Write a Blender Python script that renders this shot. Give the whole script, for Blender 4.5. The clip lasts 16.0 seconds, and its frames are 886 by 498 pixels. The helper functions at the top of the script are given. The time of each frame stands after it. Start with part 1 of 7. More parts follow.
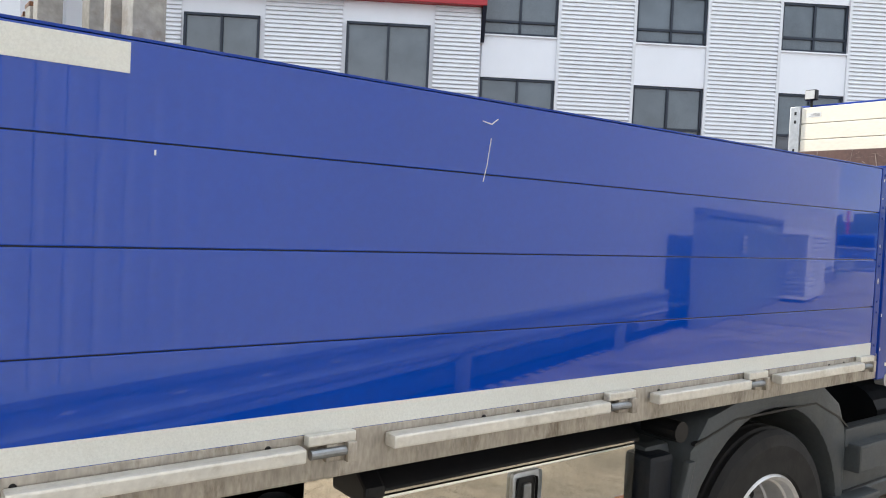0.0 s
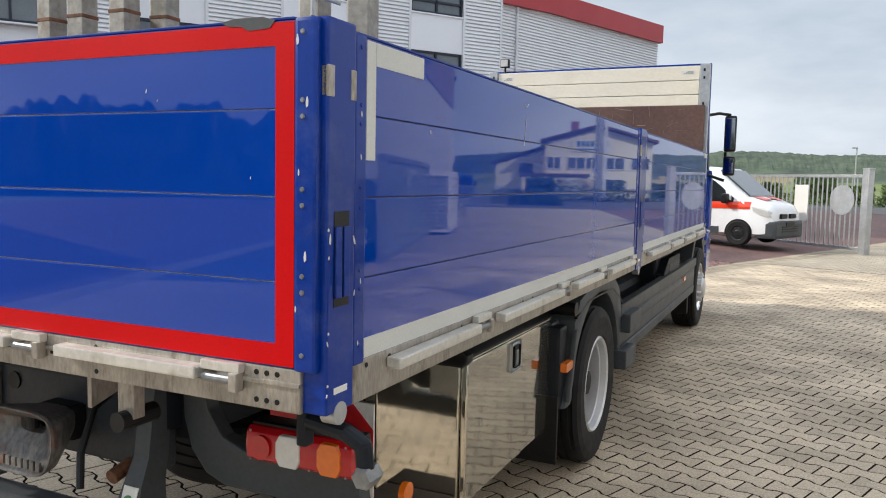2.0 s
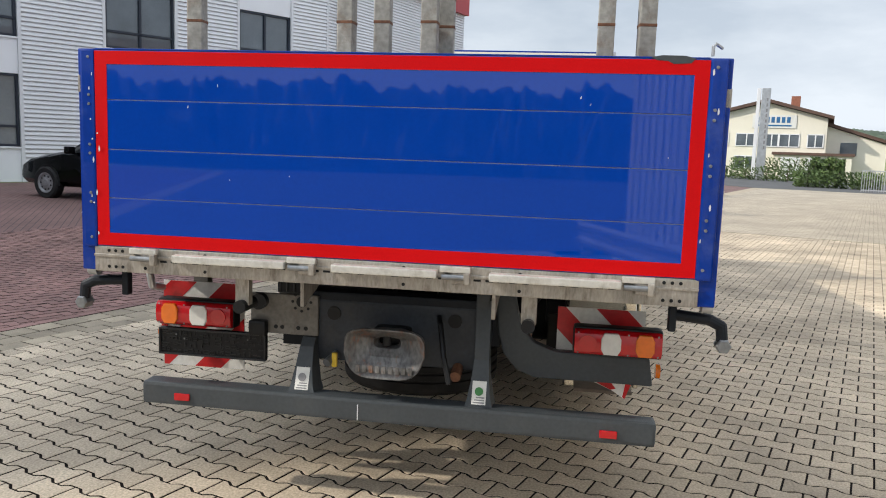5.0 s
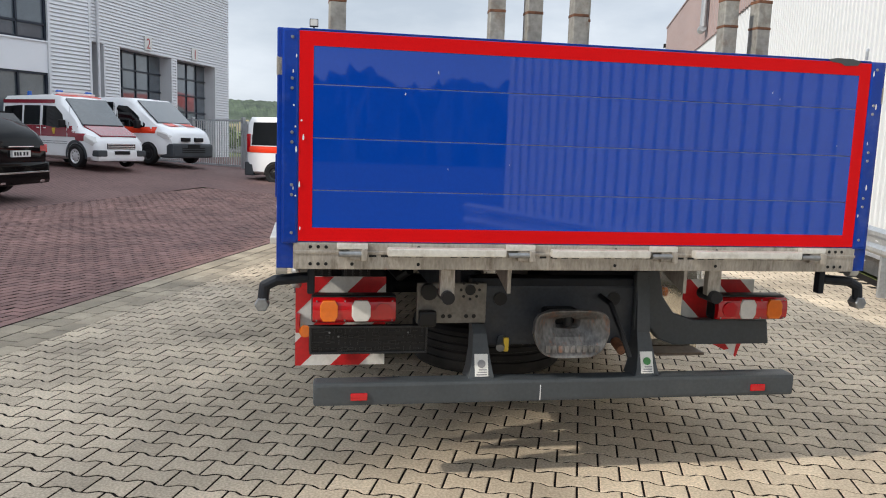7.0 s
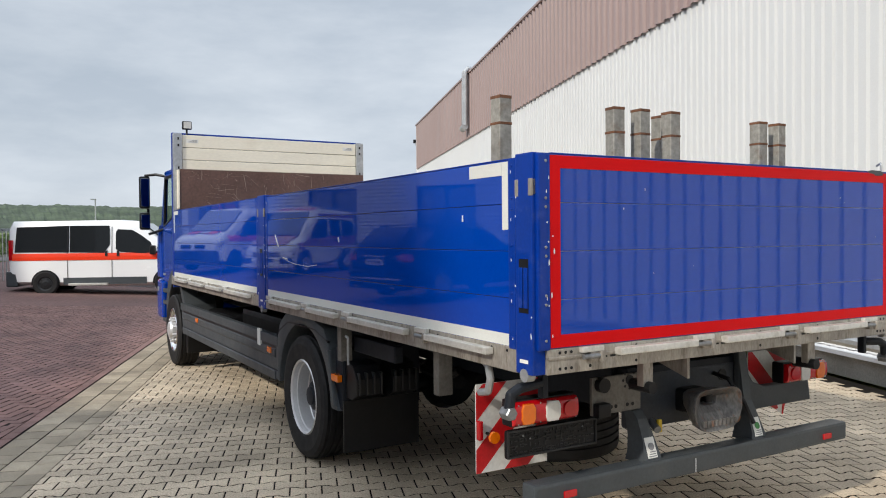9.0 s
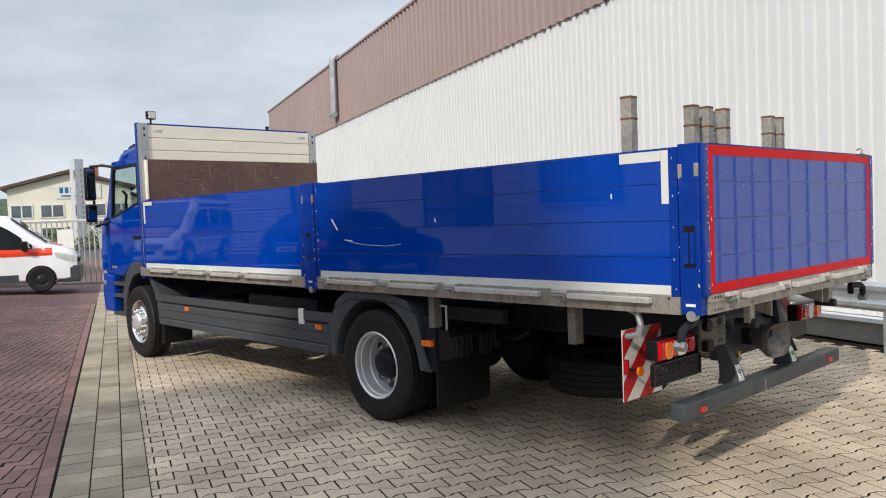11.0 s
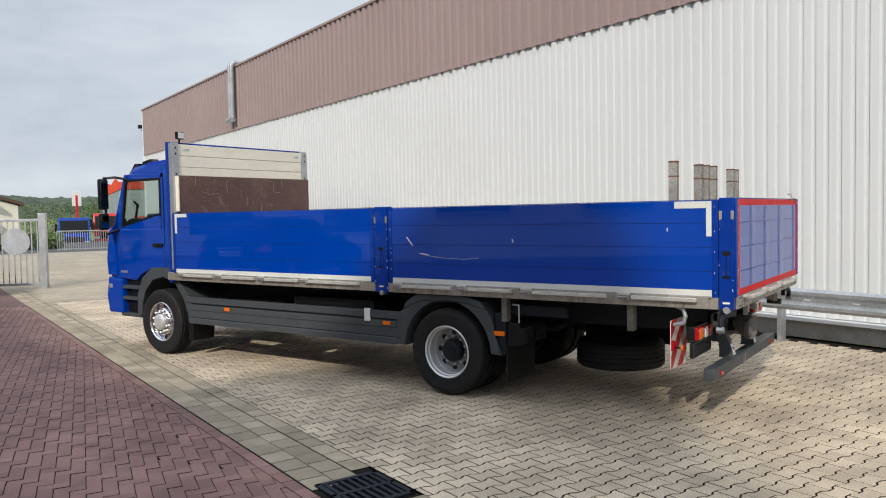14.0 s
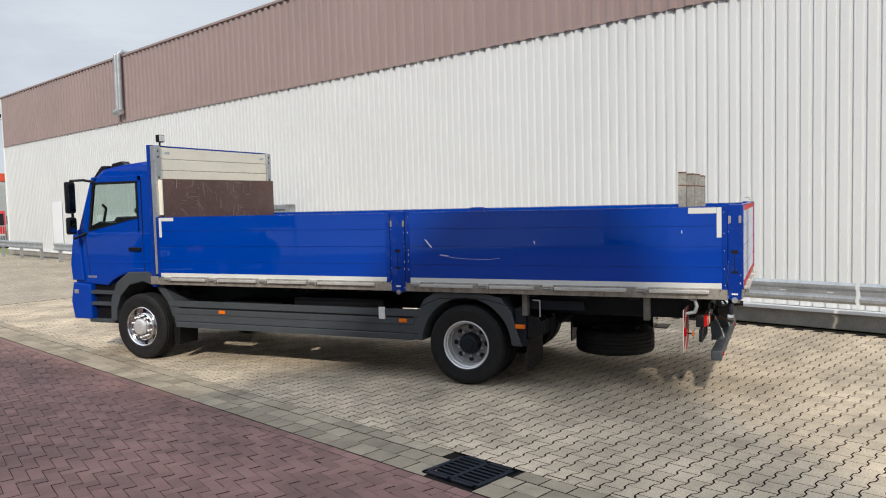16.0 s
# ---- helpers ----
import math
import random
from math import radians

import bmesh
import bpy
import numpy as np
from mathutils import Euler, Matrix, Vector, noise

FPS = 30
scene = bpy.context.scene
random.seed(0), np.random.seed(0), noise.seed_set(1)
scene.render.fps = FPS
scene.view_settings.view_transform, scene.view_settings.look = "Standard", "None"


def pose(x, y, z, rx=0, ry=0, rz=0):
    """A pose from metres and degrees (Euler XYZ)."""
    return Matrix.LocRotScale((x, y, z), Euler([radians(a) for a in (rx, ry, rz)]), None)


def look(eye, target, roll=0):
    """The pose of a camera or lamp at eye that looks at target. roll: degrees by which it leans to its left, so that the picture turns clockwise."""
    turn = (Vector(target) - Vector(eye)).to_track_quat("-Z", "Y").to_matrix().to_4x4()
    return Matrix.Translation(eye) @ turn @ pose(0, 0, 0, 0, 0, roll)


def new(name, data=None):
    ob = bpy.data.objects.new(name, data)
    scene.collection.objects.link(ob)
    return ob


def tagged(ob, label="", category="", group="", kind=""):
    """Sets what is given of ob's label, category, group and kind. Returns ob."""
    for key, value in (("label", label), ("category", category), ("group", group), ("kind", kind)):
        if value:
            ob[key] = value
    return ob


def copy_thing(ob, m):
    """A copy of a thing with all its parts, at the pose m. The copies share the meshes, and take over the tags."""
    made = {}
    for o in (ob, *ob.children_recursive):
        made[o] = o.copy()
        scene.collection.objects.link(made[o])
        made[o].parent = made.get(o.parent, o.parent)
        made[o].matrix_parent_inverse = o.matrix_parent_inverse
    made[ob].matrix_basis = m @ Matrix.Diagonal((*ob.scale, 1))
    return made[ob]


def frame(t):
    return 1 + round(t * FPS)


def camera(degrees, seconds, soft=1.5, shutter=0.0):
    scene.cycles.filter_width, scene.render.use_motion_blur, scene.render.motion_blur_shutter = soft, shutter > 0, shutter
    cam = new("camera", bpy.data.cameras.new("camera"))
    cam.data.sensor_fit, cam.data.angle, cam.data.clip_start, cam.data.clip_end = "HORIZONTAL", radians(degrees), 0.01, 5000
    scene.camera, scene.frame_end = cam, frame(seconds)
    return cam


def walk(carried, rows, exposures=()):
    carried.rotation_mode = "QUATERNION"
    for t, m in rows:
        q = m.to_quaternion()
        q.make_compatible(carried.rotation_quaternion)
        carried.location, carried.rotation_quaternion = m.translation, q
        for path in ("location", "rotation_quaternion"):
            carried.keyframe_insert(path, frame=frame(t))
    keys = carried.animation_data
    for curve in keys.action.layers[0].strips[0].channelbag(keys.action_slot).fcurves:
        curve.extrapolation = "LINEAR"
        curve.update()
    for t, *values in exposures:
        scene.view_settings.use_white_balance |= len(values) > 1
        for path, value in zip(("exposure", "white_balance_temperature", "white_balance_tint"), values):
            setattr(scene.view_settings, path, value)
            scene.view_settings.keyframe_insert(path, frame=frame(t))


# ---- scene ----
cam = camera(59.7, 16.0, soft=1.05)
PATH = [
    (0, (0.104, -2.75, 1.617), (1.306, -1.153, 1.545), 2.7),
    (0.3, (-0.091, -2.68, 1.636), (1.423, -1.373, 1.599), 3.0),
    (0.5, (-0.184, -2.616, 1.618), (1.456, -1.471, 1.597), 2.7),
    (1, (-0.545, -2.42, 1.617), (1.232, -1.503, 1.6), 2.4),
    (1.5, (-1.007, -2.262, 1.624), (0.798, -1.403, 1.554), 1.8),
    (2, (-1.438, -2.232, 1.586), (0.367, -1.388, 1.408), 1.2),
    (2.5, (-1.824, -2.101, 1.526), (-0.015, -1.296, 1.242), 1.2),
    (3, (-2.169, -2.004, 1.527), (-0.351, -1.241, 1.191), 1.3),
    (3.5, (-2.476, -1.864, 1.558), (-0.636, -1.151, 1.232), 1.2),
    (3.7, (-2.567, -1.741, 1.555), (-0.715, -1.048, 1.252), 1.1),
    (5.8, (-2.953, 0.015, 1.598), (-0.973, 0.028, 1.316), 2.5),
    (6, (-2.961, 0.194, 1.598), (-0.983, 0.15, 1.306), 2.5),
    (6.5, (-3.048, 0.675, 1.583), (-1.078, 0.489, 1.287), 2.3),
    (7, (-2.974, 1.16, 1.545), (-1.025, 0.808, 1.268), 2.0),
    (7.5, (-2.887, 1.672, 1.546), (-0.971, 1.143, 1.322), 1.7),
    (8, (-2.788, 2.118, 1.594), (-0.916, 1.429, 1.447), 1.1),
    (8.5, (-2.588, 2.597, 1.624), (-0.784, 1.738, 1.545), 0.3),
    (8.7, (-2.548, 2.815, 1.614), (-0.773, 1.895, 1.556), 0.0),
    (10.8, (-1.991, 4.75, 1.605), (-0.51, 3.408, 1.532), -2.2),
    (11, (-1.997, 4.956, 1.606), (-0.536, 3.593, 1.523), -2.2),
    (11.5, (-2.091, 5.425, 1.626), (-0.674, 4.018, 1.521), -2.3),
    (12, (-2.124, 5.865, 1.674), (-0.744, 4.421, 1.567), -2.2),
    (12.5, (-2.029, 6.334, 1.722), (-0.694, 4.849, 1.626), -1.8),
    (13, (-1.961, 6.764, 1.772), (-0.674, 5.235, 1.687), -1.4),
    (13.5, (-1.768, 7.205, 1.802), (-0.548, 5.623, 1.719), -1.1),
    (14, (-1.609, 7.622, 1.857), (-0.464, 5.985, 1.765), -1.1),
    (14.5, (-1.352, 7.999, 1.899), (-0.29, 6.307, 1.796), -1.2),
    (15, (-1.075, 8.378, 1.952), (-0.097, 6.638, 1.839), -1.3),
    (15.5, (-0.78, 8.701, 1.993), (0.115, 6.917, 1.873), -1.4),
    (16, (-0.396, 9.007, 2.051), (0.422, 7.186, 1.925), -1.5),
]
walk(cam, [(t, look(eye, target, roll)) for t, eye, target, roll in PATH], exposures=[(0, 0.80), (0.5, 0.62), (1.5, 0.35), (2.5, 0.14), (3.5, 0.22), (6.5, 0.22), (8.5, 0.04), (11.0, 0.02), (12.5, -0.06), (16.0, -0.08)])

# ---- light ----
SUN_WAY = Vector((0.277, -0.792, -0.545))      # the way the sunlight travels
sun_data = bpy.data.lights.new("sun", "SUN")
sun_data.energy, sun_data.angle, sun_data.color = 3.1, radians(1.2), (1.0, 0.93, 0.82)
sun = new("sun", sun_data)
sun.rotation_mode = "QUATERNION"
sun.rotation_quaternion = SUN_WAY.to_track_quat("-Z", "Y")
world = bpy.data.worlds.new("sky")
scene.world = world
world.use_nodes = True
wt = world.node_tree
wt.nodes.clear()


def wn(kind, **kw):
    n = wt.nodes.new(kind)
    for k, v in kw.items():
        n.inputs[k].default_value = v
    return n


sky = wn("ShaderNodeTexSky")
sky.sky_type, sky.sun_disc, sky.sun_elevation, sky.sun_rotation = "NISHITA", False, radians(33), radians(-19.3)
sky.dust_density, sky.air_density = 2.0, 1.0
wcoord = wn("ShaderNodeTexCoord")
wmap = wn("ShaderNodeMapping")
wmap.inputs["Scale"].default_value = (1.0, 1.0, 3.2)
cloud = wn("ShaderNodeTexNoise", Scale=2.6, Detail=7.0, Roughness=0.58)
cloud2 = wn("ShaderNodeTexNoise", Scale=1.1, Detail=3.0, Roughness=0.5)
ramp = wn("ShaderNodeValToRGB")
ramp.color_ramp.elements[0].position, ramp.color_ramp.elements[0].color = 0.34, (0.53, 0.60, 0.69, 1)
ramp.color_ramp.elements[1].position, ramp.color_ramp.elements[1].color = 0.64, (0.76, 0.82, 0.89, 1)
skygain = wn("ShaderNodeMix")
skygain.data_type, skygain.blend_type = "RGBA", "MULTIPLY"
skygain.inputs[0].default_value = 1.0
skygain.inputs["B"].default_value = (0.085, 0.085, 0.085, 1)
cmix = wn("ShaderNodeMix")
cmix.data_type = "RGBA"
cover = wn("ShaderNodeMapRange")
cover.inputs["From Min"].default_value, cover.inputs["From Max"].default_value = 0.25, 0.6
cover.inputs["To Min"].default_value, cover.inputs["To Max"].default_value = 0.62, 0.95
zen = wn("ShaderNodeSeparateXYZ")
zgain = wn("ShaderNodeMapRange")
zgain.interpolation_type = "SMOOTHSTEP"
zgain.inputs["From Min"].default_value, zgain.inputs["From Max"].default_value = 0.30, 0.85
zgain.inputs["To Min"].default_value, zgain.inputs["To Max"].default_value = 1.0, 2.0
bg = wn("ShaderNodeBackground", Strength=1.0)
wout = wn("ShaderNodeOutputWorld")
for a, b in ((wcoord.outputs["Generated"], wmap.inputs["Vector"]), (wmap.outputs[0], cloud.inputs["Vector"]),
             (wmap.outputs[0], cloud2.inputs["Vector"]), (cloud.outputs["Fac"], ramp.inputs["Fac"]),
             (sky.outputs[0], skygain.inputs["A"]), (skygain.outputs["Result"], cmix.inputs["A"]),
             (cloud2.outputs["Fac"], cover.inputs["Value"]), (cover.outputs[0], cmix.inputs[0]),
             (ramp.outputs["Color"], cmix.inputs["B"]), (cmix.outputs["Result"], bg.inputs["Color"]), (wcoord.outputs["Generated"], zen.inputs[0]), (zen.outputs["Z"], zgain.inputs["Value"]), (zgain.outputs[0], bg.inputs["Strength"]),
             (bg.outputs[0], wout.inputs["Surface"])):
    wt.links.new(a, b)

# ---- materials ----


def mat(name, col, rough=0.5, metal=0.0, var=0.12, big=1.5, small=60.0, bump=0.0, bscale=150.0, coat=0.0, spec=0.5,
        col2=None, stain=0.0, stain_col=(0.05, 0.04, 0.03), pieces=0.0, rvar=0.1, stretch=(1, 1, 1), ior=1.5):
    """Base colour with a broad and a fine variation, stains, fine relief; pieces: brightness change from piece to piece."""
    m = bpy.data.materials.new(name)
    m.use_nodes = True
    t = m.node_tree
    bs = t.nodes["Principled BSDF"]
    geo = t.nodes.new("ShaderNodeNewGeometry")
    mp = t.nodes.new("ShaderNodeMapping")
    mp.inputs["Scale"].default_value = stretch
    t.links.new(geo.outputs["Position"], mp.inputs["Vector"])

    def noise_tex(s, d=4.0, r=0.55):
        n = t.nodes.new("ShaderNodeTexNoise")
        n.inputs["Scale"].default_value, n.inputs["Detail"].default_value, n.inputs["Roughness"].default_value = s, d, r
        t.links.new(mp.outputs[0], n.inputs["Vector"])
        return n.outputs["Fac"]

    def mix(a, b, f, blend="MIX"):
        n = t.nodes.new("ShaderNodeMix")
        n.data_type, n.blend_type = "RGBA", blend
        for sock, v in ((n.inputs[0], f), (n.inputs["A"], a), (n.inputs["B"], b)):
            if isinstance(v, bpy.types.NodeSocket):
                t.links.new(v, sock)
            else:
                sock.default_value = v if not isinstance(v, tuple) else (*v, 1)
        return n.outputs["Result"]

    def rng(v, a, b, c, d):
        n = t.nodes.new("ShaderNodeMapRange")
        t.links.new(v, n.inputs["Value"])
        for i, q in zip(("From Min", "From Max", "To Min", "To Max"), (a, b, c, d)):
            n.inputs[i].default_value = q
        return n.outputs[0]

    lo = tuple(c * (1 - var) for c in col)
    hi = tuple(min(1, c * (1 + var)) for c in (col2 or col))
    c = mix(lo, hi, rng(noise_tex(big), 0.3, 0.7, 0, 1))
    g = rng(noise_tex(small, 2.0), 0.25, 0.75, 1 - var, 1 + var)
    c = mix(c, g, 1.0, "MULTIPLY")
    if pieces:
        info = t.nodes.new("ShaderNodeObjectInfo")
        add = t.nodes.new("ShaderNodeMath")
        add.operation = "ADD"
        t.links.new(info.outputs["Random"], add.inputs[0])
        t.links.new(geo.outputs["Random Per Island"], add.inputs[1])
        fr = t.nodes.new("ShaderNodeMath")
        fr.operation = "FRACT"
        t.links.new(add.outputs[0], fr.inputs[0])
        c = mix(c, rng(fr.outputs[0], 0, 1, 1 - pieces, 1 + pieces), 1.0, "MULTIPLY")
    if stain:
        s1 = rng(noise_tex(big * 2.3, 6.0, 0.7), 0.52, 0.75, 0, stain)
        c = mix(c, stain_col, s1)
    t.links.new(c, bs.inputs["Base Color"])
    bs.inputs["Metallic"].default_value = metal
    bs.inputs["Specular IOR Level"].default_value = spec
    if coat:
        bs.inputs["Coat Weight"].default_value, bs.inputs["Coat Roughness"].default_value, bs.inputs["Coat IOR"].default_value = coat, 0.025, ior
    t.links.new(rng(noise_tex(big * 3, 5.0), 0.3, 0.7, max(0.02, rough * (1 - rvar)), min(1, rough * (1 + rvar))), bs.inputs["Roughness"])
    if bump:
        b = t.nodes.new("ShaderNodeBump")
        b.inputs["Strength"].default_value, b.inputs["Distance"].default_value = 0.6, bump
        t.links.new(noise_tex(bscale, 3.0), b.inputs["Height"])
        t.links.new(b.outputs[0], bs.inputs["Normal"])
    return m


def glass(name, col, rough=0.02, alpha=0.35):
    m = bpy.data.materials.new(name)
    m.use_nodes = True
    t = m.node_tree
    t.nodes.clear()
    tr, gl, mx = (t.nodes.new(k) for k in ("ShaderNodeBsdfTransparent", "ShaderNodeBsdfGlossy", "ShaderNodeMixShader"))
    o = t.nodes.new("ShaderNodeOutputMaterial")
    tr.inputs["Color"].default_value = (*[c * (1 - alpha) for c in col], 1)
    gl.inputs["Roughness"].default_value = rough
    mx.inputs[0].default_value = 0.07
    for a, b in ((tr.outputs[0], mx.inputs[1]), (gl.outputs[0], mx.inputs[2]), (mx.outputs[0], o.inputs["Surface"])):
        t.links.new(a, b)
    return m


BLUE = mat("blue_paint", (0.0, 0.043, 0.34), 0.5, var=0.05, big=0.8, coat=0.95, spec=0.0, rvar=0.2, ior=1.6)
BLUE_WORN = mat("worn_blue_paint", (0.0003, 0.030, 0.25), 0.4, var=0.08, big=3, coat=0.4, spec=0.1, stain=0.12, stain_col=(0.25, 0.29, 0.36))
RED_TAPE = mat("red_reflective_tape", (0.56, 0.002, 0.004), 0.45, var=0.07, small=240, bump=0.0008, bscale=420, spec=0.12)
WHITE_TAPE = mat("white_reflective_tape", (0.62, 0.63, 0.60), 0.4, var=0.07, small=220, bump=0.001, bscale=380)
ALU = mat("dirty_aluminium", (0.37, 0.34, 0.30), 0.42, 0.5, var=0.2, big=4, small=45, bump=0.0015, bscale=60, stain=0.95, stain_col=(0.11, 0.085, 0.055), stretch=(2.2, 2.2, 0.7))
ALU_BRIGHT = mat("light_aluminium_bar", (0.66, 0.65, 0.61), 0.34, 0.5, var=0.09, big=6, stain=0.45, stain_col=(0.26, 0.23, 0.17))
GALV = mat("galvanised_steel", (0.46, 0.48, 0.50), 0.42, 0.7, var=0.14, big=4, small=30, bump=0.0008, bscale=40, stain=0.2, stain_col=(0.3, 0.29, 0.27))
STAINLESS = mat("stainless_steel", (0.60, 0.57, 0.50), 0.065, 0.95, var=0.06, big=3, bump=0.0005, bscale=14, stain=0.18, stain_col=(0.35, 0.3, 0.22), rvar=0.3)
RIM = mat("silver_painted_rim", (0.66, 0.66, 0.67), 0.36, 0.5, var=0.05, big=6, stain=0.15, stain_col=(0.2, 0.18, 0.16))
DISC = mat("dirty_wheel_disc", (0.23, 0.23, 0.24), 0.45, 0.4, var=0.15, big=8, stain=0.5, stain_col=(0.07, 0.06, 0.055))
CHROME = mat("chrome_cover", (0.75, 0.75, 0.76), 0.12, 1.0, var=0.04)
PLASTIC = mat("grey_plastic", (0.050, 0.058, 0.065), 0.48, var=0.12, big=3, bump=0.0006, bscale=500, spec=0.4, stain=0.2, stain_col=(0.11, 0.105, 0.095))
DARKSTEEL = mat("dark_grey_chassis_paint", (0.009, 0.012, 0.018), 0.5, var=0.2, big=4, bump=0.0008, bscale=60, spec=0.25, stain=0.2, stain_col=(0.055, 0.045, 0.034))
BLACK = mat("black_plastic", (0.006, 0.0065, 0.008), 0.42, var=0.2, big=5, spec=0.3, stain=0.15, stain_col=(0.03, 0.028, 0.026))
RUBBER = mat("black_tyre_rubber", (0.011, 0.011, 0.012), 0.7, var=0.2, big=5, bump=0.001, bscale=90, spec=0.3, stain=0.35, stain_col=(0.045, 0.04, 0.036))
BRACKET = mat("worn_grey_bracket_steel", (0.15, 0.14, 0.125), 0.55, 0.2, var=0.2, big=9, small=60, bump=0.001, bscale=90, stain=0.5, stain_col=(0.11, 0.075, 0.05))
RUST = mat("rusty_galvanised_post", (0.30, 0.29, 0.26), 0.62, 0.35, var=0.2, big=5, small=40, bump=0.002, bscale=70, stain=0.8, stain_col=(0.17, 0.11, 0.07))
RUSTY = mat("rust_edge", (0.14, 0.06, 0.03), 0.8, 0.0, var=0.3, big=14, bump=0.002, bscale=120)
HITCH = mat("worn_coupling_steel", (0.135, 0.132, 0.13), 0.42, 0.2, var=0.5, big=9, bump=0.0015, bscale=60, stain=1.0, stain_col=(0.22, 0.07, 0.018), stretch=(1, 1, 0.45))
CREAM = mat("cream_painted_boards", (0.84, 0.79, 0.66), 0.5, var=0.05, big=2.5, stain=0.22, stain_col=(0.45, 0.36, 0.22), stretch=(1, 0.35, 1))
PLY = mat("brown_phenolic_plywood", (0.115, 0.062, 0.050), 0.5, var=0.2, big=2.2, small=35, bump=0.0008, bscale=70, stain=0.5, stain_col=(0.17, 0.11, 0.09))
WOOD = mat("bed_floor_plywood", (0.13, 0.10, 0.08), 0.6, var=0.2, big=2, bump=0.001, bscale=50, stain=0.4)
SCUFF = mat("pale_scuffed_ply", (0.33, 0.25, 0.21), 0.7, var=0.25)
SCRATCH = mat("bare_scratch", (0.62, 0.63, 0.66), 0.5, var=0.1)
ORANGE = mat("orange_lens", (0.74, 0.155, 0.003), 0.12, var=0.06, bump=0.001, bscale=180, coat=0.6)
RED_LENS = mat("red_lens", (0.44, 0.002, 0.007), 0.1, var=0.08, bump=0.001, bscale=160, coat=0.5)
CLEAR_LENS = mat("clear_lens", (0.62, 0.62, 0.60), 0.1, var=0.06, bump=0.001, bscale=160, coat=0.8)
CHEV_RED = mat("red_warning_stripe", (0.56, 0.010, 0.014), 0.4, var=0.1, big=6, stain=0.15)
CHEV_WHITE = mat("white_warning_board", (0.78, 0.77, 0.74), 0.45, var=0.08, big=6, stain=0.22, stain_col=(0.3, 0.27, 0.22))
STEEL = mat("dull_steel", (0.24, 0.25, 0.26), 0.4, 0.7, var=0.15, big=20)
HOLDER = mat("black_holder_plastic", (0.016, 0.017, 0.019), 0.3, var=0.15, spec=0.4)
CHASSIS = mat("slate_grey_frame_paint", (0.030, 0.036, 0.046), 0.45, var=0.2, big=5, bump=0.0006, bscale=60, spec=0.35, stain=0.3, stain_col=(0.075, 0.065, 0.052))
STICKER = mat("white_sticker", (0.72, 0.72, 0.69), 0.5, var=0.05)
GREEN = mat("green_print", (0.05, 0.22, 0.06), 0.5)
GREYPRINT = mat("grey_print", (0.22, 0.22, 0.23), 0.6)
YELLOW = mat("yellow_tag", (0.62, 0.42, 0.03), 0.5)
GLASS = glass("tinted_window_glass", (0.92, 0.97, 0.95), alpha=0.05)
DARKGLASS = mat("dark_tinted_glass", (0.006, 0.007, 0.008), 0.05, var=0.1, coat=0.2, spec=0.25)
WINDSCREEN = mat("windscreen_glass", (0.045, 0.055, 0.06), 0.05, var=0.2, big=2.0, coat=1.0, spec=0.5)
MIRROR = mat("mirror_glass", (0.27, 0.29, 0.32), 0.05, 1.0, var=0.02)
STONE = mat("beige_concrete_paver", (0.475, 0.392, 0.290), 0.86, var=0.34, big=0.9, small=80, bump=0.003, bscale=240, pieces=0.13, stain=0.20, stain_col=(0.12, 0.10, 0.085))
SETT = mat("concrete_gutter_block", (0.315, 0.264, 0.192), 0.88, var=0.2, big=2.5, small=120, bump=0.003, bscale=260, pieces=0.22, stain=0.3, stain_col=(0.13, 0.115, 0.09))
BRICK = mat("red_brown_paver", (0.186, 0.103, 0.091), 0.85, var=0.18, big=1.2, small=140, bump=0.002, bscale=300, pieces=0.18, col2=(0.224, 0.125, 0.109), stain=0.18, stain_col=(0.05, 0.04, 0.04))
JOINT = mat("dark_joint_sand", (0.016, 0.013, 0.011), 0.95, var=0.3, big=2, small=90, spec=0.1)
WHITE_WALL = mat("white_trapezoid_sheet", (0.64, 0.655, 0.66), 0.36, var=0.025, big=0.35, coat=0.15, stain=0.05, stain_col=(0.5, 0.48, 0.44))
BROWN_WALL = mat("brown_trapezoid_sheet", (0.30, 0.225, 0.215), 0.42, var=0.05, big=0.4)
GREY_SHEET = mat("silver_corrugated_sheet", (0.70, 0.71, 0.73), 0.42, 0.0, var=0.04, big=0.5)
DEPOT_SHEET = mat("pale_grey_sheet", (0.40, 0.41, 0.42), 0.5, var=0.05, big=0.5)
WHITE_PANEL = mat("white_facade_panel", (0.80, 0.81, 0.84), 0.4, var=0.03, big=0.6)
RED_FASCIA = mat("red_fascia_sheet", (0.40, 0.022, 0.030), 0.4, var=0.06, big=0.5)
WINFRAME = mat("anthracite_window_frame", (0.010, 0.017, 0.032), 0.4, var=0.1)
OFFICE_GLASS = mat("office_window_glass", (0.10, 0.12, 0.14), 0.05, var=0.25, big=0.8, coat=1.0)
CONCRETE = mat("plinth_concrete", (0.30, 0.28, 0.25), 0.85, var=0.2, big=1.5, bump=0.003, bscale=60, stain=0.3)
ASPHALT = mat("asphalt", (0.075, 0.075, 0.076), 0.9, var=0.15, big=0.3, small=40, bump=0.002, bscale=120)
GRASS = mat("meadow_green", (0.085, 0.13, 0.035), 0.9, var=0.25, big=0.03, small=0.6, col2=(0.17, 0.19, 0.06))
FIELD = mat("dry_field", (0.24, 0.20, 0.10), 0.9, var=0.2, big=0.02)
LEAF = mat("leaf_green", (0.045, 0.085, 0.020), 0.7, var=0.35, big=0.6, small=6, col2=(0.085, 0.13, 0.035), pieces=0.3)
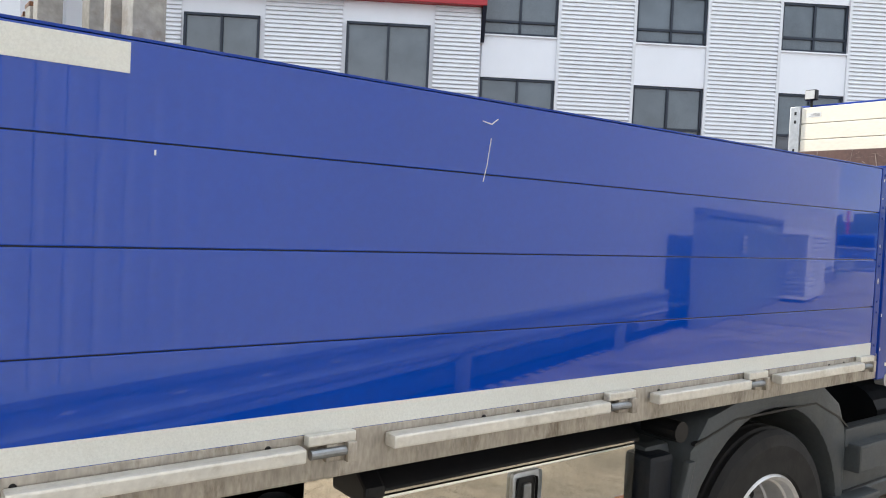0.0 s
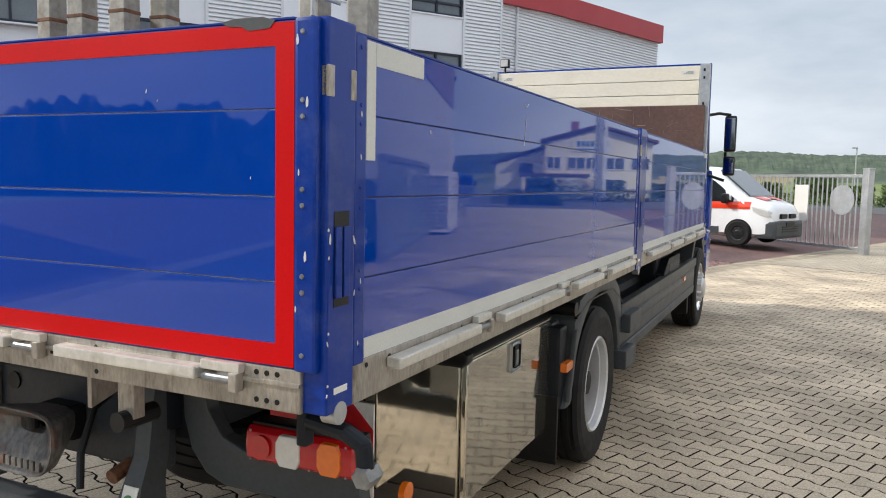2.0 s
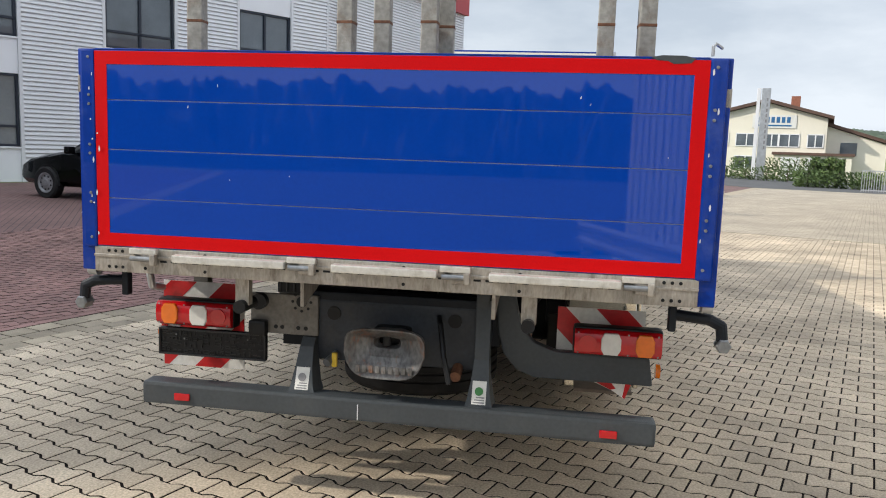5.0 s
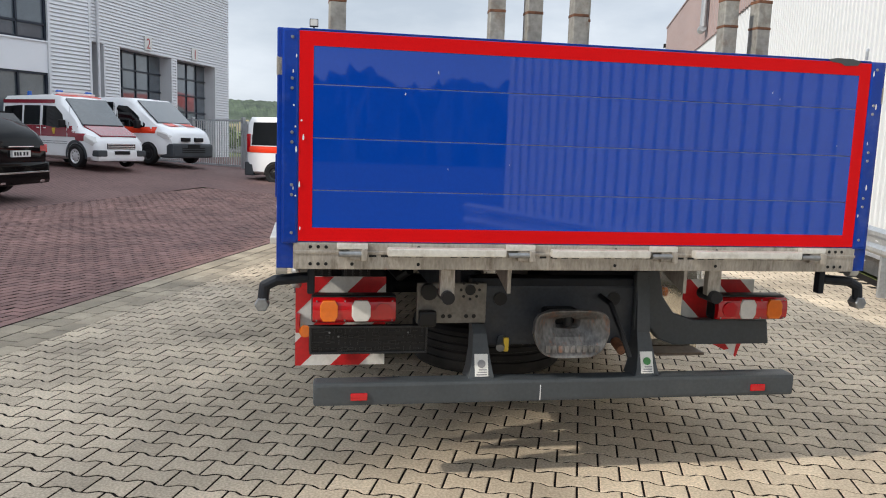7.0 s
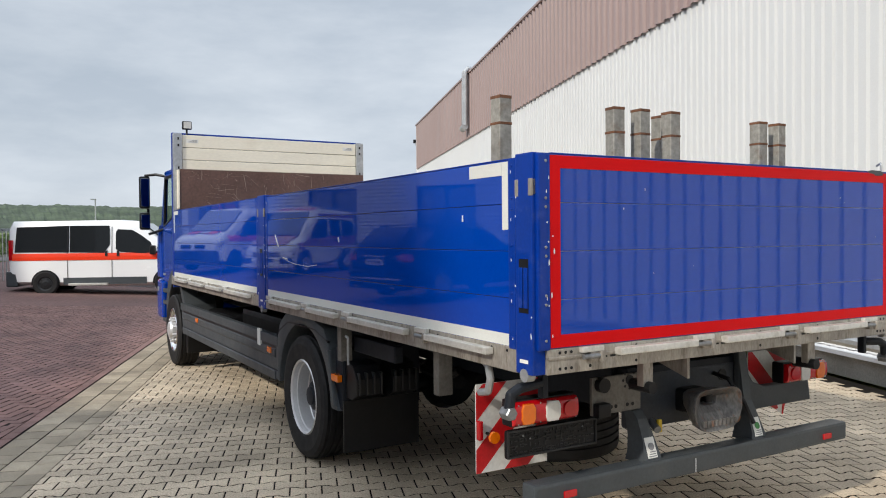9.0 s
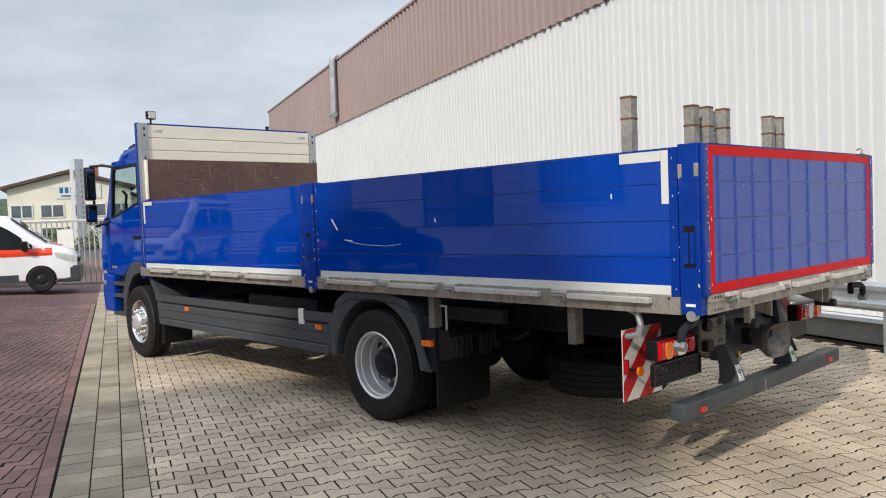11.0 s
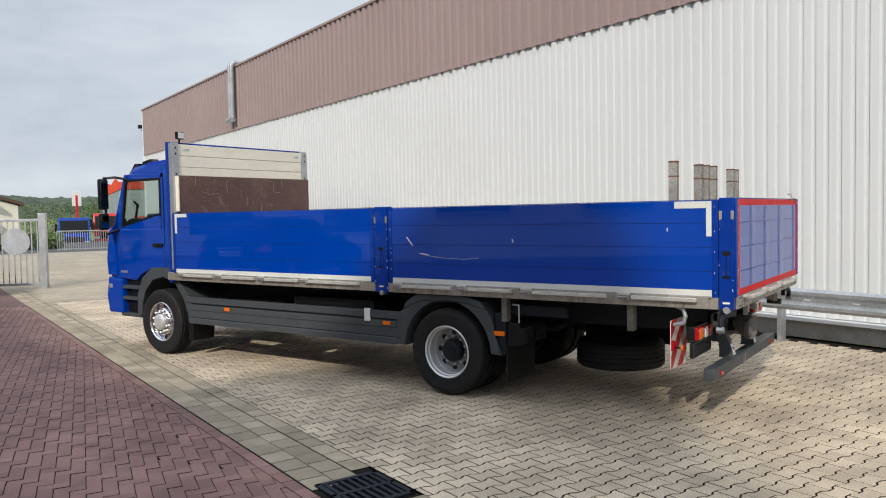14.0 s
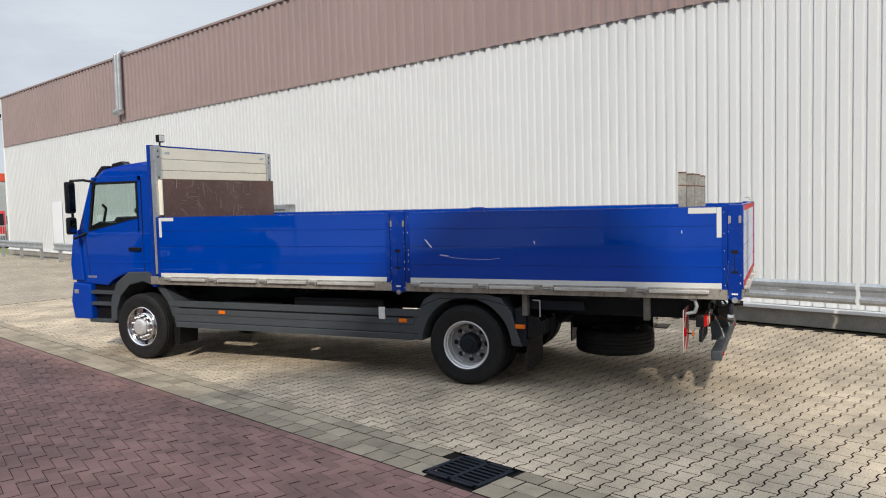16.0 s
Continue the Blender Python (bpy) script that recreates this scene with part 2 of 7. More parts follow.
FOREST = mat("woodland_green", (0.034, 0.058, 0.030), 0.85, var=0.35, big=0.04, small=0.25, col2=(0.058, 0.084, 0.045), pieces=0.3)
BARK = mat("bark", (0.09, 0.07, 0.05), 0.9, var=0.2)
VAN_WHITE = mat("white_car_paint", (0.82, 0.83, 0.84), 0.25, var=0.02, coat=0.8)
STRIPE = mat("signal_red_stripe", (0.85, 0.05, 0.012), 0.3, var=0.04, coat=0.4)
FIRE_RED = mat("dark_red_car_paint", (0.25, 0.008, 0.022), 0.25, var=0.05, coat=0.8)
TRUCK_RED = mat("red_truck_paint", (0.55, 0.012, 0.02), 0.3, var=0.06, coat=0.6)
CAR_BLACK = mat("black_car_paint", (0.002, 0.002, 0.0025), 0.12, var=0.1, coat=0.22, spec=0.05)
BLUE_LAMP = mat("blue_beacon_lens", (0.01, 0.10, 0.45), 0.12, coat=0.8)
CREAM_WALL = mat("cream_render", (0.78, 0.74, 0.63), 0.85, var=0.05, big=0.4, bump=0.002, bscale=60)
ROOF = mat("brown_roof_tiles", (0.11, 0.065, 0.05), 0.8, var=0.2, big=1)
CHIMNEY = mat("chimney_brick", (0.28, 0.11, 0.07), 0.85, var=0.2, big=5)
BLUE_PRINT = mat("blue_print", (0.03, 0.14, 0.32), 0.5)
ORANGE_SHEET = mat("orange_red_sheet", (0.62, 0.07, 0.03), 0.4, var=0.05)
SEAT = mat("dark_seat_fabric", (0.03, 0.03, 0.034), 0.9, var=0.2)
PANEL_GLASS = mat("frosted_panel", (0.25, 0.30, 0.31), 0.3, var=0.04, coat=0.3)

# ---- mesh helpers ----


def box(bm, x0, x1, y0, y1, z0, z1, bev=0.0, m=None):
    r = bmesh.ops.create_cube(bm, size=1)
    vs = r["verts"]
    bmesh.ops.scale(bm, vec=(x1 - x0, y1 - y0, z1 - z0), verts=vs)
    bmesh.ops.translate(bm, vec=((x0 + x1) / 2, (y0 + y1) / 2, (z0 + z1) / 2), verts=vs)
    if m:
        bmesh.ops.transform(bm, matrix=m, verts=vs)
    if bev:
        es = list({e for v in vs for e in v.link_edges})
        bmesh.ops.bevel(bm, geom=es, offset=bev, segments=2, affect="EDGES", profile=0.6)
    return bm


def lathe(bm, prof, c=(0, 0, 0), axis="y", seg=28, close=False):
    """Turns (radius, height) points round an axis through c."""
    rings = []
    for r, h in prof:
        ring = []
        for i in range(seg):
            a = 2 * math.pi * i / seg
            p, q = r * math.cos(a), r * math.sin(a)
            co = {"y": (p, h, q), "x": (h, p, q), "z": (p, q, h)}[axis]
            ring.append(bm.verts.new((co[0] + c[0], co[1] + c[1], co[2] + c[2])))
        rings.append(ring)
    for a, b in zip(rings, rings[1:] + ([rings[0]] if close else [])):
        for i in range(seg):
            j = (i + 1) % seg
            bm.faces.new((a[i], a[j], b[j], b[i]))
    if not close:
        for ring in (rings[0], rings[-1]):
            bm.faces.new(ring)
    return bm


def rod(bm, p0, p1, r, seg=10, r2=None):
    p0, p1 = Vector(p0), Vector(p1)
    d = p1 - p0
    m = Matrix.Translation((p0 + p1) / 2) @ d.to_track_quat("Z", "Y").to_matrix().to_4x4()
    bmesh.ops.create_cone(bm, cap_ends=True, segments=seg, radius1=r, radius2=r if r2 is None else r2, depth=d.length, matrix=m)
    return bm


def tube(bm, pts, r, seg=8):
    pts = [Vector(p) for p in pts]
    for a, b in zip(pts, pts[1:]):
        rod(bm, a, b, r, seg)
    for p in pts[1:-1]:
        bmesh.ops.create_uvsphere(bm, u_segments=seg, v_segments=6, radius=r * 1.0, matrix=Matrix.Translation(p))
    return bm


def prism(bm, pts, a, b, axis="y", bev=0.0):
    """Extrudes a polygon from a to b along an axis; pts are (x, z) for y, (y, z) for x, (x, y) for z."""
    def co(p, h):
        return {"y": (p[0], h, p[1]), "x": (h, p[0], p[1]), "z": (p[0], p[1], h)}[axis]
    va = [bm.verts.new(co(p, a)) for p in pts]
    vb = [bm.verts.new(co(p, b)) for p in pts]
    fs = [bm.faces.new(va), bm.faces.new(vb[::-1])]
    n = len(pts)
    for i in range(n):
        fs.append(bm.faces.new((va[i], vb[i], vb[(i + 1) % n], va[(i + 1) % n])))
    bmesh.ops.recalc_face_normals(bm, faces=fs)
    if bev:
        es = list({e for f in fs for e in f.edges})
        bmesh.ops.bevel(bm, geom=es, offset=bev, segments=2, affect="EDGES", profile=0.6)
    return bm


def part(name, bm, material, parent=None, label="", angle=14):
    me = bpy.data.meshes.new(name)
    bmesh.ops.recalc_face_normals(bm, faces=bm.faces)
    bm.to_mesh(me)
    bm.free()
    me.materials.append(material)
    if angle:
        me.shade_smooth()
        me.set_sharp_from_angle(angle=radians(angle))
    ob = new(name, me)
    if parent:
        ob.parent = parent
    if label:
        tagged(ob, label)
    return ob


def thing(name, label, category, group="", kind="", m=None):
    e = new(name)
    e.empty_display_size = 0.2
    tagged(e, label, category, group, kind)
    if m:
        e.matrix_basis = m
    return e


def piece(name, mesh, parent, m):
    o = new(name, mesh)
    o.parent = parent
    o.matrix_local = m
    return o


def mesh_of(bm, material, angle=30):
    me = bpy.data.meshes.new("piece")
    bmesh.ops.recalc_face_normals(bm, faces=bm.faces)
    bm.to_mesh(me)
    bm.free()
    me.materials.append(material)
    if angle:
        me.shade_smooth()
        me.set_sharp_from_angle(angle=radians(angle))
    return me


def B():
    return bmesh.new()


YARD = pose(0, 0, 0, 0, 0, -20)      # the yard's own axes: u along the hall, v from the hall to the offices


def unit(x):
    return max(0.0, min(1.0, x))


def rise2(u, v):
    """Height of the yard, with the swell in front of the workshop."""
    k = unit((23 - u) / 3)
    return rise(v) + k * unit((u - 12) / 3) * 0.055 * 4 * unit((v - 9) / 4) + k * unit((u - 15) / 3) * 0.015 * 4.5 * unit((v - 4.5) / 4.5)


def rise(v):
    return 0.034 * max(0.0, min(v, 13.0) - 4.5)

# ---- the ground ----
bm = B()
us = [-4000, -600, -120, -40, -4, 12, 21.5, 30, 45, 80, 160, 600, 4000]
vs_ = [-4000, -600, -120, -40, -12, -3.9, 3.8, 4.5, 13.0, 18.5, 30, 60, 160, 600, 4000]
grid = [[bm.verts.new((u, v, rise(v) - 0.06)) for v in vs_] for u in us]
for i in range(len(us) - 1):
    for j in range(len(vs_) - 1):
        bm.faces.new((grid[i][j], grid[i + 1][j], grid[i + 1][j + 1], grid[i][j + 1]))
ground = part("ground", bm, GRASS, label="")
ground.matrix_basis = YARD
tagged(ground, "wide green meadow ground running out to the horizon", "ground", kind="structure")


def sheet(name, u0, u1, v0, v1, z, material, label, cat, thick=0.03):
    b = B()
    vlist = [v0] + [v for v in (4.5, 9.0, 9.4, 13.0) if v0 < v < v1] + [v1]
    ulist = [u0] + [u for u in (-1.85, 12.0, 13.5, 15.0, 16.5, 18.0, 20.0, 23.0) if u0 < u < u1] + [u1]
    rows = [[b.verts.new((u, v, rise2(u, v) + z)) for v in vlist] for u in ulist]
    for r, s in zip(rows, rows[1:]):
        for k in range(len(vlist) - 1):
            b.faces.new((r[k], s[k], s[k + 1], r[k + 1]))
    o = part(name, b, material)
    o.matrix_basis = YARD
    return tagged(o, label, cat, kind="structure")


# far reaches of the paving, where single stones can no longer be told apart
def far_paving(name, base, col, cell, rot, mortar):
    m = bpy.data.materials.new(name)
    m.use_nodes = True
    t = m.node_tree
    bs = t.nodes["Principled BSDF"]
    geo = t.nodes.new("ShaderNodeNewGeometry")
    mp = t.nodes.new("ShaderNodeMapping")
    mp.inputs["Rotation"].default_value = (0, 0, radians(rot))
    br = t.nodes.new("ShaderNodeTexBrick")
    br.inputs["Scale"].default_value = 1.0
    br.inputs["Brick Width"].default_value, br.inputs["Row Height"].default_value = cell
    br.inputs["Mortar Size"].default_value = 0.006
    br.inputs["Color1"].default_value = (*[c * 0.9 for c in col], 1)
    br.inputs["Color2"].default_value = (*[c * 1.1 for c in col], 1)
    br.inputs["Mortar"].default_value = (*mortar, 1)
    no = t.nodes.new("ShaderNodeTexNoise")
    no.inputs["Scale"].default_value, no.inputs["Detail"].default_value = 0.6, 8
    rg = t.nodes.new("ShaderNodeMapRange")
    rg.inputs["From Min"].default_value, rg.inputs["From Max"].default_value = 0.3, 0.7
    rg.inputs["To Min"].default_value, rg.inputs["To Max"].default_value = 0.82, 1.12
    mx = t.nodes.new("ShaderNodeMix")
    mx.data_type, mx.blend_type = "RGBA", "MULTIPLY"
    mx.inputs[0].default_value = 1
    for a, b in ((geo.outputs["Position"], mp.inputs["Vector"]), (mp.outputs[0], br.inputs["Vector"]), (geo.outputs["Position"], no.inputs["Vector"]),
                 (no.outputs["Fac"], rg.inputs["Value"]), (br.outputs["Color"], mx.inputs["A"]), (rg.outputs[0], mx.inputs["B"]), (mx.outputs["Result"], bs.inputs["Base Color"])):
        t.links.new(a, b)
    bs.inputs["Roughness"].default_value = 0.87
    return m


STONE_FAR = far_paving("beige_paving", None, (0.40, 0.342, 0.262), (0.2, 0.14), 110, (0.12, 0.10, 0.078))
BRICK_FAR = far_paving("red_brown_paving", None, (0.166, 0.094, 0.085), (0.2, 0.1), -30, (0.055, 0.036, 0.033))
for a, b in ((-9.0, -4.28), (15.42, 46)):
    sheet("pavement_beige", a, b, -3.8, 3.85, -0.003, STONE_FAR, "beige concrete paving beside the white hall", "paving")
for a, b in ((-40, -4.22), (19.88, 46)):
    sheet("pavement_gutter", a, b, 3.85, 4.4, -0.004, SETT, "worn concrete gutter strip between the pavings", "paving")
for a, b, c, d in ((-40, -1.85, 4.4, 18.9), (15.0, 45, 4.4, 18.9), (-1.85, 15.0, 9.4, 18.9)):
    sheet("pavement_red", a, b, c, d, -0.003, BRICK_FAR, "red-brown brick paving of the yard", "paving")
# unseen ground, added dark so that the tailgate mirrors less light
sheet("yard_asphalt", -60, -9.0, -40, 3.85, -0.003, ASPHALT, "unseen grey asphalt added to darken the tailgate's reflection", "paving")
sheet("road", 46, 70, -60, 60, 0.004, ASPHALT, "grey asphalt road beyond the yard gate", "road")
sheet("forecourt_red", 45, 45.9, 4.4, 18.9, -0.004, BRICK_FAR, "red-brown paving strip before the road", "paving")

# ---- the white hall ----
U0, U1, VH, HTOP, HMID = -6.3, 37.6, -3.8, 7.44, 5.14


def trapezoid(bm, u0, u1, v, z0, z1, pitch, depth, rib=0.34):
    """A trapezoid sheet wall with upright ribs: facing +v."""
    n = int((u1 - u0) / pitch)
    top, bot = [], []
    for i in range(n + 1):
        u = u0 + i * pitch
        for du, dv in ((0, 0), (pitch * (1 - rib) * 0.5, 0), (pitch * (1 - rib) * 0.5 + pitch * 0.09, depth), (pitch * (1 - rib) * 0.5 + pitch * (rib + 0.09), depth), (pitch * (1 - rib) * 0.5 + pitch * (rib + 0.18), 0)):
            if u + du > u1:
                break
            bot.append(bm.verts.new((u + du, v + dv, z0)))
            top.append(bm.verts.new((u + du, v + dv, z1)))
    for i in range(len(top) - 1):
        bm.faces.new((bot[i], bot[i + 1], top[i + 1], top[i]))


hall = thing("hall_building", "large white and brown sheet-metal warehouse hall", "building", kind="structure", m=YARD)
bm = B()
box(bm, U0, U1, VH - 26, VH - 0.16, 0.0, HTOP)
part("hall_core", bm, WHITE_PANEL, hall)
bm = B()
trapezoid(bm, U0, U1, VH - 0.10, 0.30, HMID + 0.05, 0.183, 0.034, rib=0.60)
part("white_cladding", bm, WHITE_WALL, hall, "white trapezoid sheet cladding with upright ribs", angle=0)
bm = B()
trapezoid(bm, U0, U1, VH - 0.05, HMID, HTOP, 0.30, 0.05)
part("brown_cladding", bm, BROWN_WALL, hall, "brown upper sheet cladding", angle=0)
bm = B()
box(bm, U0, U1 + 0.02, VH - 0.2, VH + 0.03, HTOP, HTOP + 0.07, 0.01)
part("roof_edge", bm, BROWN_WALL, hall)
bm = B()
box(bm, U1, U1 + 0.06, VH - 26, VH - 0.02, 0, HTOP)
part("corner_trim", bm, WHITE_PANEL, hall)
bm = B()
box(bm, U0, U1, VH - 0.15, VH + 0.02, 0, 0.24, 0.01)
part("plinth", bm, CONCRETE, hall, "stained concrete plinth")
bm = B()
box(bm, U0, U1, VH - 0.14, VH + 0.06, 0.24, 0.29, 0.005)
part("drip_edge", bm, WHITE_PANEL, hall)
bm = B()
for du in (0.0, 0.22):
    tube(bm, [(24.0 + du, VH - 0.35, HTOP + 0.16), (24.0 + du, VH + 0.02, HTOP + 0.17), (24.0 + du, VH + 0.13, HTOP + 0.06), (24.0 + du, VH + 0.14, 5.55)], 0.085, 12)
tube(bm, [(23.95, VH + 0.16, 5.52), (24.40, VH + 0.16, 5.48)], 0.12, 12)
part("corner_lamp", tube(B(), [(U1 + 0.02, VH - 0.05, 6.45), (U1 + 0.45, VH - 0.05, 6.50), (U1 + 0.55, VH - 0.05, 6.62)], 0.035), GALV, hall)
part("lamp_head", box(B(), U1 + 0.45, U1 + 0.72, VH - 0.15, VH + 0.05, 6.60, 6.78, 0.02), BLACK, hall)
part("duct", bm, GALV, hall, "twin grey pipes running down the brown cladding")
bm = B()
box(bm, 30.6, 31.6, VH - 0.04, VH + 0.0, 0.4, 2.4, 0.01)
part("side_door", bm, WHITE_PANEL, hall, "plain white steel side door")

# ---- office block and workshop ----
VO, VW = 18.1, 19.0


def louvre(bm, u0, u1, v, z0, z1, pitch=0.130, depth=0.055):
    """Overlapping level slats facing -v, each leaning out towards its lower edge."""
    z, prev = z0, None
    prof = []
    while z < z1:
        prof += [(min(z + pitch * k, z1), -depth * d) for k, d in ((0.0, 0.0), (0.06, 1.0), (0.20, 1.0), (0.82, 0.45), (0.88, 0.0))]
        z += pitch
    prof.append((z1, 0))
    for zz, d in prof:
        a, b = bm.verts.new((u0, v + d, zz)), bm.verts.new((u1, v + d, zz))
        if prev:
            bm.faces.new((prev[0], prev[1], b, a))
        prev = (a, b)


def office_window(parent, u0, u1, v, z0, z1, mull=0.5, transom=0.28, blind=True):
    w = part("window", box(B(), u0 + 0.02, u1 - 0.02, v + 0.09, v + 0.12, z0, z1), OFFICE_GLASS, parent)
    f = B()
    t = 0.075
    for a in ((u0, u1, z0, z0 + t), (u0, u1, z1 - t, z1), (u0, u0 + t, z0, z1), (u1 - t, u1, z0, z1),
              (u0 + (u1 - u0) * mull - t / 2, u0 + (u1 - u0) * mull + t / 2, z0, z1)):
        box(f, a[0], a[1], v + 0.02, v + 0.10, a[2], a[3])
    if transom:
        box(f, u0, u1, v + 0.02, v + 0.10, z0 + (z1 - z0) * transom - t / 2, z0 + (z1 - z0) * transom + t / 2)
    part("frame", f, WINFRAME, w, "dark anthracite window frame")
    part("sill", box(B(), u0 - 0.03, u1 + 0.03, v - 0.05, v + 0.05, z0 - 0.05, z0, 0.006), WHITE_PANEL, w)
    return w


# the office front stands turned from the hall; its own u runs along that front, z from the yard
OFFICE = YARD @ pose(9.15, 20.76, 0.0, 0, 0, -14.7)
office = thing("office_building", "three-storey office block with silver corrugated cladding, white panels and red fascia", "building", kind="structure", m=OFFICE)
OE = 13.5
bays = [(-0.03, 2.35), (4.87, 7.15), (9.58, 11.75)]
ROWS_Z = [(1.25, 3.34), (4.38, 6.25), (7.60, 9.15)]
part("office_core", box(B(), -0.1, OE, 0.13, 13, -0.1, 10.0), WHITE_PANEL, office)
spans, last = [], -0.1
for p in bays:
    spans.append((last, p[0]))
    last = p[1]
spans.append((last, OE))
for a, b in spans[1:]:
    part("corrugated_panel", (lambda q: (louvre(q, a + 0.1, b - 0.1, 0.0, -0.1, 9.98), q)[1])(B()), GREY_SHEET, office, "silver sheet with level slats", angle=0)
    q = B()
    box(q, a, a + 0.1, -0.06, 0.13, -0.1, 9.98)
    box(q, b - 0.1, b, -0.06, 0.13, -0.1, 9.98)
    part("trim_strip", q, GREY_SHEET, office)
for a, b in bays:
    zs = [-0.1] + [z for w in ROWS_Z for z in w] + [9.98]
    for z0, z1 in zip(zs[::2], zs[1::2]):
        part("white_panel", box(B(), a, b, 0.0, 0.12, z0, z1, 0.006), WHITE_PANEL, office)
    for z0, z1 in ROWS_Z:
        office_window(office, a, b, 0.0, z0, z1)
part("fascia", box(B(), -0.6, OE + 0.2, -0.25, 13.1, 9.96, 11.6, 0.02), RED_FASCIA, office, "red sheet fascia along the roof")
# the lower projecting part with its own red fascia and single-pane windows
part("projecting_block", box(B(), -11.5, -0.12, -0.45, 12, -0.1, 8.3), WHITE_PANEL, office)
for a, b in ((-6.75, -4.40), (-1.55, -0.14), (-11.4, -9.3)):
    part("corrugated_panel", (lambda q: (louvre(q, a, b, -0.47, -0.1, 8.28), q)[1])(B()), GREY_SHEET, office, "silver sheet with level slats", angle=0)
for a, b in ((-4.26, -1.68), (-9.2, -6.9)):
    for z0, z1 in ((1.9, 3.9), (5.62, 7.62)):
        office_window(office, a, b, -0.60, z0, z1, transom=0)
part("fascia", box(B(), -11.6, 0.02, -0.75, 12.1, 8.28, 9.5, 0.02), RED_FASCIA, office, "red sheet fascia of the lower block")
part("fascia_bracket", prism(B(), [(-0.72, 8.28), (-0.05, 8.28), (-0.05, 7.3), (-0.15, 7.3)], -0.10, 0.02, "x"), WINFRAME, office)

# unseen masses added to cast the shade on the truck and red paving
wing = thing("gabled_building", "unseen silver clad building added to shade the truck and the yard", "building", kind="structure", m=YARD @ pose(0, 0, 0.3))
part("wing_core", box(B(), -22, -3.4, VO, VO + 13, -0.4, 10.9, 0.02), GREY_SHEET, wing)
q = B()
prism(q, [(-17.3, 0.0), (-8.2, 0.0), (-8.2, 10.2), (-11.4, 15.9), (-12.6, 16.9), (-13.5, 16.8), (-17.3, 10.1)], VO + 0.9, VO + 12.8, "y")
part("gabled_block", q, GREY_SHEET, wing, "unseen steep block shaped to cast the shade on the truck")
part("rear_block", box(B(), -14.0, 1.5, 24.0, 31.0, 0.0, 15.9, 0.02), GREY_SHEET, wing, "unseen tall block added to shade the red paving")

workshop = thing("workshop_building", "silver corrugated workshop with red fascia and numbered gates", "building", kind="structure", m=YARD @ pose(0, 0, 0.3))
WO, WE = 21.8, 36.6
gates = [(24.55, 25.5), (26.5, 30.7), (31.1, 35.06)]
q = B()
box(q, WO, WE, VW + 0.9, VW + 16, -0.3, 8.7)
part("workshop_core", q, GREY_SHEET, workshop)
last = WO
for a, b in gates + [(WE, WE)]:
    part("corrugated_panel", (lambda r: (louvre(r, last, a, VW, -0.3, 4.62), r)[1])(B()), GREY_SHEET, workshop, angle=0)
    last = b
q = B()
louvre(q, WO, WE, VW, 4.62, 8.8)
part("corrugated_panel", q, GREY_SHEET, workshop, angle=0)
for i, (a, b) in enumerate(gates):
    g = part("sectional_gate", box(B(), a, b, VW + 0.55, VW + 0.6, -0.2, 4.62), OFFICE_GLASS, workshop, "glazed sectional workshop gate with dark frame")
    q = B()
    n = 6
    for k in range(n + 1):
        z = -0.2 + k * 4.82 / n
        box(q, a, b, VW + 0.50, VW + 0.62, z - 0.035, z + 0.035)
    for k in range(5):
        u = a + k * (b - a) / 4
        box(q, u - 0.03, u + 0.03, VW + 0.50, VW + 0.62, -0.2, 4.62)
    part("frame", q, WINFRAME, g)
    q = B()
    for uu in (a, b):
        box(q, uu - 0.06, uu + 0.06, VW - 0.04, VW + 0.9, -0.2, 4.66)
    box(q, a, b, VW - 0.04, VW + 0.9, 4.6, 4.7)
    part("reveal", q, GREY_SHEET, g)
q = B()
prism(q, [(WO, 8.5), (WO, 9.2), (27.2, 9.6), (WE + 0.15, 9.6), (WE + 0.15, 8.7), (27.2, 8.7)], VW - 0.25, VW + 16.2, "y")
part("fascia", q, RED_FASCIA, workshop, "red sheet fascia along the roof")
q = B()
tube(q, [(25.0, VW - 0.1, 8.6), (25.0, VW - 0.1, 0)], 0.06)
part("downpipe", q, GREY_SHEET, workshop)
for n, u in (("2", 28.63), ("1", 32.8)):
    s = part("number_sign", box(B(), u - 0.28, u + 0.28, VW - 0.10, VW - 0.06, 4.72, 5.30), STICKER, workshop, "white sign with a red gate number")
    fc = bpy.data.curves.new("digit", "FONT")
    fc.body, fc.size, fc.align_x, fc.extrude = n, 0.62, "CENTER", 0.004
    fc.materials.append(RED_FASCIA)
    tx = new("digit", fc)
    tx.parent = s
    tx.matrix_local = pose(u, VW - 0.105, 4.79, 90, 0, 0)

# ---- the flatbed truck ----
truck = thing("flatbed_truck", "blue two-axle flatbed truck with drop sides and red-taped tailgate", "truck")
BZ0, BZ1 = 1.136, 1.922                     # the side boards' lower and upper edge
SEAMS = [BZ0, 1.343, 1.540, 1.738, BZ1]

# chassis
for s in (1, -1):
    part("chassis_rail", box(B(), 0.445, 8.6, s * 0.42 - 0.035, s * 0.42 + 0.035, 0.72, 0.98, 0.01), DARKSTEEL, truck)
for x in (0.42, 1.9, 2.45, 3.3, 4.5, 5.6, 6.6):
    part("cross_member", box(B(), x - 0.05, x + 0.05, -0.42, 0.42, 0.76, 0.94, 0.01), DARKSTEEL, truck)
for i in range(13):
    x = 0.5 + i * 0.53
    part("floor_bearer", box(B(), x - 0.04, x + 0.04, -1.16, 1.16, 1.0, 1.10, 0.004), DARKSTEEL, truck)
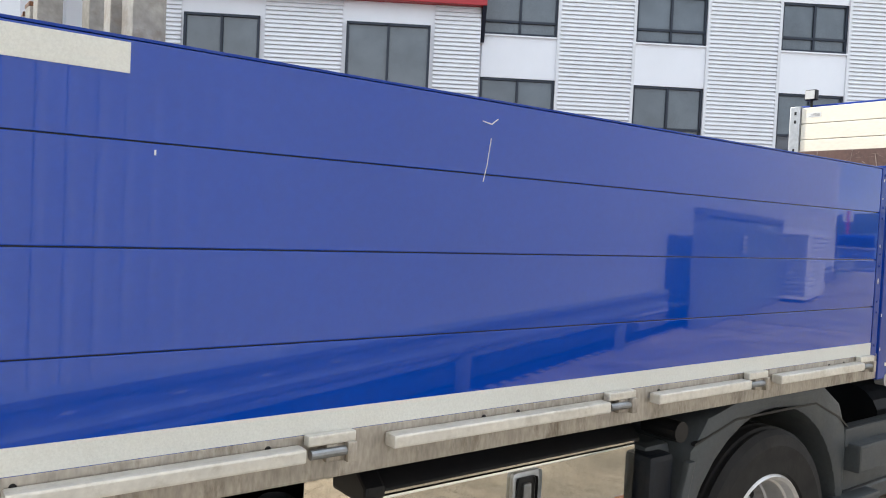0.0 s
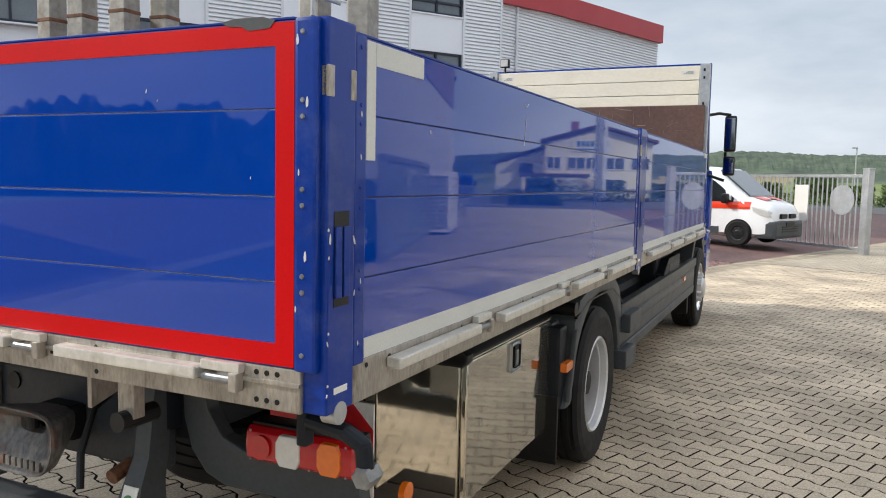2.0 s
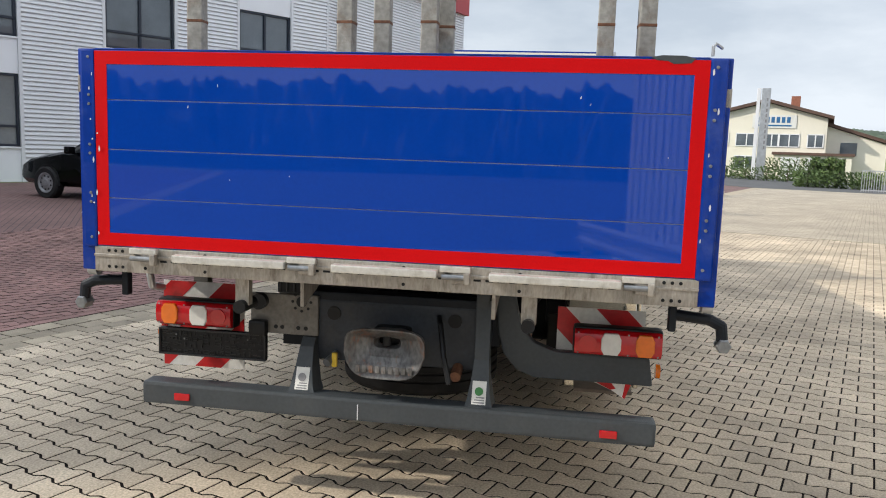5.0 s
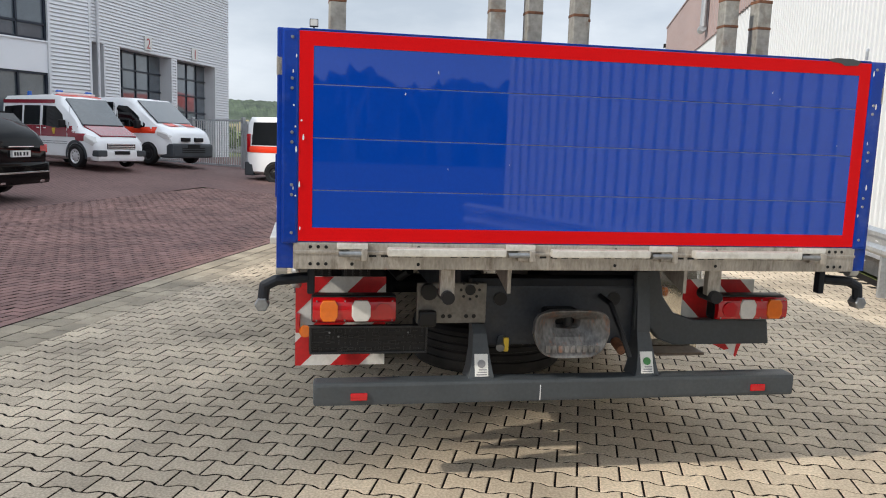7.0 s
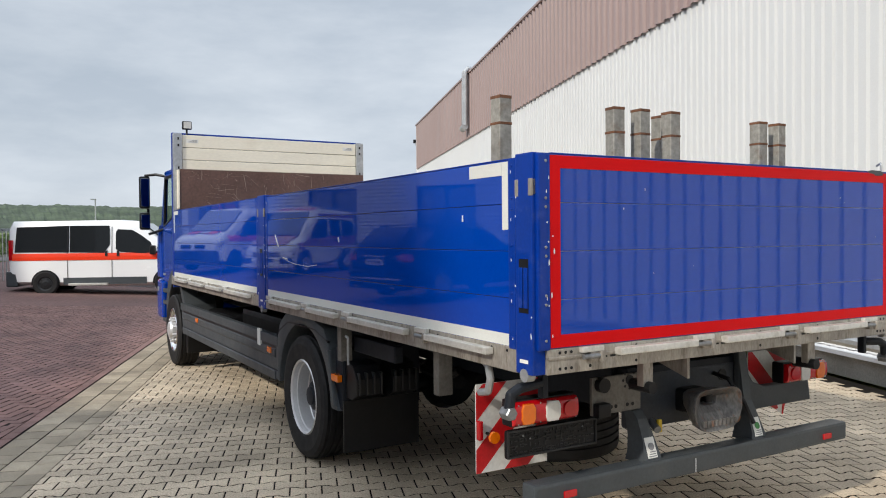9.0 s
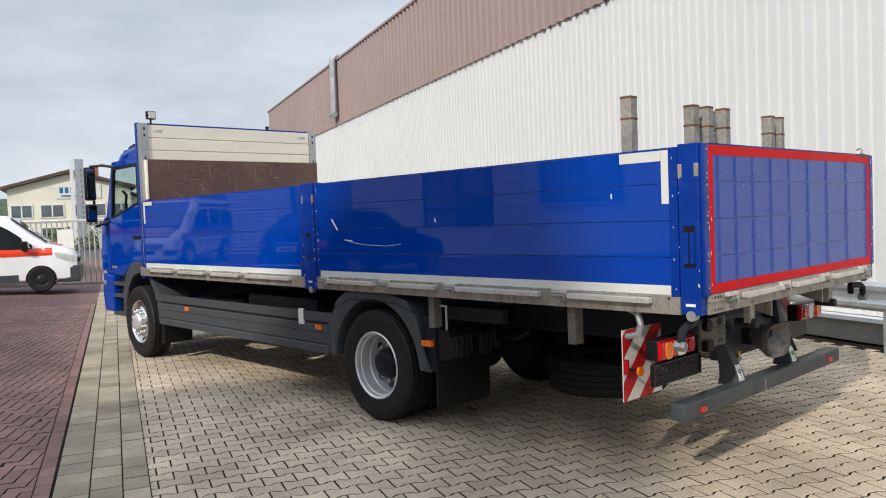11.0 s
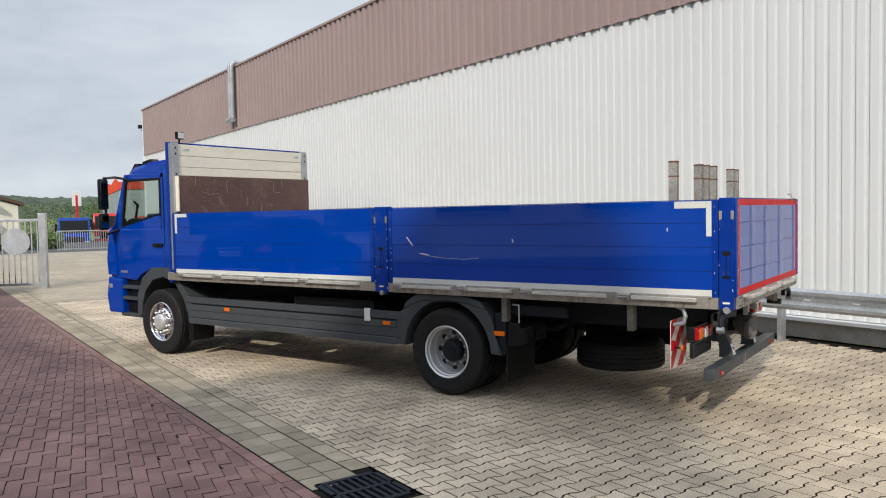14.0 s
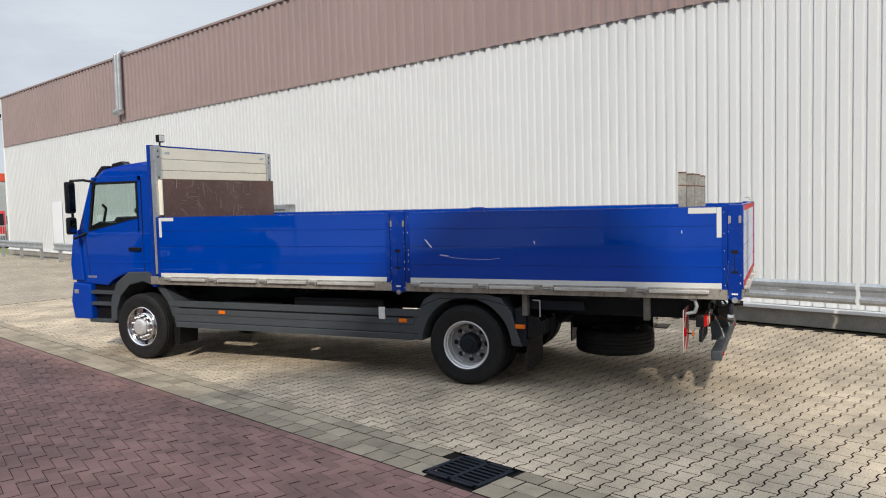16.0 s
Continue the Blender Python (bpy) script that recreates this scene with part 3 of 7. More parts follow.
part("bed_floor", box(B(), 0.06, 7.2, -1.2, 1.2, 1.10, 1.165), WOOD, truck, "worn brown plywood loading floor")
for x in (2.86, 7.63):
    part("axle", rod(B(), (x, -0.95, 0.45), (x, 0.95, 0.45), 0.075, 14), DARKSTEEL, truck)
part("differential", lathe(B(), [(0.05, -0.2), (0.2, -0.12), (0.24, 0.0), (0.2, 0.12), (0.05, 0.2)], (2.86, 0, 0.46), "x", 20), DARKSTEEL, truck)
part("fuel_tank", box(B(), 4.0, 5.3, 0.45, 0.98, 0.50, 0.90, 0.06), BLACK, truck)
part("battery_box", box(B(), 5.5, 6.4, 0.45, 1.05, 0.50, 0.80, 0.03), BLACK, truck)
part("air_tank", rod(B(), (4.2, -0.85, 0.72), (5.3, -0.85, 0.72), 0.16, 20), DARKSTEEL, truck)
part("gearbox", box(B(), 6.2, 7.4, -0.3, 0.3, 0.45, 0.95, 0.06), BLACK, truck)
part("drive_shaft", rod(B(), (3.0, 0, 0.5), (6.3, 0, 0.62), 0.05, 12), DARKSTEEL, truck)


# wheels
def tyre_bm(r, w, rim_r, seg=56):
    q = B()
    h = w / 2
    prof = [(rim_r, -h * 0.82), (rim_r + 0.02, -h * 0.95), (r * 0.86, -h * 1.0), (r * 0.95, -h * 0.93), (r - 0.005, -h * 0.78)]
    for k in (-0.5, -0.17, 0.17, 0.5):
        prof += [(r, h * (k - 0.12)), (r, h * (k + 0.08)), (r - 0.012, h * (k + 0.10)), (r - 0.012, h * (k + 0.18))]
    prof += [(r - 0.005, h * 0.78), (r * 0.95, h * 0.93), (r * 0.86, h * 1.0), (rim_r + 0.02, h * 0.95), (rim_r, h * 0.82)]
    lathe(q, prof, seg=seg, close=True)
    return q


def wheel(parent, x, y, z, side, front, m_extra=None, dark=False):
    """side: 1 faces +y. The front rim bulges outwards, the rear one is a deep dish."""
    w = new("wheel")
    w.parent = parent
    w.matrix_local = pose(x, y, z) @ (pose(0, 0, 0, 0, 0, 0) if side > 0 else pose(0, 0, 0, 0, 0, 180))
    if m_extra:
        w.matrix_local = m_extra
    part("tyre", tyre_bm(0.445, 0.27, 0.262), RUBBER, w)
    q = B()
    if front:
        lathe(q, [(0.268, -0.10), (0.272, 0.118), (0.262, 0.125), (0.250, 0.112), (0.235, 0.06), (0.205, 0.055), (0.19, 0.10), (0.175, 0.115), (0.12, 0.12), (0.115, 0.02)], seg=40)
        part("rim", q, CHROME, w, "bright silver steel rim with round holes")
        q = B()
        lathe(q, [(0.11, 0.02), (0.11, 0.15), (0.095, 0.175), (0.06, 0.185), (0.0, 0.187)][:-1], seg=28)
        part("hub", q, RIM, w)
        hz = 0.125
    else:
        lathe(q, [(0.268, -0.12), (0.274, 0.118), (0.264, 0.128), (0.252, 0.118), (0.247, 0.085), (0.238, 0.08), (0.236, 0.0), (0.222, -0.02), (0.20, -0.035), (0.12, -0.045), (0.115, -0.06)], seg=40)
        # dark wheels take the dark chassis colour on rim and disc
        rim = part("rim", q, DARKSTEEL if dark else RIM, w, "dark steel rim" if dark else "silver deep-dished steel rim")
        q = B()
        lathe(q, [(0.228, -0.006), (0.20, -0.030), (0.118, -0.040), (0.118, -0.043), (0.20, -0.034), (0.228, -0.011)], seg=40, close=True)
        part("disc", q, DARKSTEEL if dark else DISC, rim, "" if dark else "dirty grey wheel disc")
        q = B()
        lathe(q, [(0.118, -0.06), (0.118, 0.02), (0.10, 0.05), (0.07, 0.06), (0.065, 0.075), (0.03, 0.08)], seg=28)
        part("hub", q, DARKSTEEL, w, "dark hub")
        hz = -0.036
    hole = mesh_of(lathe(B(), [(0.028, -0.02), (0.028, 0.004)], (0, 0, 0), "y", 14), BLACK)
    nut = mesh_of(lathe(B(), [(0.017, -0.01), (0.017, 0.028), (0.011, 0.033)], (0, 0, 0), "y", 6), RIM if front else GALV)
    for i in range(8):
        a = 2 * math.pi * i / 8
        rr = 0.214 if front else 0.185
        hm = (rr * math.cos(a), (0.058 if front else -0.031), rr * math.sin(a))
        piece("vent_hole", hole, w, pose(*hm))
    for i in range(10):
        a = 2 * math.pi * (i + 0.5) / 10
        rr = 0.145
        piece("wheel_nut", nut, w, pose(rr * math.cos(a), hz, rr * math.sin(a)))
    return w


for s in (1, -1):
    wheel(truck, 7.63, s * 1.075, 0.445, s, True)
    wheel(truck, 2.86, s * 1.085, 0.445, s, False)
    wheel(truck, 2.86, s * 0.765, 0.445, s, False, dark=True)
    for x, y0, y1 in ((2.86, 0.52, 0.72), (7.63, 0.78, 1.0)):
        part("brake_drum", rod(B(), (x, s * y0, 0.445), (x, s * y1, 0.445), 0.25, 28), DARKSTEEL, truck)
wheel(truck, 1.45, 0.08, 0.40, 1, False, pose(1.45, 0.08, 0.40, 90, 0, 0), dark=True)


# drop sides
def planks(parent, x0, x1, y, s, material=None):
    """Four hollow aluminium planks stacked with a groove between, along x, with the outer face at y."""
    for z0, z1 in zip(SEAMS, SEAMS[1:]):
        q = box(B(), x0, x1, min(y, y - s * 0.028), max(y, y - s * 0.028), z0 + 0.0012, z1 - 0.0012, 0.0022)
        part("plank", q, material or BLUE, parent)
    part("plank_core", box(B(), x0 + 0.004, x1 - 0.004, min(y - s * 0.005, y - s * 0.024), max(y - s * 0.005, y - s * 0.024), BZ0 + 0.003, BZ1 - 0.003), BLACK, parent)


RIVET = mesh_of(rod(B(), (0, 0, 0), (0, 0, 0.004), 0.008, 12, 0.006), STEEL)
PAINTED_RIVET = mesh_of(rod(B(), (0, 0, 0), (0, 0, 0.004), 0.008, 12, 0.006), BLUE_WORN)
HOLE = mesh_of(rod(B(), (0, 0, -0.003), (0, 0, 0.0014), 0.0068, 12), BLACK)


def studs(name, mesh, pts, normal, parent, size=1.0):
    turn = Vector(normal).to_track_quat("Z", "Y").to_matrix().to_4x4()
    for p in pts:
        piece(name, mesh, parent, Matrix.Translation(p) @ turn @ Matrix.Scale(size, 4))


def side_board(s, x0, x1, rear):
    b = new("side_board")
    b.parent = truck
    top = BZ1
    tagged(b, "blue glossy aluminium drop side with white reflective stripe")
    y = s * 1.26
    planks(b, x0 + 0.05, x1 - 0.05, y, s)
    for xa, xb in ((x0, x0 + 0.05), (x1 - 0.05, x1)):
        part("edge_strip", box(B(), xa, xb, min(y + s * 0.003, y - s * 0.03), max(y + s * 0.003, y - s * 0.03), BZ0 - 0.005, top + 0.002, 0.005), BLUE_WORN, b)
        xm = (xa + xb) / 2
        studs("rivet", PAINTED_RIVET, [(xm, y + s * 0.003, z) for z in (1.18, 1.32, 1.365, 1.515, 1.565, 1.715, 1.76, 1.895)], (0, s, 0), b, 0.8)
    part("white_stripe", box(B(), x0 + 0.052, x1 - 0.052, min(y, y + s * 0.0018), max(y, y + s * 0.0018), BZ0 + 0.006, BZ0 + 0.056), WHITE_TAPE, b, "white reflective tape along the lower edge")
    part("top_edge", box(B(), x0, x1, min(y - s * 0.03, y + s * 0.001), max(y - s * 0.03, y + s * 0.001), top, top + 0.006, 0.002), BLUE_WORN, b)
    def tape(xa, xb, za, zb):
        part("corner_tape", box(B(), xa, xb, min(y, y + s * 0.0018), max(y, y + s * 0.0018), za, zb), WHITE_TAPE, b, "white reflective corner tape")
    if rear:
        tape(x0 + 0.052, x0 + 0.095, 1.63, top - 0.006)
        tape(x0 + 0.097, x0 + 0.355, top - 0.062, top - 0.006)
    else:
        tape(x1 - 0.095, x1 - 0.052, 1.66, top - 0.006)
        tape(x1 - 0.30, x1 - 0.097, top - 0.05, top - 0.006)
    return b


boards = {}
for s in (1, -1):
    boards[s, 0] = side_board(s, 0.135, 3.545, True)
    boards[s, 1] = side_board(s, 3.745, 7.225, False)

# posts
for s in (1, -1):
    for x0, x1, z0 in ((0.012, 0.128, 1.01), (3.556, 3.734, 1.00)):
        p = part("post", box(B(), x0, x1, min(s * 1.17, s * 1.268), max(s * 1.17, s * 1.268), z0 + 0.03, 1.94, 0.006), BLUE_WORN, truck, "scuffed blue steel stanchion post")
        xm = (x0 + x1) / 2
        y = s * 1.268
        part("latch_slot", box(B(), xm - 0.032, xm + 0.032, min(y - s * 0.02, y + s * 0.001), max(y - s * 0.02, y + s * 0.001), 1.29, 1.51), BLACK, p)
        for dx in (-0.017, 0.017):
            part("latch_lever", box(B(), xm + dx - 0.013, xm + dx + 0.013, min(y, y + s * 0.006), max(y, y + s * 0.006), 1.31, 1.475, 0.003), BLUE_WORN, p)
        for dx in (-1, 1):
            xa = xm + dx * (x1 - x0) / 2
            part("catch", box(B(), min(xa, xa - dx * 0.024), max(xa, xa - dx * 0.024), min(y - s * 0.02, y + s * 0.002), max(y - s * 0.02, y + s * 0.002), 1.765, 1.835, 0.003), ALU, p, "bare metal catch plate")
        part("label_plate", box(B(), xm - 0.028, xm + 0.028, min(y, y + s * 0.0015), max(y, y + s * 0.0015), 1.085, 1.10), STICKER, p)
        part("foot", lathe(B(), [(0.028, -0.02), (0.028, 0.02)], (xm, s * 1.25, z0 + 0.025), "y", 16), GALV, p)
part("tarp_hook", tube(B(), [(0.05, -1.2, 1.95), (0.05, -1.2, 1.985), (0.06, -1.21, 1.995), (0.10, -1.24, 1.985)], 0.006), GALV, truck)

# tailgate
TZ0, TZ1 = 1.144, 1.934
TSEAMS = [TZ0] + SEAMS[1:-1] + [TZ1]
tail = new("tailgate")
tail.parent = truck
tagged(tail, "blue tailgate framed with red reflective tape")
for z0, z1 in zip(TSEAMS, TSEAMS[1:]):
    part("plank", box(B(), 0.0, 0.028, -1.19, 1.19, z0 + 0.0012, z1 - 0.0012, 0.0022), BLUE, tail)
part("plank_core", box(B(), 0.006, 0.024, -1.185, 1.185, TZ0 + 0.003, TZ1 - 0.003), SCRATCH, tail)
for s in (1, -1):
    part("edge_strip", box(B(), -0.006, 0.03, min(s * 1.188, s * 1.25), max(s * 1.188, s * 1.25), TZ0 - 0.005, TZ1 + 0.004, 0.01), BLUE_WORN, tail)
    studs("rivet", RIVET, [(-0.006, s * 1.212, z) for z in (1.18, 1.325, 1.362, 1.522, 1.558, 1.72, 1.756, 1.905)], (-1, 0, 0), tail, 0.8)
    part("red_tape", box(B(), -0.0018, 0.001, min(s * 1.135, s * 1.187), max(s * 1.135, s * 1.187), TZ0 + 0.004, TZ1 - 0.004), RED_TAPE, tail, "red reflective tape")
for z0, z1 in ((TZ0 + 0.004, TZ0 + 0.056), (TZ1 - 0.056, TZ1 - 0.004)):
    part("red_tape", box(B(), -0.0018, 0.001, -1.135, 1.135, z0, z1), RED_TAPE, tail, "red reflective tape")
part("worn_patch", prism(B(), [(-0.98, 1.938), (-1.0, 1.928), (-1.04, 1.925), (-1.06, 1.915), (-1.12, 1.918), (-1.135, 1.935), (-1.10, 1.944), (-1.02, 1.945)], -0.0030, 0.0, "x"), PLASTIC, tail, "bare dark patch where the tape is worn off")
part("top_edge", box(B(), -0.001, 0.03, -1.185, 1.185, TZ1, TZ1 + 0.006, 0.002), BLUE_WORN, tail)

# outer frame with drop-side hinges and grab bars
part("rear_frame", box(B(), 0.0, 0.07, -1.205, 1.205, 1.038, 1.144, 0.006), ALU, truck, "dirty aluminium rear frame profile")
part("rear_frame_lip", box(B(), -0.006, 0.02, -1.205, 1.205, 1.10, 1.112, 0.003), ALU, truck)
studs("frame_hole", HOLE, [(0.0, y, z) for y in (1.14, 1.11, 1.08, -1.14, -1.11, -1.08, 0.98, 0.72, -0.1, -0.55) for z in (1.06, 1.126)], (-1, 0, 0), truck)
slot = mesh_of(box(B(), -0.0014, 0.002, 0, 0.028, -0.004, 0.004), BLACK)
for i in range(44):
    if i % 7 > 1:
        piece("frame_slot", slot, truck, pose(0, -1.0 + i * 0.046, 1.092))
for s in (1, -1):
    part("side_frame", box(B(), 0.135, 7.36, min(s * 1.20, s * 1.261), max(s * 1.20, s * 1.261), 1.035, 1.143, 0.006), ALU, truck, "dirty aluminium side frame profile")
    studs("frame_hole", HOLE, [(0.2 + i * 0.118, s * 1.261, 1.122) for i in range(60) if i % 5 in (0, 1)], (0, s, 0), truck)


def clamp(m):
    c = new("hinge_clamp")
    c.parent = truck
    c.matrix_local = m
    part("clamp_plate", box(B(), -0.059, 0.059, -0.020, 0.004, 0.022, 0.046, 0.004), ALU_BRIGHT, c)
    part("clamp_lug", box(B(), 0.034, 0.058, -0.030, 0.0, -0.022, 0.024, 0.005), ALU, c)
    part("clamp_body", box(B(), -0.012, 0.036, -0.016, 0.004, -0.020, 0.022, 0.006), ALU, c)
    part("clamp_pin", rod(B(), (-0.052, -0.016, 0.004), (0.040, -0.016, 0.004), 0.011, 12), STEEL, c)


def bar(m, length):
    b = box(B(), -length / 2, length / 2, -0.042, 0.0, -0.016, 0.016, 0.006)
    o = part("grab_bar", b, ALU_BRIGHT, truck, "light aluminium grab bar")
    o.matrix_local = m


REAR = pose(0, 0, 0, 0, 0, -90)
for y in (0.98, 0.309, -0.304, -0.987):
    clamp(pose(-0.004, y, 1.098) @ REAR)
for y0, y1 in ((0.845, 0.373), (0.182, -0.236), (-0.435, -0.925)):
    bar(pose(0.0, (y0 + y1) / 2, 1.112) @ REAR, y0 - y1)
for s, turn in ((-1, 0), (1, 180)):
    tm = pose(0, 0, 0, 0, 0, turn)
    for x in (0.93, 1.89, 2.61, 3.42, 4.79, 5.52, 6.30, 7.05):
        clamp(pose(x, s * 1.267, 1.098) @ tm)
    for x0, x1 in ((0.30, 0.86), (1.08, 1.82), (2.04, 2.54), (2.73, 3.36), (3.95, 4.72), (4.88, 5.44), (5.62, 6.22), (6.42, 6.98)):
        bar(pose((x0 + x1) / 2, s * 1.263, 1.108) @ tm, x1 - x0)

# headboard
head = new("headboard")
head.parent = truck
part("backing_sheet", box(B(), 7.285, 7.345, -1.25, 1.25, 1.0, 2.88, 0.01), BLUE_WORN, head, "blue headboard frame")
for s in (1, -1):
    part("upright", box(B(), 7.20, 7.284, min(s * 1.145, s * 1.245), max(s * 1.145, s * 1.245), 1.17, 2.865, 0.006), GALV, head, "grey steel upright")
    q = B()
    for z in (2.8, 2.72, 2.45, 2.1, 1.98):
        box(q, 7.1985, 7.205, min(s * 1.18, s * 1.2), max(s * 1.18, s * 1.2), z - 0.015, z + 0.015)
    part("upright_slots", q, BLACK, head)
for z0, z1 in ((2.40, 2.545), (2.55, 2.695), (2.70, 2.85)):
    part("board", box(B(), 7.22, 7.26, -1.14, 1.14, z0, z1, 0.006), CREAM, head, "cream painted board")
ply = part("plywood_panel", box(B(), 7.15, 7.195, -1.215, 1.185, 1.17, 2.43, 0.003), PLY, head, "scratched brown plywood panel")
q = B()
random.seed(11)
for i in range(40):
    y, z = random.uniform(-1.05, 1.05), random.uniform(1.96, 2.40)
    a, ln = random.gauss(0, 0.9), random.uniform(0.04, 0.22)
    d = Vector((0, math.cos(a), math.sin(a) * 0.6)) * ln / 2
    rod(q, Vector((7.1495, y, z)) - d, Vector((7.1495, y, z)) + d, random.uniform(0.0003, 0.0008), 4)
random.seed(31)
for k in range(80):
    y, z = random.gauss(0.1, 0.62), random.uniform(1.75, 2.40)
    if abs(y) > 1.1:
        continue
    a, ln = random.choice((0.0, 0.1, 1.5, 1.6, 0.7)) + random.uniform(-0.2, 0.2), random.uniform(0.03, 0.20)
    w = random.choice((0.0006, 0.0008, 0.001, 0.0022))
    dy, dz = math.cos(a) * ln / 2, math.sin(a) * ln / 2
    bow = random.uniform(-0.006, 0.006)
    pts = [(y - dy, z - dz), (y - dz * bow, z + bow), (y + dy, z + dz)]
    for (ya, za), (yb, zb) in zip(pts, pts[1:]):
        m = math.hypot(yb - ya, zb - za) or 1
        ny, nz = -(zb - za) / m * w, (yb - ya) / m * w
        lim = lambda v: min(2.425, v)
        prism(q, [(ya + ny, lim(za + nz)), (yb + ny, lim(zb + nz)), (yb - ny, lim(zb - nz)), (ya - ny, lim(za - nz))], 7.1475, 7.151, "x")
part("scratch", q, SCUFF, ply)
part("strap", box(B(), 7.14, 7.20, 1.19, 1.215, 1.95, 2.42, 0.008), CREAM, head)
wl = part("work_lamp", box(B(), 7.23, 7.29, 1.02, 1.13, 2.92, 3.02, 0.012, pose(0, 0, 0)), BLACK, truck, "small black work lamp")
part("lamp_glass", box(B(), 7.222, 7.232, 1.03, 1.12, 2.93, 3.01, 0.003), CLEAR_LENS, wl)
part("lamp_bracket", rod(B(), (7.27, 1.075, 2.86), (7.27, 1.075, 2.94), 0.012), BLACK, wl)

# side skirts, arches and flaps
for s in (1, -1):
    sk = part("side_skirt", prism(B(), [(3.42, 0.475), (3.42, 0.82), (7.08, 0.82), (7.02, 0.475)], min(s * 1.15, s * 1.205), max(s * 1.15, s * 1.205), "y", 0.012), PLASTIC, truck, "grey plastic side skirt")
    part("skirt_lip", box(B(), 3.42, 7.075, min(s * 1.2, s * 1.217), max(s * 1.2, s * 1.217), 0.742, 0.822, 0.007), PLASTIC, sk)
    # raised black strip that paints the shade of a thin groove
    part("skirt_groove", box(B(), 3.5, 6.95, min(s * 1.2, s * 1.2062), max(s * 1.2, s * 1.2062), 0.722, 0.740, 0.001), BLACK, sk)
    part("skirt_ridge", prism(B(), [(s * 1.204, 0.715), (s * 1.213, 0.71), (s * 1.213, 0.652), (s * 1.204, 0.640)], 3.5, 6.98, "x", 0.002), PLASTIC, sk)
    part("skirt_foot", prism(B(), [(s * 1.204, 0.545), (s * 1.214, 0.535), (s * 1.210, 0.468), (s * 1.18, 0.468)], 3.5, 7.0, "x", 0.003), PLASTIC, sk)
    part("skirt_line", box(B(), 3.45, 7.0, min(s * 1.2, s * 1.209), max(s * 1.2, s * 1.209), 0.545, 0.553, 0.002), DARKSTEEL, sk)
    for x in (6.23, 3.63):
        part("side_marker", box(B(), x - 0.05, x + 0.05, min(s * 1.205, s * 1.222), max(s * 1.205, s * 1.222), 0.67, 0.715, 0.005), ORANGE, sk, "orange side marker lamp")
    # rear arch: a deep moulded fender with a flat crown and a round wheel opening
    outer = [(3.445, 0.47), (3.445, 0.80), (3.37, 0.94), (3.22, 1.03), (2.64, 1.03), (2.44, 0.985), (2.35, 0.88), (2.27, 0.60), (2.20, 0.46)]
    inner = [(2.86 - 0.53 * math.cos(radians(k)), 0.445 + 0.525 * math.sin(radians(k))) for k in range(2, 180, 11)]
    ar = part("wheel_arch", prism(B(), outer + inner, min(s * 1.215, s * 0.66), max(s * 1.215, s * 0.66), "y", 0.028), PLASTIC, truck, "grey plastic rear wheel arch", angle=35)
    # black line on the fender's face in place of a crease's shade
    part("arch_crease", prism(B(), [(3.44, 0.835), (3.36, 0.885), (3.16, 0.965), (2.60, 0.965), (2.36, 0.905), (2.362, 0.897), (2.60, 0.957), (3.16, 0.957), (3.36, 0.877), (3.44, 0.827)], min(s * 1.2, s * 1.2168), max(s * 1.2, s * 1.2168), "y"), BLACK, ar)
    part("arch_rib", prism(B(), [(2.25, 0.50), (2.30, 0.62), (2.36, 0.85), (2.32, 0.85), (2.26, 0.62), (2.215, 0.50)], min(s * 1.2, s * 1.228), max(s * 1.2, s * 1.228), "y", 0.008), PLASTIC, ar)
    part("arch_back", box(B(), 2.165, 2.29, min(s * 0.62, s * 1.19), max(s * 0.62, s * 1.19), 0.47, 0.88, 0.02), DARKSTEEL, ar)
    part("hose", tube(B(), [(2.16, s * 0.60, 0.70), (1.95, s * 0.55, 0.66), (1.85, s * 0.50, 0.72)], 0.03), BLACK, ar)
    part("mud_flap", box(B(), 2.148, 2.166, min(s * 0.64, s * 1.19), max(s * 0.64, s * 1.19), 0.20, 0.54, 0.004), BLACK, ar, "black rubber mud flap")
    part("side_marker", box(B(), 2.17, 2.28, min(s * 1.19, s * 1.225), max(s * 1.19, s * 1.225), 0.66, 0.705, 0.005), ORANGE, ar, "orange side marker lamp")
    # cab rear fender and front flap
    part("front_flap", prism(B(), [(7.02, 0.22), (6.98, 0.62), (7.12, 0.62), (7.10, 0.22)], min(s * 0.8, s * 1.15), max(s * 0.8, s * 1.15), "y", 0.008), BLACK, truck)
part("white_tag", box(B(), 3.86, 3.94, 1.205, 1.2215, 0.70, 0.84, 0.003), STICKER, truck)
part("skirt_step", box(B(), 3.45, 3.80, -1.27, -1.18, 0.64, 0.76, 0.012), PLASTIC, truck)
part("skirt_step_low", box(B(), 3.36, 3.66, -1.27, -1.18, 0.42, 0.54, 0.012), PLASTIC, truck)
part("silencer", box(B(), 5.2, 6.1, -1.12, -0.6, 0.74, 0.97, 0.03), DARKSTEEL, truck)
sh = part("silencer_shield", prism(B(), [(5.20, 0.78), (5.20, 0.84), (5.42, 0.95), (6.05, 0.95), (6.05, 0.78)], -1.19, -1.12, "y", 0.008), DARKSTEEL, truck, "dark perforated heat shield")
rib = mesh_of(box(B(), -0.003, 0.003, -0.002, 0.002, -0.05, 0.05), STEEL, 0)
for k in range(14):
    piece("mesh_rib", rib, sh, pose(5.47 + k * 0.04, -1.191, 0.865, 0, 35, 0))
    piece("mesh_rib", rib, sh, pose(5.47 + k * 0.04, -1.191, 0.865, 0, -35, 0))
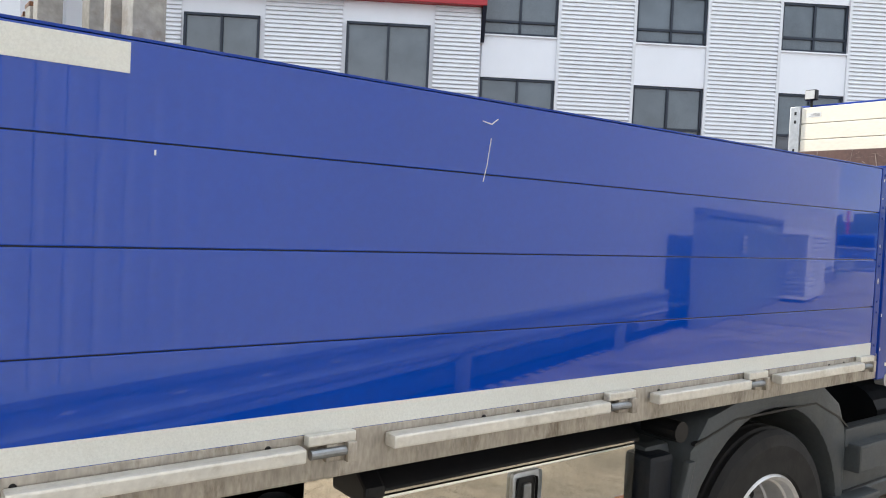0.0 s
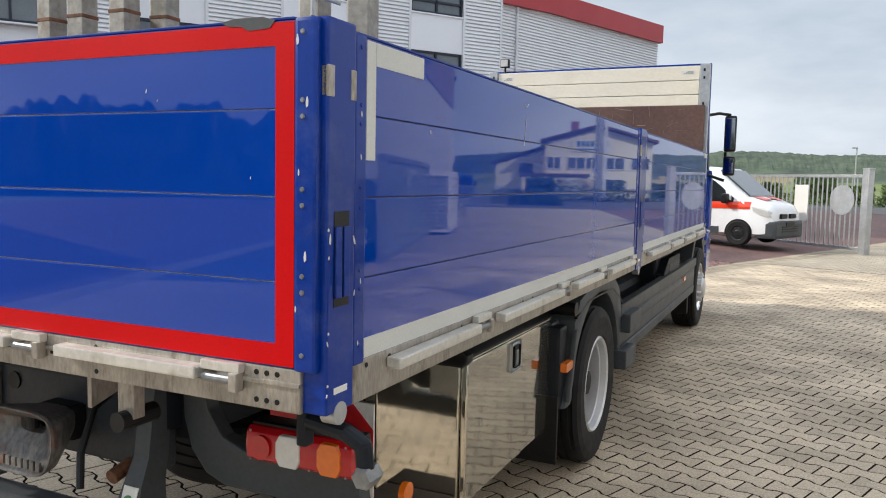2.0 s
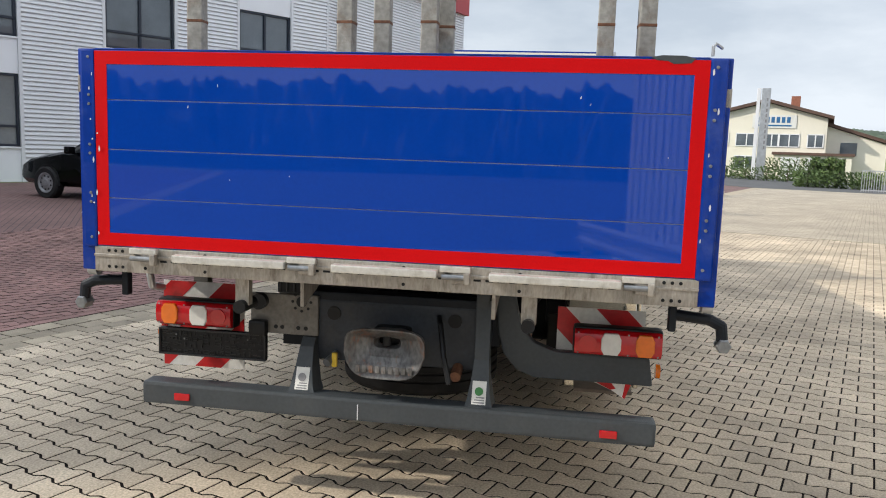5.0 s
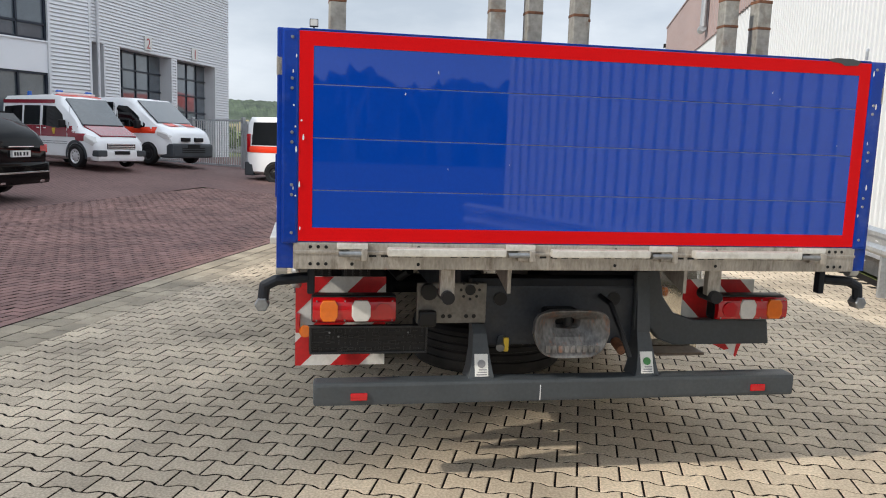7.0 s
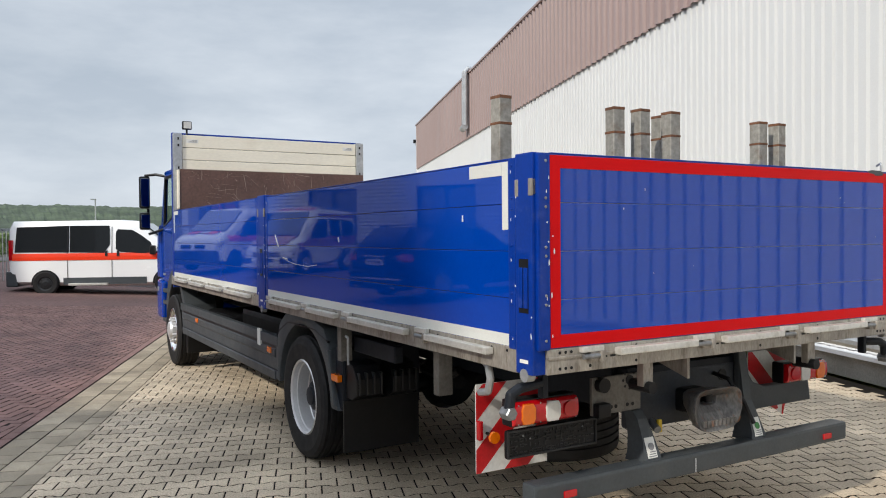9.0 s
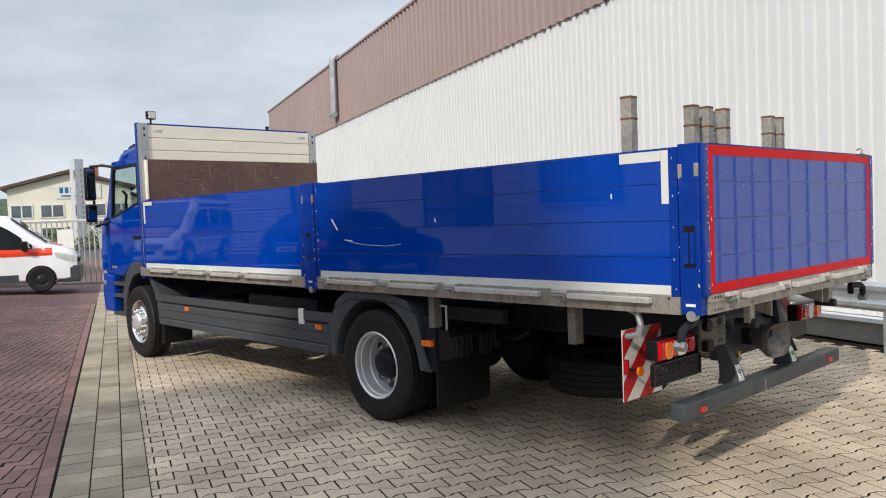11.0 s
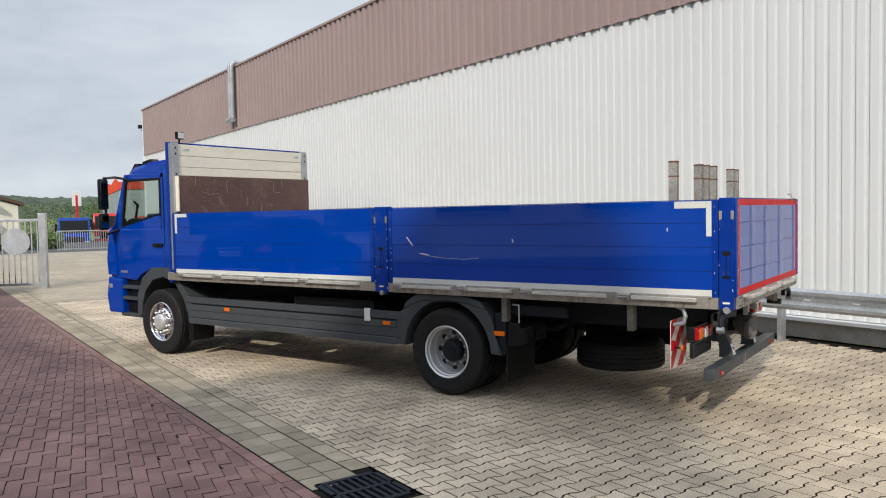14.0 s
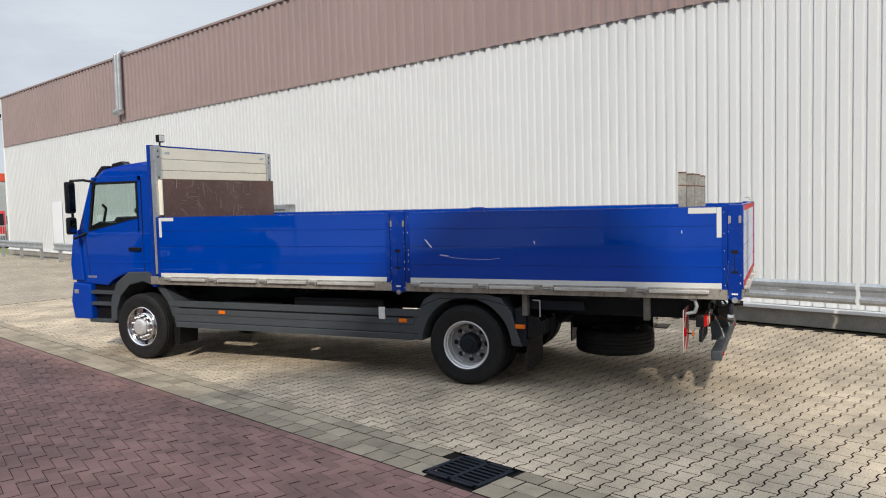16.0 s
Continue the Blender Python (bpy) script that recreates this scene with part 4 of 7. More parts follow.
# left rear brackets and stowage
for x in (2.17, 0.90):
    part("bracket", box(B(), x - 0.03, x + 0.03, 1.13, 1.21, 0.80, 1.04, 0.006), BRACKET, truck)
part("lashing_bar", box(B(), 1.55, 2.14, 1.06, 1.12, 0.86, 0.96, 0.01), DARKSTEEL, truck)
part("pull_rod", tube(B(), [(2.08, 1.20, 0.97), (2.0, 1.22, 0.97), (2.0, 1.22, 0.80)], 0.008), GALV, truck)
for yy in (1.08, 0.83):
    ck = part("wheel_chock", prism(B(), [(2.16, 0.56), (2.16, 0.80), (2.04, 0.78), (1.98, 0.70), (1.98, 0.60), (2.06, 0.56)], yy - 0.09, yy + 0.09, "y", 0.008), BLACK, truck, "black plastic wheel chock in its holder")
    for k in range(4):
        part("chock_rib", box(B(), 1.97, 2.03, yy - 0.085 + k * 0.05, yy - 0.072 + k * 0.05, 0.60, 0.74, 0.003), HOLDER, ck)
part("curved_handle", tube(B(), [(0.50, 1.19, 1.04), (0.44, 1.2, 1.02), (0.42, 1.2, 0.96), (0.44, 1.2, 0.90), (0.52, 1.19, 0.88)], 0.018), GALV, truck)

# stainless tool box on the right side
tb = part("tool_box", box(B(), 1.14, 2.165, -1.105, -0.75, 0.36, 0.925, 0.008), STAINLESS, truck, "stainless steel tool box")
# added black sheet that keeps the steel back from showing pale
part("tool_box_back", box(B(), 1.145, 2.16, -0.752, -0.744, 0.362, 0.922), BLACK, tb, "black sheet added to darken the back of the box")
part("tool_box_door", box(B(), 1.15, 2.155, -1.134, -1.107, 0.37, 0.915, 0.008), STAINLESS, tb, "stainless steel flap door")
part("tool_box_lid", prism(B(), [(-1.125, 0.917), (-1.140, 0.922), (-1.140, 0.935), (-1.09, 0.985), (-0.80, 1.0), (-0.80, 0.927)], 1.14, 2.165, "x", 0.004), BLACK, tb, "black slotted lid")
part("lid_edge", box(B(), 1.16, 2.13, -1.144, -1.139, 0.924, 0.930), STAINLESS, tb)
part("lid_cap", prism(B(), [(-1.13, 0.90), (-1.150, 0.92), (-1.150, 0.948), (-1.09, 0.995), (-0.98, 1.0), (-0.98, 0.90)], 1.105, 1.165, "x", 0.010), BLACK, tb, "black rubber lid cap")
slot = mesh_of(box(B(), -0.014, 0.014, -0.002, 0.002, -0.001, 0.002), SCRATCH)
for i in range(19):
    piece("vent_slot", slot, tb, pose(1.22 + i * 0.047, -1.05, 0.989, 0, 0, 25))
lk = part("lock_plate", box(B(), 1.60, 1.715, -1.141, -1.133, 0.775, 0.905, 0.014), GALV, tb, "steel lock plate")
part("lock_recess", box(B(), 1.618, 1.697, -1.1435, -1.138, 0.792, 0.888, 0.012), BLACK, lk)
part("lock_handle", box(B(), 1.640, 1.672, -1.152, -1.142, 0.800, 0.870, 0.008), STEEL, lk)
part("side_marker", box(B(), 2.19, 2.21, -1.16, -1.14, 0.66, 0.78, 0.004), ORANGE, truck, "orange side marker lamp")
part("rubber_stop", rod(B(), (2.25, -1.24, 0.965), (2.25, -1.1, 0.965), 0.035, 14), BLACK, truck)
part("wooden_chock", box(B(), 0.98, 1.135, -1.09, -0.80, 0.385, 0.402, 0.003), WOOD, truck)
part("arch_front_box", box(B(), 2.20, 2.34, -1.14, -0.75, 0.42, 0.90, 0.03), PLASTIC, truck, "grey moulded panel behind the tool box")

# rear underside
part("rear_cross_member", box(B(), 0.366, 0.44, -0.40, 0.40, 0.628, 0.905, 0.012), CHASSIS, truck)
studs("frame_hole", HOLE, [(0.366, 0.285, 0.845), (0.366, -0.26, 0.845)], (-1, 0, 0), truck, 4.6)
bk = part("lamp_bracket_plate", box(B(), 0.345, 0.365, 0.354, 0.67, 0.737, 0.92, 0.006), BRACKET, truck)
studs("bracket_hole", HOLE, [(0.345, 0.43 + 0.042 * math.cos(a * 0.785), 0.89 + 0.042 * math.sin(a * 0.785)) for a in range(8)], (-1, 0, 0), bk)
studs("bracket_hole", HOLE, [(0.345, 0.43, 0.89)], (-1, 0, 0), bk, 3.6)
studs("bracket_hole", HOLE, [(0.345, y, 0.77) for y in (0.55, 0.52, 0.445, 0.41)], (-1, 0, 0), bk, 1.4)
part("socket", box(B(), 0.30, 0.35, 0.585, 0.665, 0.73, 0.80, 0.012), BLACK, bk)
part("socket", rod(B(), (0.31, 0.62, 0.885), (0.35, 0.62, 0.885), 0.036, 18), BLACK, bk)
for y in (0.588, -0.588):
    h = part("hanger", box(B(), 0.06, 0.10, y - 0.030, y + 0.030, 0.92, 1.04, 0.004), ALU, truck, "aluminium hanger with rubber buffer")
    part("buffer", rod(B(), (0.03, y, 0.917), (0.16, y, 0.917), 0.027, 18), BLACK, h)
for y in (0.33, -0.45):
    part("gusset", prism(B(), [(0.06, 1.04), (0.06, 0.93), (0.30, 1.0), (0.34, 1.04)], y - 0.008, y + 0.008, "y", 0.002), ALU, truck)

# coupling funnel: a dished rim tapering to a throat
cp = new("tow_coupling")
cp.parent = truck
q = B()
rings = []
for (sx, sy, x, dz) in ((0.174, 0.108, 0.166, 0), (0.172, 0.106, 0.156, 0), (0.166, 0.101, 0.157, 0.001), (0.115, 0.046, 0.195, 0.026), (0.060, 0.024, 0.225, 0.034), (0.045, 0.016, 0.27, 0.034), (0.08, 0.05, 0.32, 0.03), (0.168, 0.10, 0.20, 0)):
    ring = []
    for i in range(28):
        a = 2 * math.pi * i / 28
        zz = sy * abs(math.sin(a)) ** (0.45 if math.sin(a) > 0 else 0.6) * (1 if math.sin(a) > 0 else -1.0)
        yy = sx * abs(math.cos(a)) ** 0.5 * (1 if math.cos(a) > 0 else -1) * (1 + min(0, zz) * 1.6)
        ring.append(q.verts.new((x, 0.008 + yy, 0.728 + zz + dz)))
    rings.append(ring)
for a, b in zip(rings, rings[1:] + [rings[0]]):
    for i in range(28):
        q.faces.new((a[i], a[(i + 1) % 28], b[(i + 1) % 28], b[i]))
part("funnel", q, HITCH, cp, "rust-streaked steel coupling funnel")
part("throat", box(B(), 0.30, 0.40, -0.07, 0.09, 0.69, 0.81, 0.02), BLACK, cp)
part("coupling_pin", rod(B(), (0.225, 0.008, 0.755), (0.225, 0.008, 0.80), 0.020, 14), BLACK, cp)
mark = mesh_of(box(B(), 0.148, 0.158, 0, 0.017, 0.650, 0.680, 0.001), HITCH)
for i in range(9):
    piece("raised_mark", mark, cp, pose(0, 0.108 - i * 0.028, 0))
part("coupling_lever", tube(B(), [(0.36, -0.19, 0.86), (0.28, -0.21, 0.84), (0.2, -0.24, 0.72), (0.17, -0.27, 0.62)], 0.012), BLACK, cp)
part("yellow_tag", box(B(), 0.30, 0.32, 0.252, 0.276, 0.615, 0.68, 0.006), YELLOW, truck)
part("air_hose_coupling", rod(B(), (0.29, 0.295, 0.635), (0.36, 0.27, 0.66), 0.019, 12), STEEL, truck)
part("air_hose_coupling", rod(B(), (0.28, -0.28, 0.62), (0.36, -0.28, 0.64), 0.024, 12), RUSTY, truck)

# under-run bumper
bp = part("bumper_beam", box(B(), 0.20, 0.30, -1.118, 1.120, 0.413, 0.515, 0.016), PLASTIC, truck, "dark grey under-run bumper beam")
for y in (0.928, -0.928):
    part("reflector", box(B(), 0.19, 0.20, y - 0.036, y + 0.036, 0.440, 0.472, 0.004), RED_LENS, bp, "small red reflector")
part("scuff_mark", box(B(), 0.1990, 0.2006, 0.124, 0.128, 0.42, 0.49), SCRATCH, bp)
for y, top in ((0.389, 0.735), (-0.389, 0.95)):
    q = B()
    rings = []
    for x0, x1, w, z in ((0.225, 0.355, 0.062, 0.50), (0.235, 0.352, 0.050, 0.545), (0.262, 0.362, 0.038, 0.62), (0.30, 0.385, 0.031, 0.70), (0.335, 0.40, 0.030, top)):
        rings.append([q.verts.new(p) for p in ((x0, y - w, z), (x0, y + w, z), (x1, y + w, z), (x1, y - w, z))])
    for ra, rb in zip(rings, rings[1:]):
        for i in range(4):
            q.faces.new((ra[i], ra[(i + 1) % 4], rb[(i + 1) % 4], rb[i]))
    q.faces.new(rings[0][::-1])
    q.faces.new(rings[-1])
    arm = part("bumper_arm", q, PLASTIC, truck, "grey bumper arm flaring towards the beam")
    st = part("sticker", prism(B(), [(0.2265, 0.525), (0.2305, 0.525), (0.2625, 0.618), (0.2585, 0.618)], y - 0.030, y + 0.030, "y"), STICKER, arm, "white printed sticker")
    part("print", lathe(B(), [(0.018, -0.0012), (0.018, 0.0012)], (0, 0, 0), "z", 16), GREEN if y < 0 else GREYPRINT, arm).matrix_local = pose(0.2415, y, 0.578, 0, -71, 0)
    for k in range(3):
        part("print_bar", prism(B(), [(0.2265 + k * 0.0034, 0.531 + k * 0.010), (0.2300 + k * 0.0034, 0.531 + k * 0.010), (0.2313 + k * 0.0034, 0.535 + k * 0.010), (0.2278 + k * 0.0034, 0.535 + k * 0.010)], y - 0.024, y + 0.024 - 0.006 * k, "y"), GREYPRINT, arm)
# underframe beside the right lamp
part("lamp_carrier", prism(B(), [(-0.43, 0.98), (-0.44, 0.80), (-0.47, 0.70), (-0.53, 0.63), (-0.61, 0.60), (-1.12, 0.60), (-1.10, 0.725), (-0.70, 0.725), (-0.60, 0.76), (-0.54, 0.84), (-0.51, 0.98)], 0.43, 0.49, "x", 0.01), PLASTIC, truck)
part("side_stay", prism(B(), [(-0.353, 0.98), (-0.41, 0.98), (-0.42, 0.70), (-0.353, 0.70)], 0.33, 0.365, "x", 0.008), PLASTIC, truck)


def tail_lamp(y, s):
    """s: 1 for the lamp whose orange end points to +y."""
    l = part("tail_lamp", box(B(), 0.36, 0.44, y - 0.186, y + 0.186, 0.738, 0.862, 0.014), BLACK, truck, "red, white and orange rear lamp cluster")
    part("lens", prism(B(), [(0.368, 0.744), (0.350, 0.746), (0.334, 0.760), (0.329, 0.798), (0.334, 0.838), (0.350, 0.852), (0.368, 0.854)], y - 0.181, y + 0.181, "y", 0.006), RED_LENS, l, "ribbed red lens")
    for a, b, mt in ((-0.070, 0.013, CLEAR_LENS), (0.072, 0.150, ORANGE)):
        k = 0.013
        q = B()
        prism(q, [(y + s * u, z) for u, z in ((a, 0.775), (a + k, 0.752), (b - k, 0.752), (b, 0.775), (b, 0.822), (b - k, 0.845), (a + k, 0.845), (a, 0.822))], 0.324, 0.362, "x", 0.005)
        part("lens", q, mt, l)
    part("lens", lathe(B(), [(0.036, 0.322), (0.036, 0.350)], (0, y - s * 0.125, 0.798), "x", 24), RED_LENS, l)
    for u in (-0.165, 0.042, 0.164):
        for z in (0.756, 0.842):
            piece("lamp_screw", RIVET, l, Matrix.Translation((0.333, y + s * u, z)) @ Vector((-1, 0, 0)).to_track_quat("Z", "Y").to_matrix().to_4x4() @ Matrix.Scale(0.5, 4))


tail_lamp(0.944, 1)
tail_lamp(-0.956, -1)
pl = part("plate_holder", box(B(), 0.385, 0.41, 0.61, 1.139, 0.590, 0.722, 0.014), BLACK, truck, "empty black number plate holder")
q = B()
for a in ((0.612, 1.137, 0.592, 0.602), (0.612, 1.137, 0.710, 0.720), (0.612, 0.622, 0.602, 0.710), (1.127, 1.137, 0.602, 0.710)):
    box(q, 0.376, 0.387, *a, 0.003)
part("holder_frame", q, HOLDER, pl)
random.seed(7)
ribs = [mesh_of(box(B(), -0.005, 0.002, -w, w, -h, h), HOLDER, 0) for w, h in ((0.011, 0.0022), (0.0022, 0.010), (0.007, 0.0022), (0.0022, 0.006))]
frames = []
for w, h in ((0.011, 0.007), (0.007, 0.007), (0.016, 0.008)):
    q = B()
    for a in ((-w, w, -h, -h + 0.003), (-w, w, h - 0.003, h), (-w, -w + 0.003, -h, h), (w - 0.003, w, -h, h)):
        box(q, -0.005, 0.002, *a)
    frames.append(mesh_of(q, HOLDER, 0))
for i in range(19):
    for j in range(4):
        y, z = 0.640 + i * 0.0262, 0.615 + j * 0.027
        if 8 <= i <= 10 and j in (1, 2):
            continue
        piece("holder_rib", random.choice(ribs + frames), pl, pose(0.385, y + random.uniform(-0.005, 0.005), z + random.uniform(-0.004, 0.004)))
for y in (0.845, 0.905):
    piece("holder_rib", frames[2], pl, pose(0.385, y, 0.655))
    piece("holder_rib", frames[2], pl, pose(0.385, y, 0.682))
studs("plate_bolt", RIVET, [(0.381, 0.70, 0.688), (0.381, 1.05, 0.690), (0.381, 1.01, 0.672)], (-1, 0, 0), pl, 0.6)


def warning_board(y0, y1, z0, z1, x, flip, first, width=0.135):
    w = part("warning_board", box(B(), x, x + 0.006, y0, y1, z0, z1), CHEV_WHITE, truck, "white board with slanting red stripes")
    for i in range(-3, 5):
        a, lean = first + i * 2 * width, (z0 - z1 if flip else z1 - z0)
        pts = [(a, z0), (a + width, z0), (a + width + lean, z1), (a + lean, z1)]
        # clip the stripe to the board
        def clip(poly, f, v, keep_less):
            res = []
            for p, r in zip(poly, poly[1:] + poly[:1]):
                pin = (p[0] <= v) if keep_less else (p[0] >= v)
                rin = (r[0] <= v) if keep_less else (r[0] >= v)
                if pin:
                    res.append(p)
                if pin != rin:
                    k = (v - p[0]) / (r[0] - p[0])
                    res.append((v, p[1] + k * (r[1] - p[1])))
            return res
        out = clip(clip(pts, 0, y1, True), 0, y0, False) if pts else []
        if len(out) >= 3:
            part("red_stripe", prism(B(), out, x - 0.0015, x, "x"), CHEV_RED, w)
    return w


warning_board(0.787, 1.200, 0.494, 0.912, 0.545, True, 0.905)
warning_board(-1.085, -0.70, 0.60, 0.905, 0.545, False, -1.04)
tip = part("board_tip", prism(B(), [(-0.80, 0.60), (-1.05, 0.60), (-1.015, 0.50), (-0.96, 0.535)], 0.545, 0.551, "x"), CHEV_WHITE, truck, "torn lower edge of the striped board")
part("red_stripe", prism(B(), [(-0.82, 0.60), (-0.93, 0.60), (-0.975, 0.545), (-0.95, 0.54)], 0.5435, 0.545, "x"), CHEV_RED, tip)
part("red_stripe", prism(B(), [(-1.02, 0.60), (-1.05, 0.60), (-1.015, 0.50), (-1.005, 0.51)], 0.5435, 0.545, "x"), CHEV_RED, tip)
# marker arms that fold out behind the corners
for s in (1, -1):
    am = part("marker_arm", tube(B(), [(0.12, s * 1.15, 0.985), (0.10, s * 1.27, 0.978), (0.10, s * 1.315, 0.955), (0.10, s * 1.322, 0.90)], 0.022, 12), DARKSTEEL, truck, "grey folding marker arm")
    part("arm_root", box(B(), 0.10, 0.14, min(s * 1.12, s * 1.15), max(s * 1.12, s * 1.15), 0.92, 1.04, 0.008), DARKSTEEL, am)
    part("arm_end", lathe(B(), [(0.024, -0.028), (0.029, -0.022), (0.029, 0.03)], (0.10, s * 1.325, 0.882), "x", 6), STEEL, am, "hexagonal metal end piece")
part("red_marker", box(B(), 0.515, 0.545, 1.178, 1.200, 0.655, 0.745, 0.006), RED_LENS, truck)
ro = part("orange_reflector", rod(B(), (0.452, 1.155, 0.678), (0.468, 1.155, 0.678), 0.027, 20), ORANGE, truck)
part("reflector_stalk", rod(B(), (0.468, 1.150, 0.678), (0.545, 1.140, 0.678), 0.008, 8), BLACK, ro)
part("orange_reflector", rod(B(), (0.62, -1.15, 0.62), (0.62, -1.17, 0.62), 0.032, 20), ORANGE, truck)

# scratches on the boards
def scrape(pts, y, w, parent, s):
    q = B()
    for a, b in zip(pts, pts[1:]):
        rod(q, (a[0], y, a[1]), (b[0], y, b[1]), w, 5)
    part("scratch", q, SCRATCH, parent)


scrape([(3.30, 1.62), (3.24, 1.55), (3.22, 1.53)], 1.2605, 0.006, boards[1, 0], 1)
scrape([(3.14, 1.45), (3.0, 1.425), (2.86, 1.41), (2.6, 1.40), (2.42, 1.415)], 1.2605, 0.0016, boards[1, 0], 1)
scrape([(3.12, 1.45), (3.02, 1.44)], 1.2605, 0.004, boards[1, 0], 1)
scrape([(2.04, 1.60), (2.03, 1.57)], 1.2605, 0.006, boards[1, 0], 1)
scrape([(0.55, 1.70), (0.55, 1.67)], 1.2605, 0.005, boards[1, 0], 1)
scrape([(1.33, 1.87), (1.36, 1.865), (1.38, 1.88)], -1.2605, 0.0016, boards[-1, 0], -1)
scrape([(1.36, 1.83), (1.35, 1.76), (1.34, 1.72)], -1.2605, 0.0012, boards[-1, 0], -1)
scrape([(0.54, 1.725), (0.54, 1.715)], -1.2605, 0.002, boards[-1, 0], -1)

# cab, built of lower body, pillars and roof so that the windows are open
cab = new("cab")
cab.parent = truck
tagged(cab, "blue day cab with grey steps and black mirrors")
CW = 1.12
part("lower_body", prism(B(), [(7.44, 1.16), (7.44, 1.74), (8.70, 1.74), (8.84, 1.70), (8.92, 1.32), (8.93, 1.02), (8.30, 0.98), (8.20, 1.06), (8.0, 1.14), (7.8, 1.17)], -CW, CW, "y", 0.035), BLUE, cab, "blue painted lower cab")
part("roof", prism(B(), [(7.44, 2.44), (7.44, 2.66), (7.55, 2.69), (8.0, 2.66), (8.36, 2.61), (8.48, 2.54), (8.53, 2.44)], -CW + 0.07, CW - 0.07, "y", 0.055), BLUE, cab, "blue cab roof")
part("rear_wall", box(B(), 7.42, 7.47, -CW + 0.02, CW - 0.02, 1.1, 2.62, 0.02), BLUE, cab)
for s in (1, -1):
    ya, yb = sorted((s * (CW - 0.05), s * (CW - 0.005)))
    part("rear_pillar", prism(B(), [(7.44, 1.70), (7.70, 1.70), (7.67, 2.50), (7.44, 2.50)], ya, yb, "y", 0.012), BLUE, cab)
    part("front_pillar", prism(B(), [(8.62, 1.70), (8.84, 1.70), (8.52, 2.50), (8.38, 2.50), (8.50, 2.36)], ya, yb, "y", 0.012), BLUE, cab)
    part("window_ledge", prism(B(), [(7.66, 1.70), (7.66, 1.935), (8.05, 1.86), (8.62, 1.755), (8.62, 1.70)], ya, yb, "y", 0.008), BLUE, cab)
    part("window_header", prism(B(), [(7.60, 2.42), (7.60, 2.50), (8.44, 2.50), (8.50, 2.42)], ya, yb, "y", 0.008), BLUE, cab)
    wy = s * (CW - 0.028)
    g = part("side_window", prism(B(), [(7.66, 1.90), (7.64, 2.44), (8.48, 2.44), (8.62, 1.74)], wy - 0.003, wy + 0.003, "y"), GLASS, cab, "tinted side window")
    g.visible_shadow = False
    fa, fb = sorted((s * (CW - 0.024), s * (CW + 0.002)))
    for strip in ([(7.665, 1.90), (7.665, 2.425), (7.70, 2.425), (7.70, 1.90)], [(7.70, 2.39), (7.70, 2.425), (8.47, 2.425), (8.455, 2.39)], [(8.455, 2.39), (8.47, 2.425), (8.51, 2.37), (8.625, 1.75), (8.575, 1.765), (8.47, 2.35)]):
        part("window_frame", prism(B(), strip, fa, fb, "y"), BLACK, cab, "black window frame")
    part("window_seal", prism(B(), [(7.655, 1.925), (8.60, 1.745), (8.605, 1.765), (7.67, 1.945)], min(s * (CW - 0.02), s * (CW + 0.003)), max(s * (CW - 0.02), s * (CW + 0.003)), "y", 0.003), BLACK, cab)
    d = part("door_seam", prism(B(), [(7.60, 1.18), (7.612, 1.18), (7.612, 2.46), (7.60, 2.46)], min(s * (CW - 0.01), s * (CW + 0.0012)), max(s * (CW - 0.01), s * (CW + 0.0012)), "y"), BLACK, cab)
    part("door_seam", prism(B(), [(8.62, 1.10), (8.632, 1.10), (8.70, 1.74), (8.69, 1.74)], min(s * (CW - 0.01), s * (CW + 0.0012)), max(s * (CW - 0.01), s * (CW + 0.0012)), "y"), BLACK, cab)
    part("body_crease", box(B(), 7.46, 8.82, min(s * (CW - 0.01), s * (CW + 0.004)), max(s * (CW - 0.01), s * (CW + 0.004)), 1.30, 1.325, 0.003), BLUE, cab)
    part("door_handle", box(B(), 7.64, 7.86, min(s * CW, s * (CW + 0.025)), max(s * CW, s * (CW + 0.025)), 1.47, 1.52, 0.012), BLACK, cab, "black door handle")
    q = B()
    for k in range(5):
        box(q, 8.50 + k * 0.035, 8.525 + k * 0.035, min(s * CW, s * (CW + 0.003)), max(s * CW, s * (CW + 0.003)), 1.09, 1.12)
    part("model_mark", q, GREYPRINT, cab)
    # wheel arch, steps and corner bumper
    outer = [(8.22, 0.50), (8.20, 0.80), (8.08, 1.04), (7.86, 1.18), (7.55, 1.19), (7.28, 1.06), (7.05, 0.80), (7.02, 0.60)]
    inner = [(7.10, 0.60), (7.18, 0.80), (7.36, 0.99), (7.60, 1.06), (7.84, 1.01), (8.02, 0.85), (8.10, 0.66), (8.11, 0.50)]
    part("front_arch", prism(B(), outer + inner, min(s * 0.80, s * 1.17), max(s * 0.80, s * 1.17), "y", 0.012), PLASTIC, cab, "grey plastic front wheel arch")
    part("arch_liner", prism(B(), [(8.12, 0.55), (8.05, 0.86), (7.84, 1.03), (7.60, 1.08), (7.36, 1.01), (7.16, 0.82), (7.10, 1.10), (8.2, 1.10)], min(s * 0.45, s * 1.0), max(s * 0.45, s * 1.0), "y"), BLACK, cab)
    st = part("step_box", box(B(), 8.16, 8.62, min(s * 0.78, s * 1.06), max(s * 0.78, s * 1.06), 0.44, 1.02, 0.02), BLACK, cab)
    for z in (0.46, 0.70, 0.86):
        part("step", box(B(), 8.18, 8.66, min(s * 0.85, s * 1.14), max(s * 0.85, s * 1.14), z, z + 0.05, 0.01), PLASTIC, st)
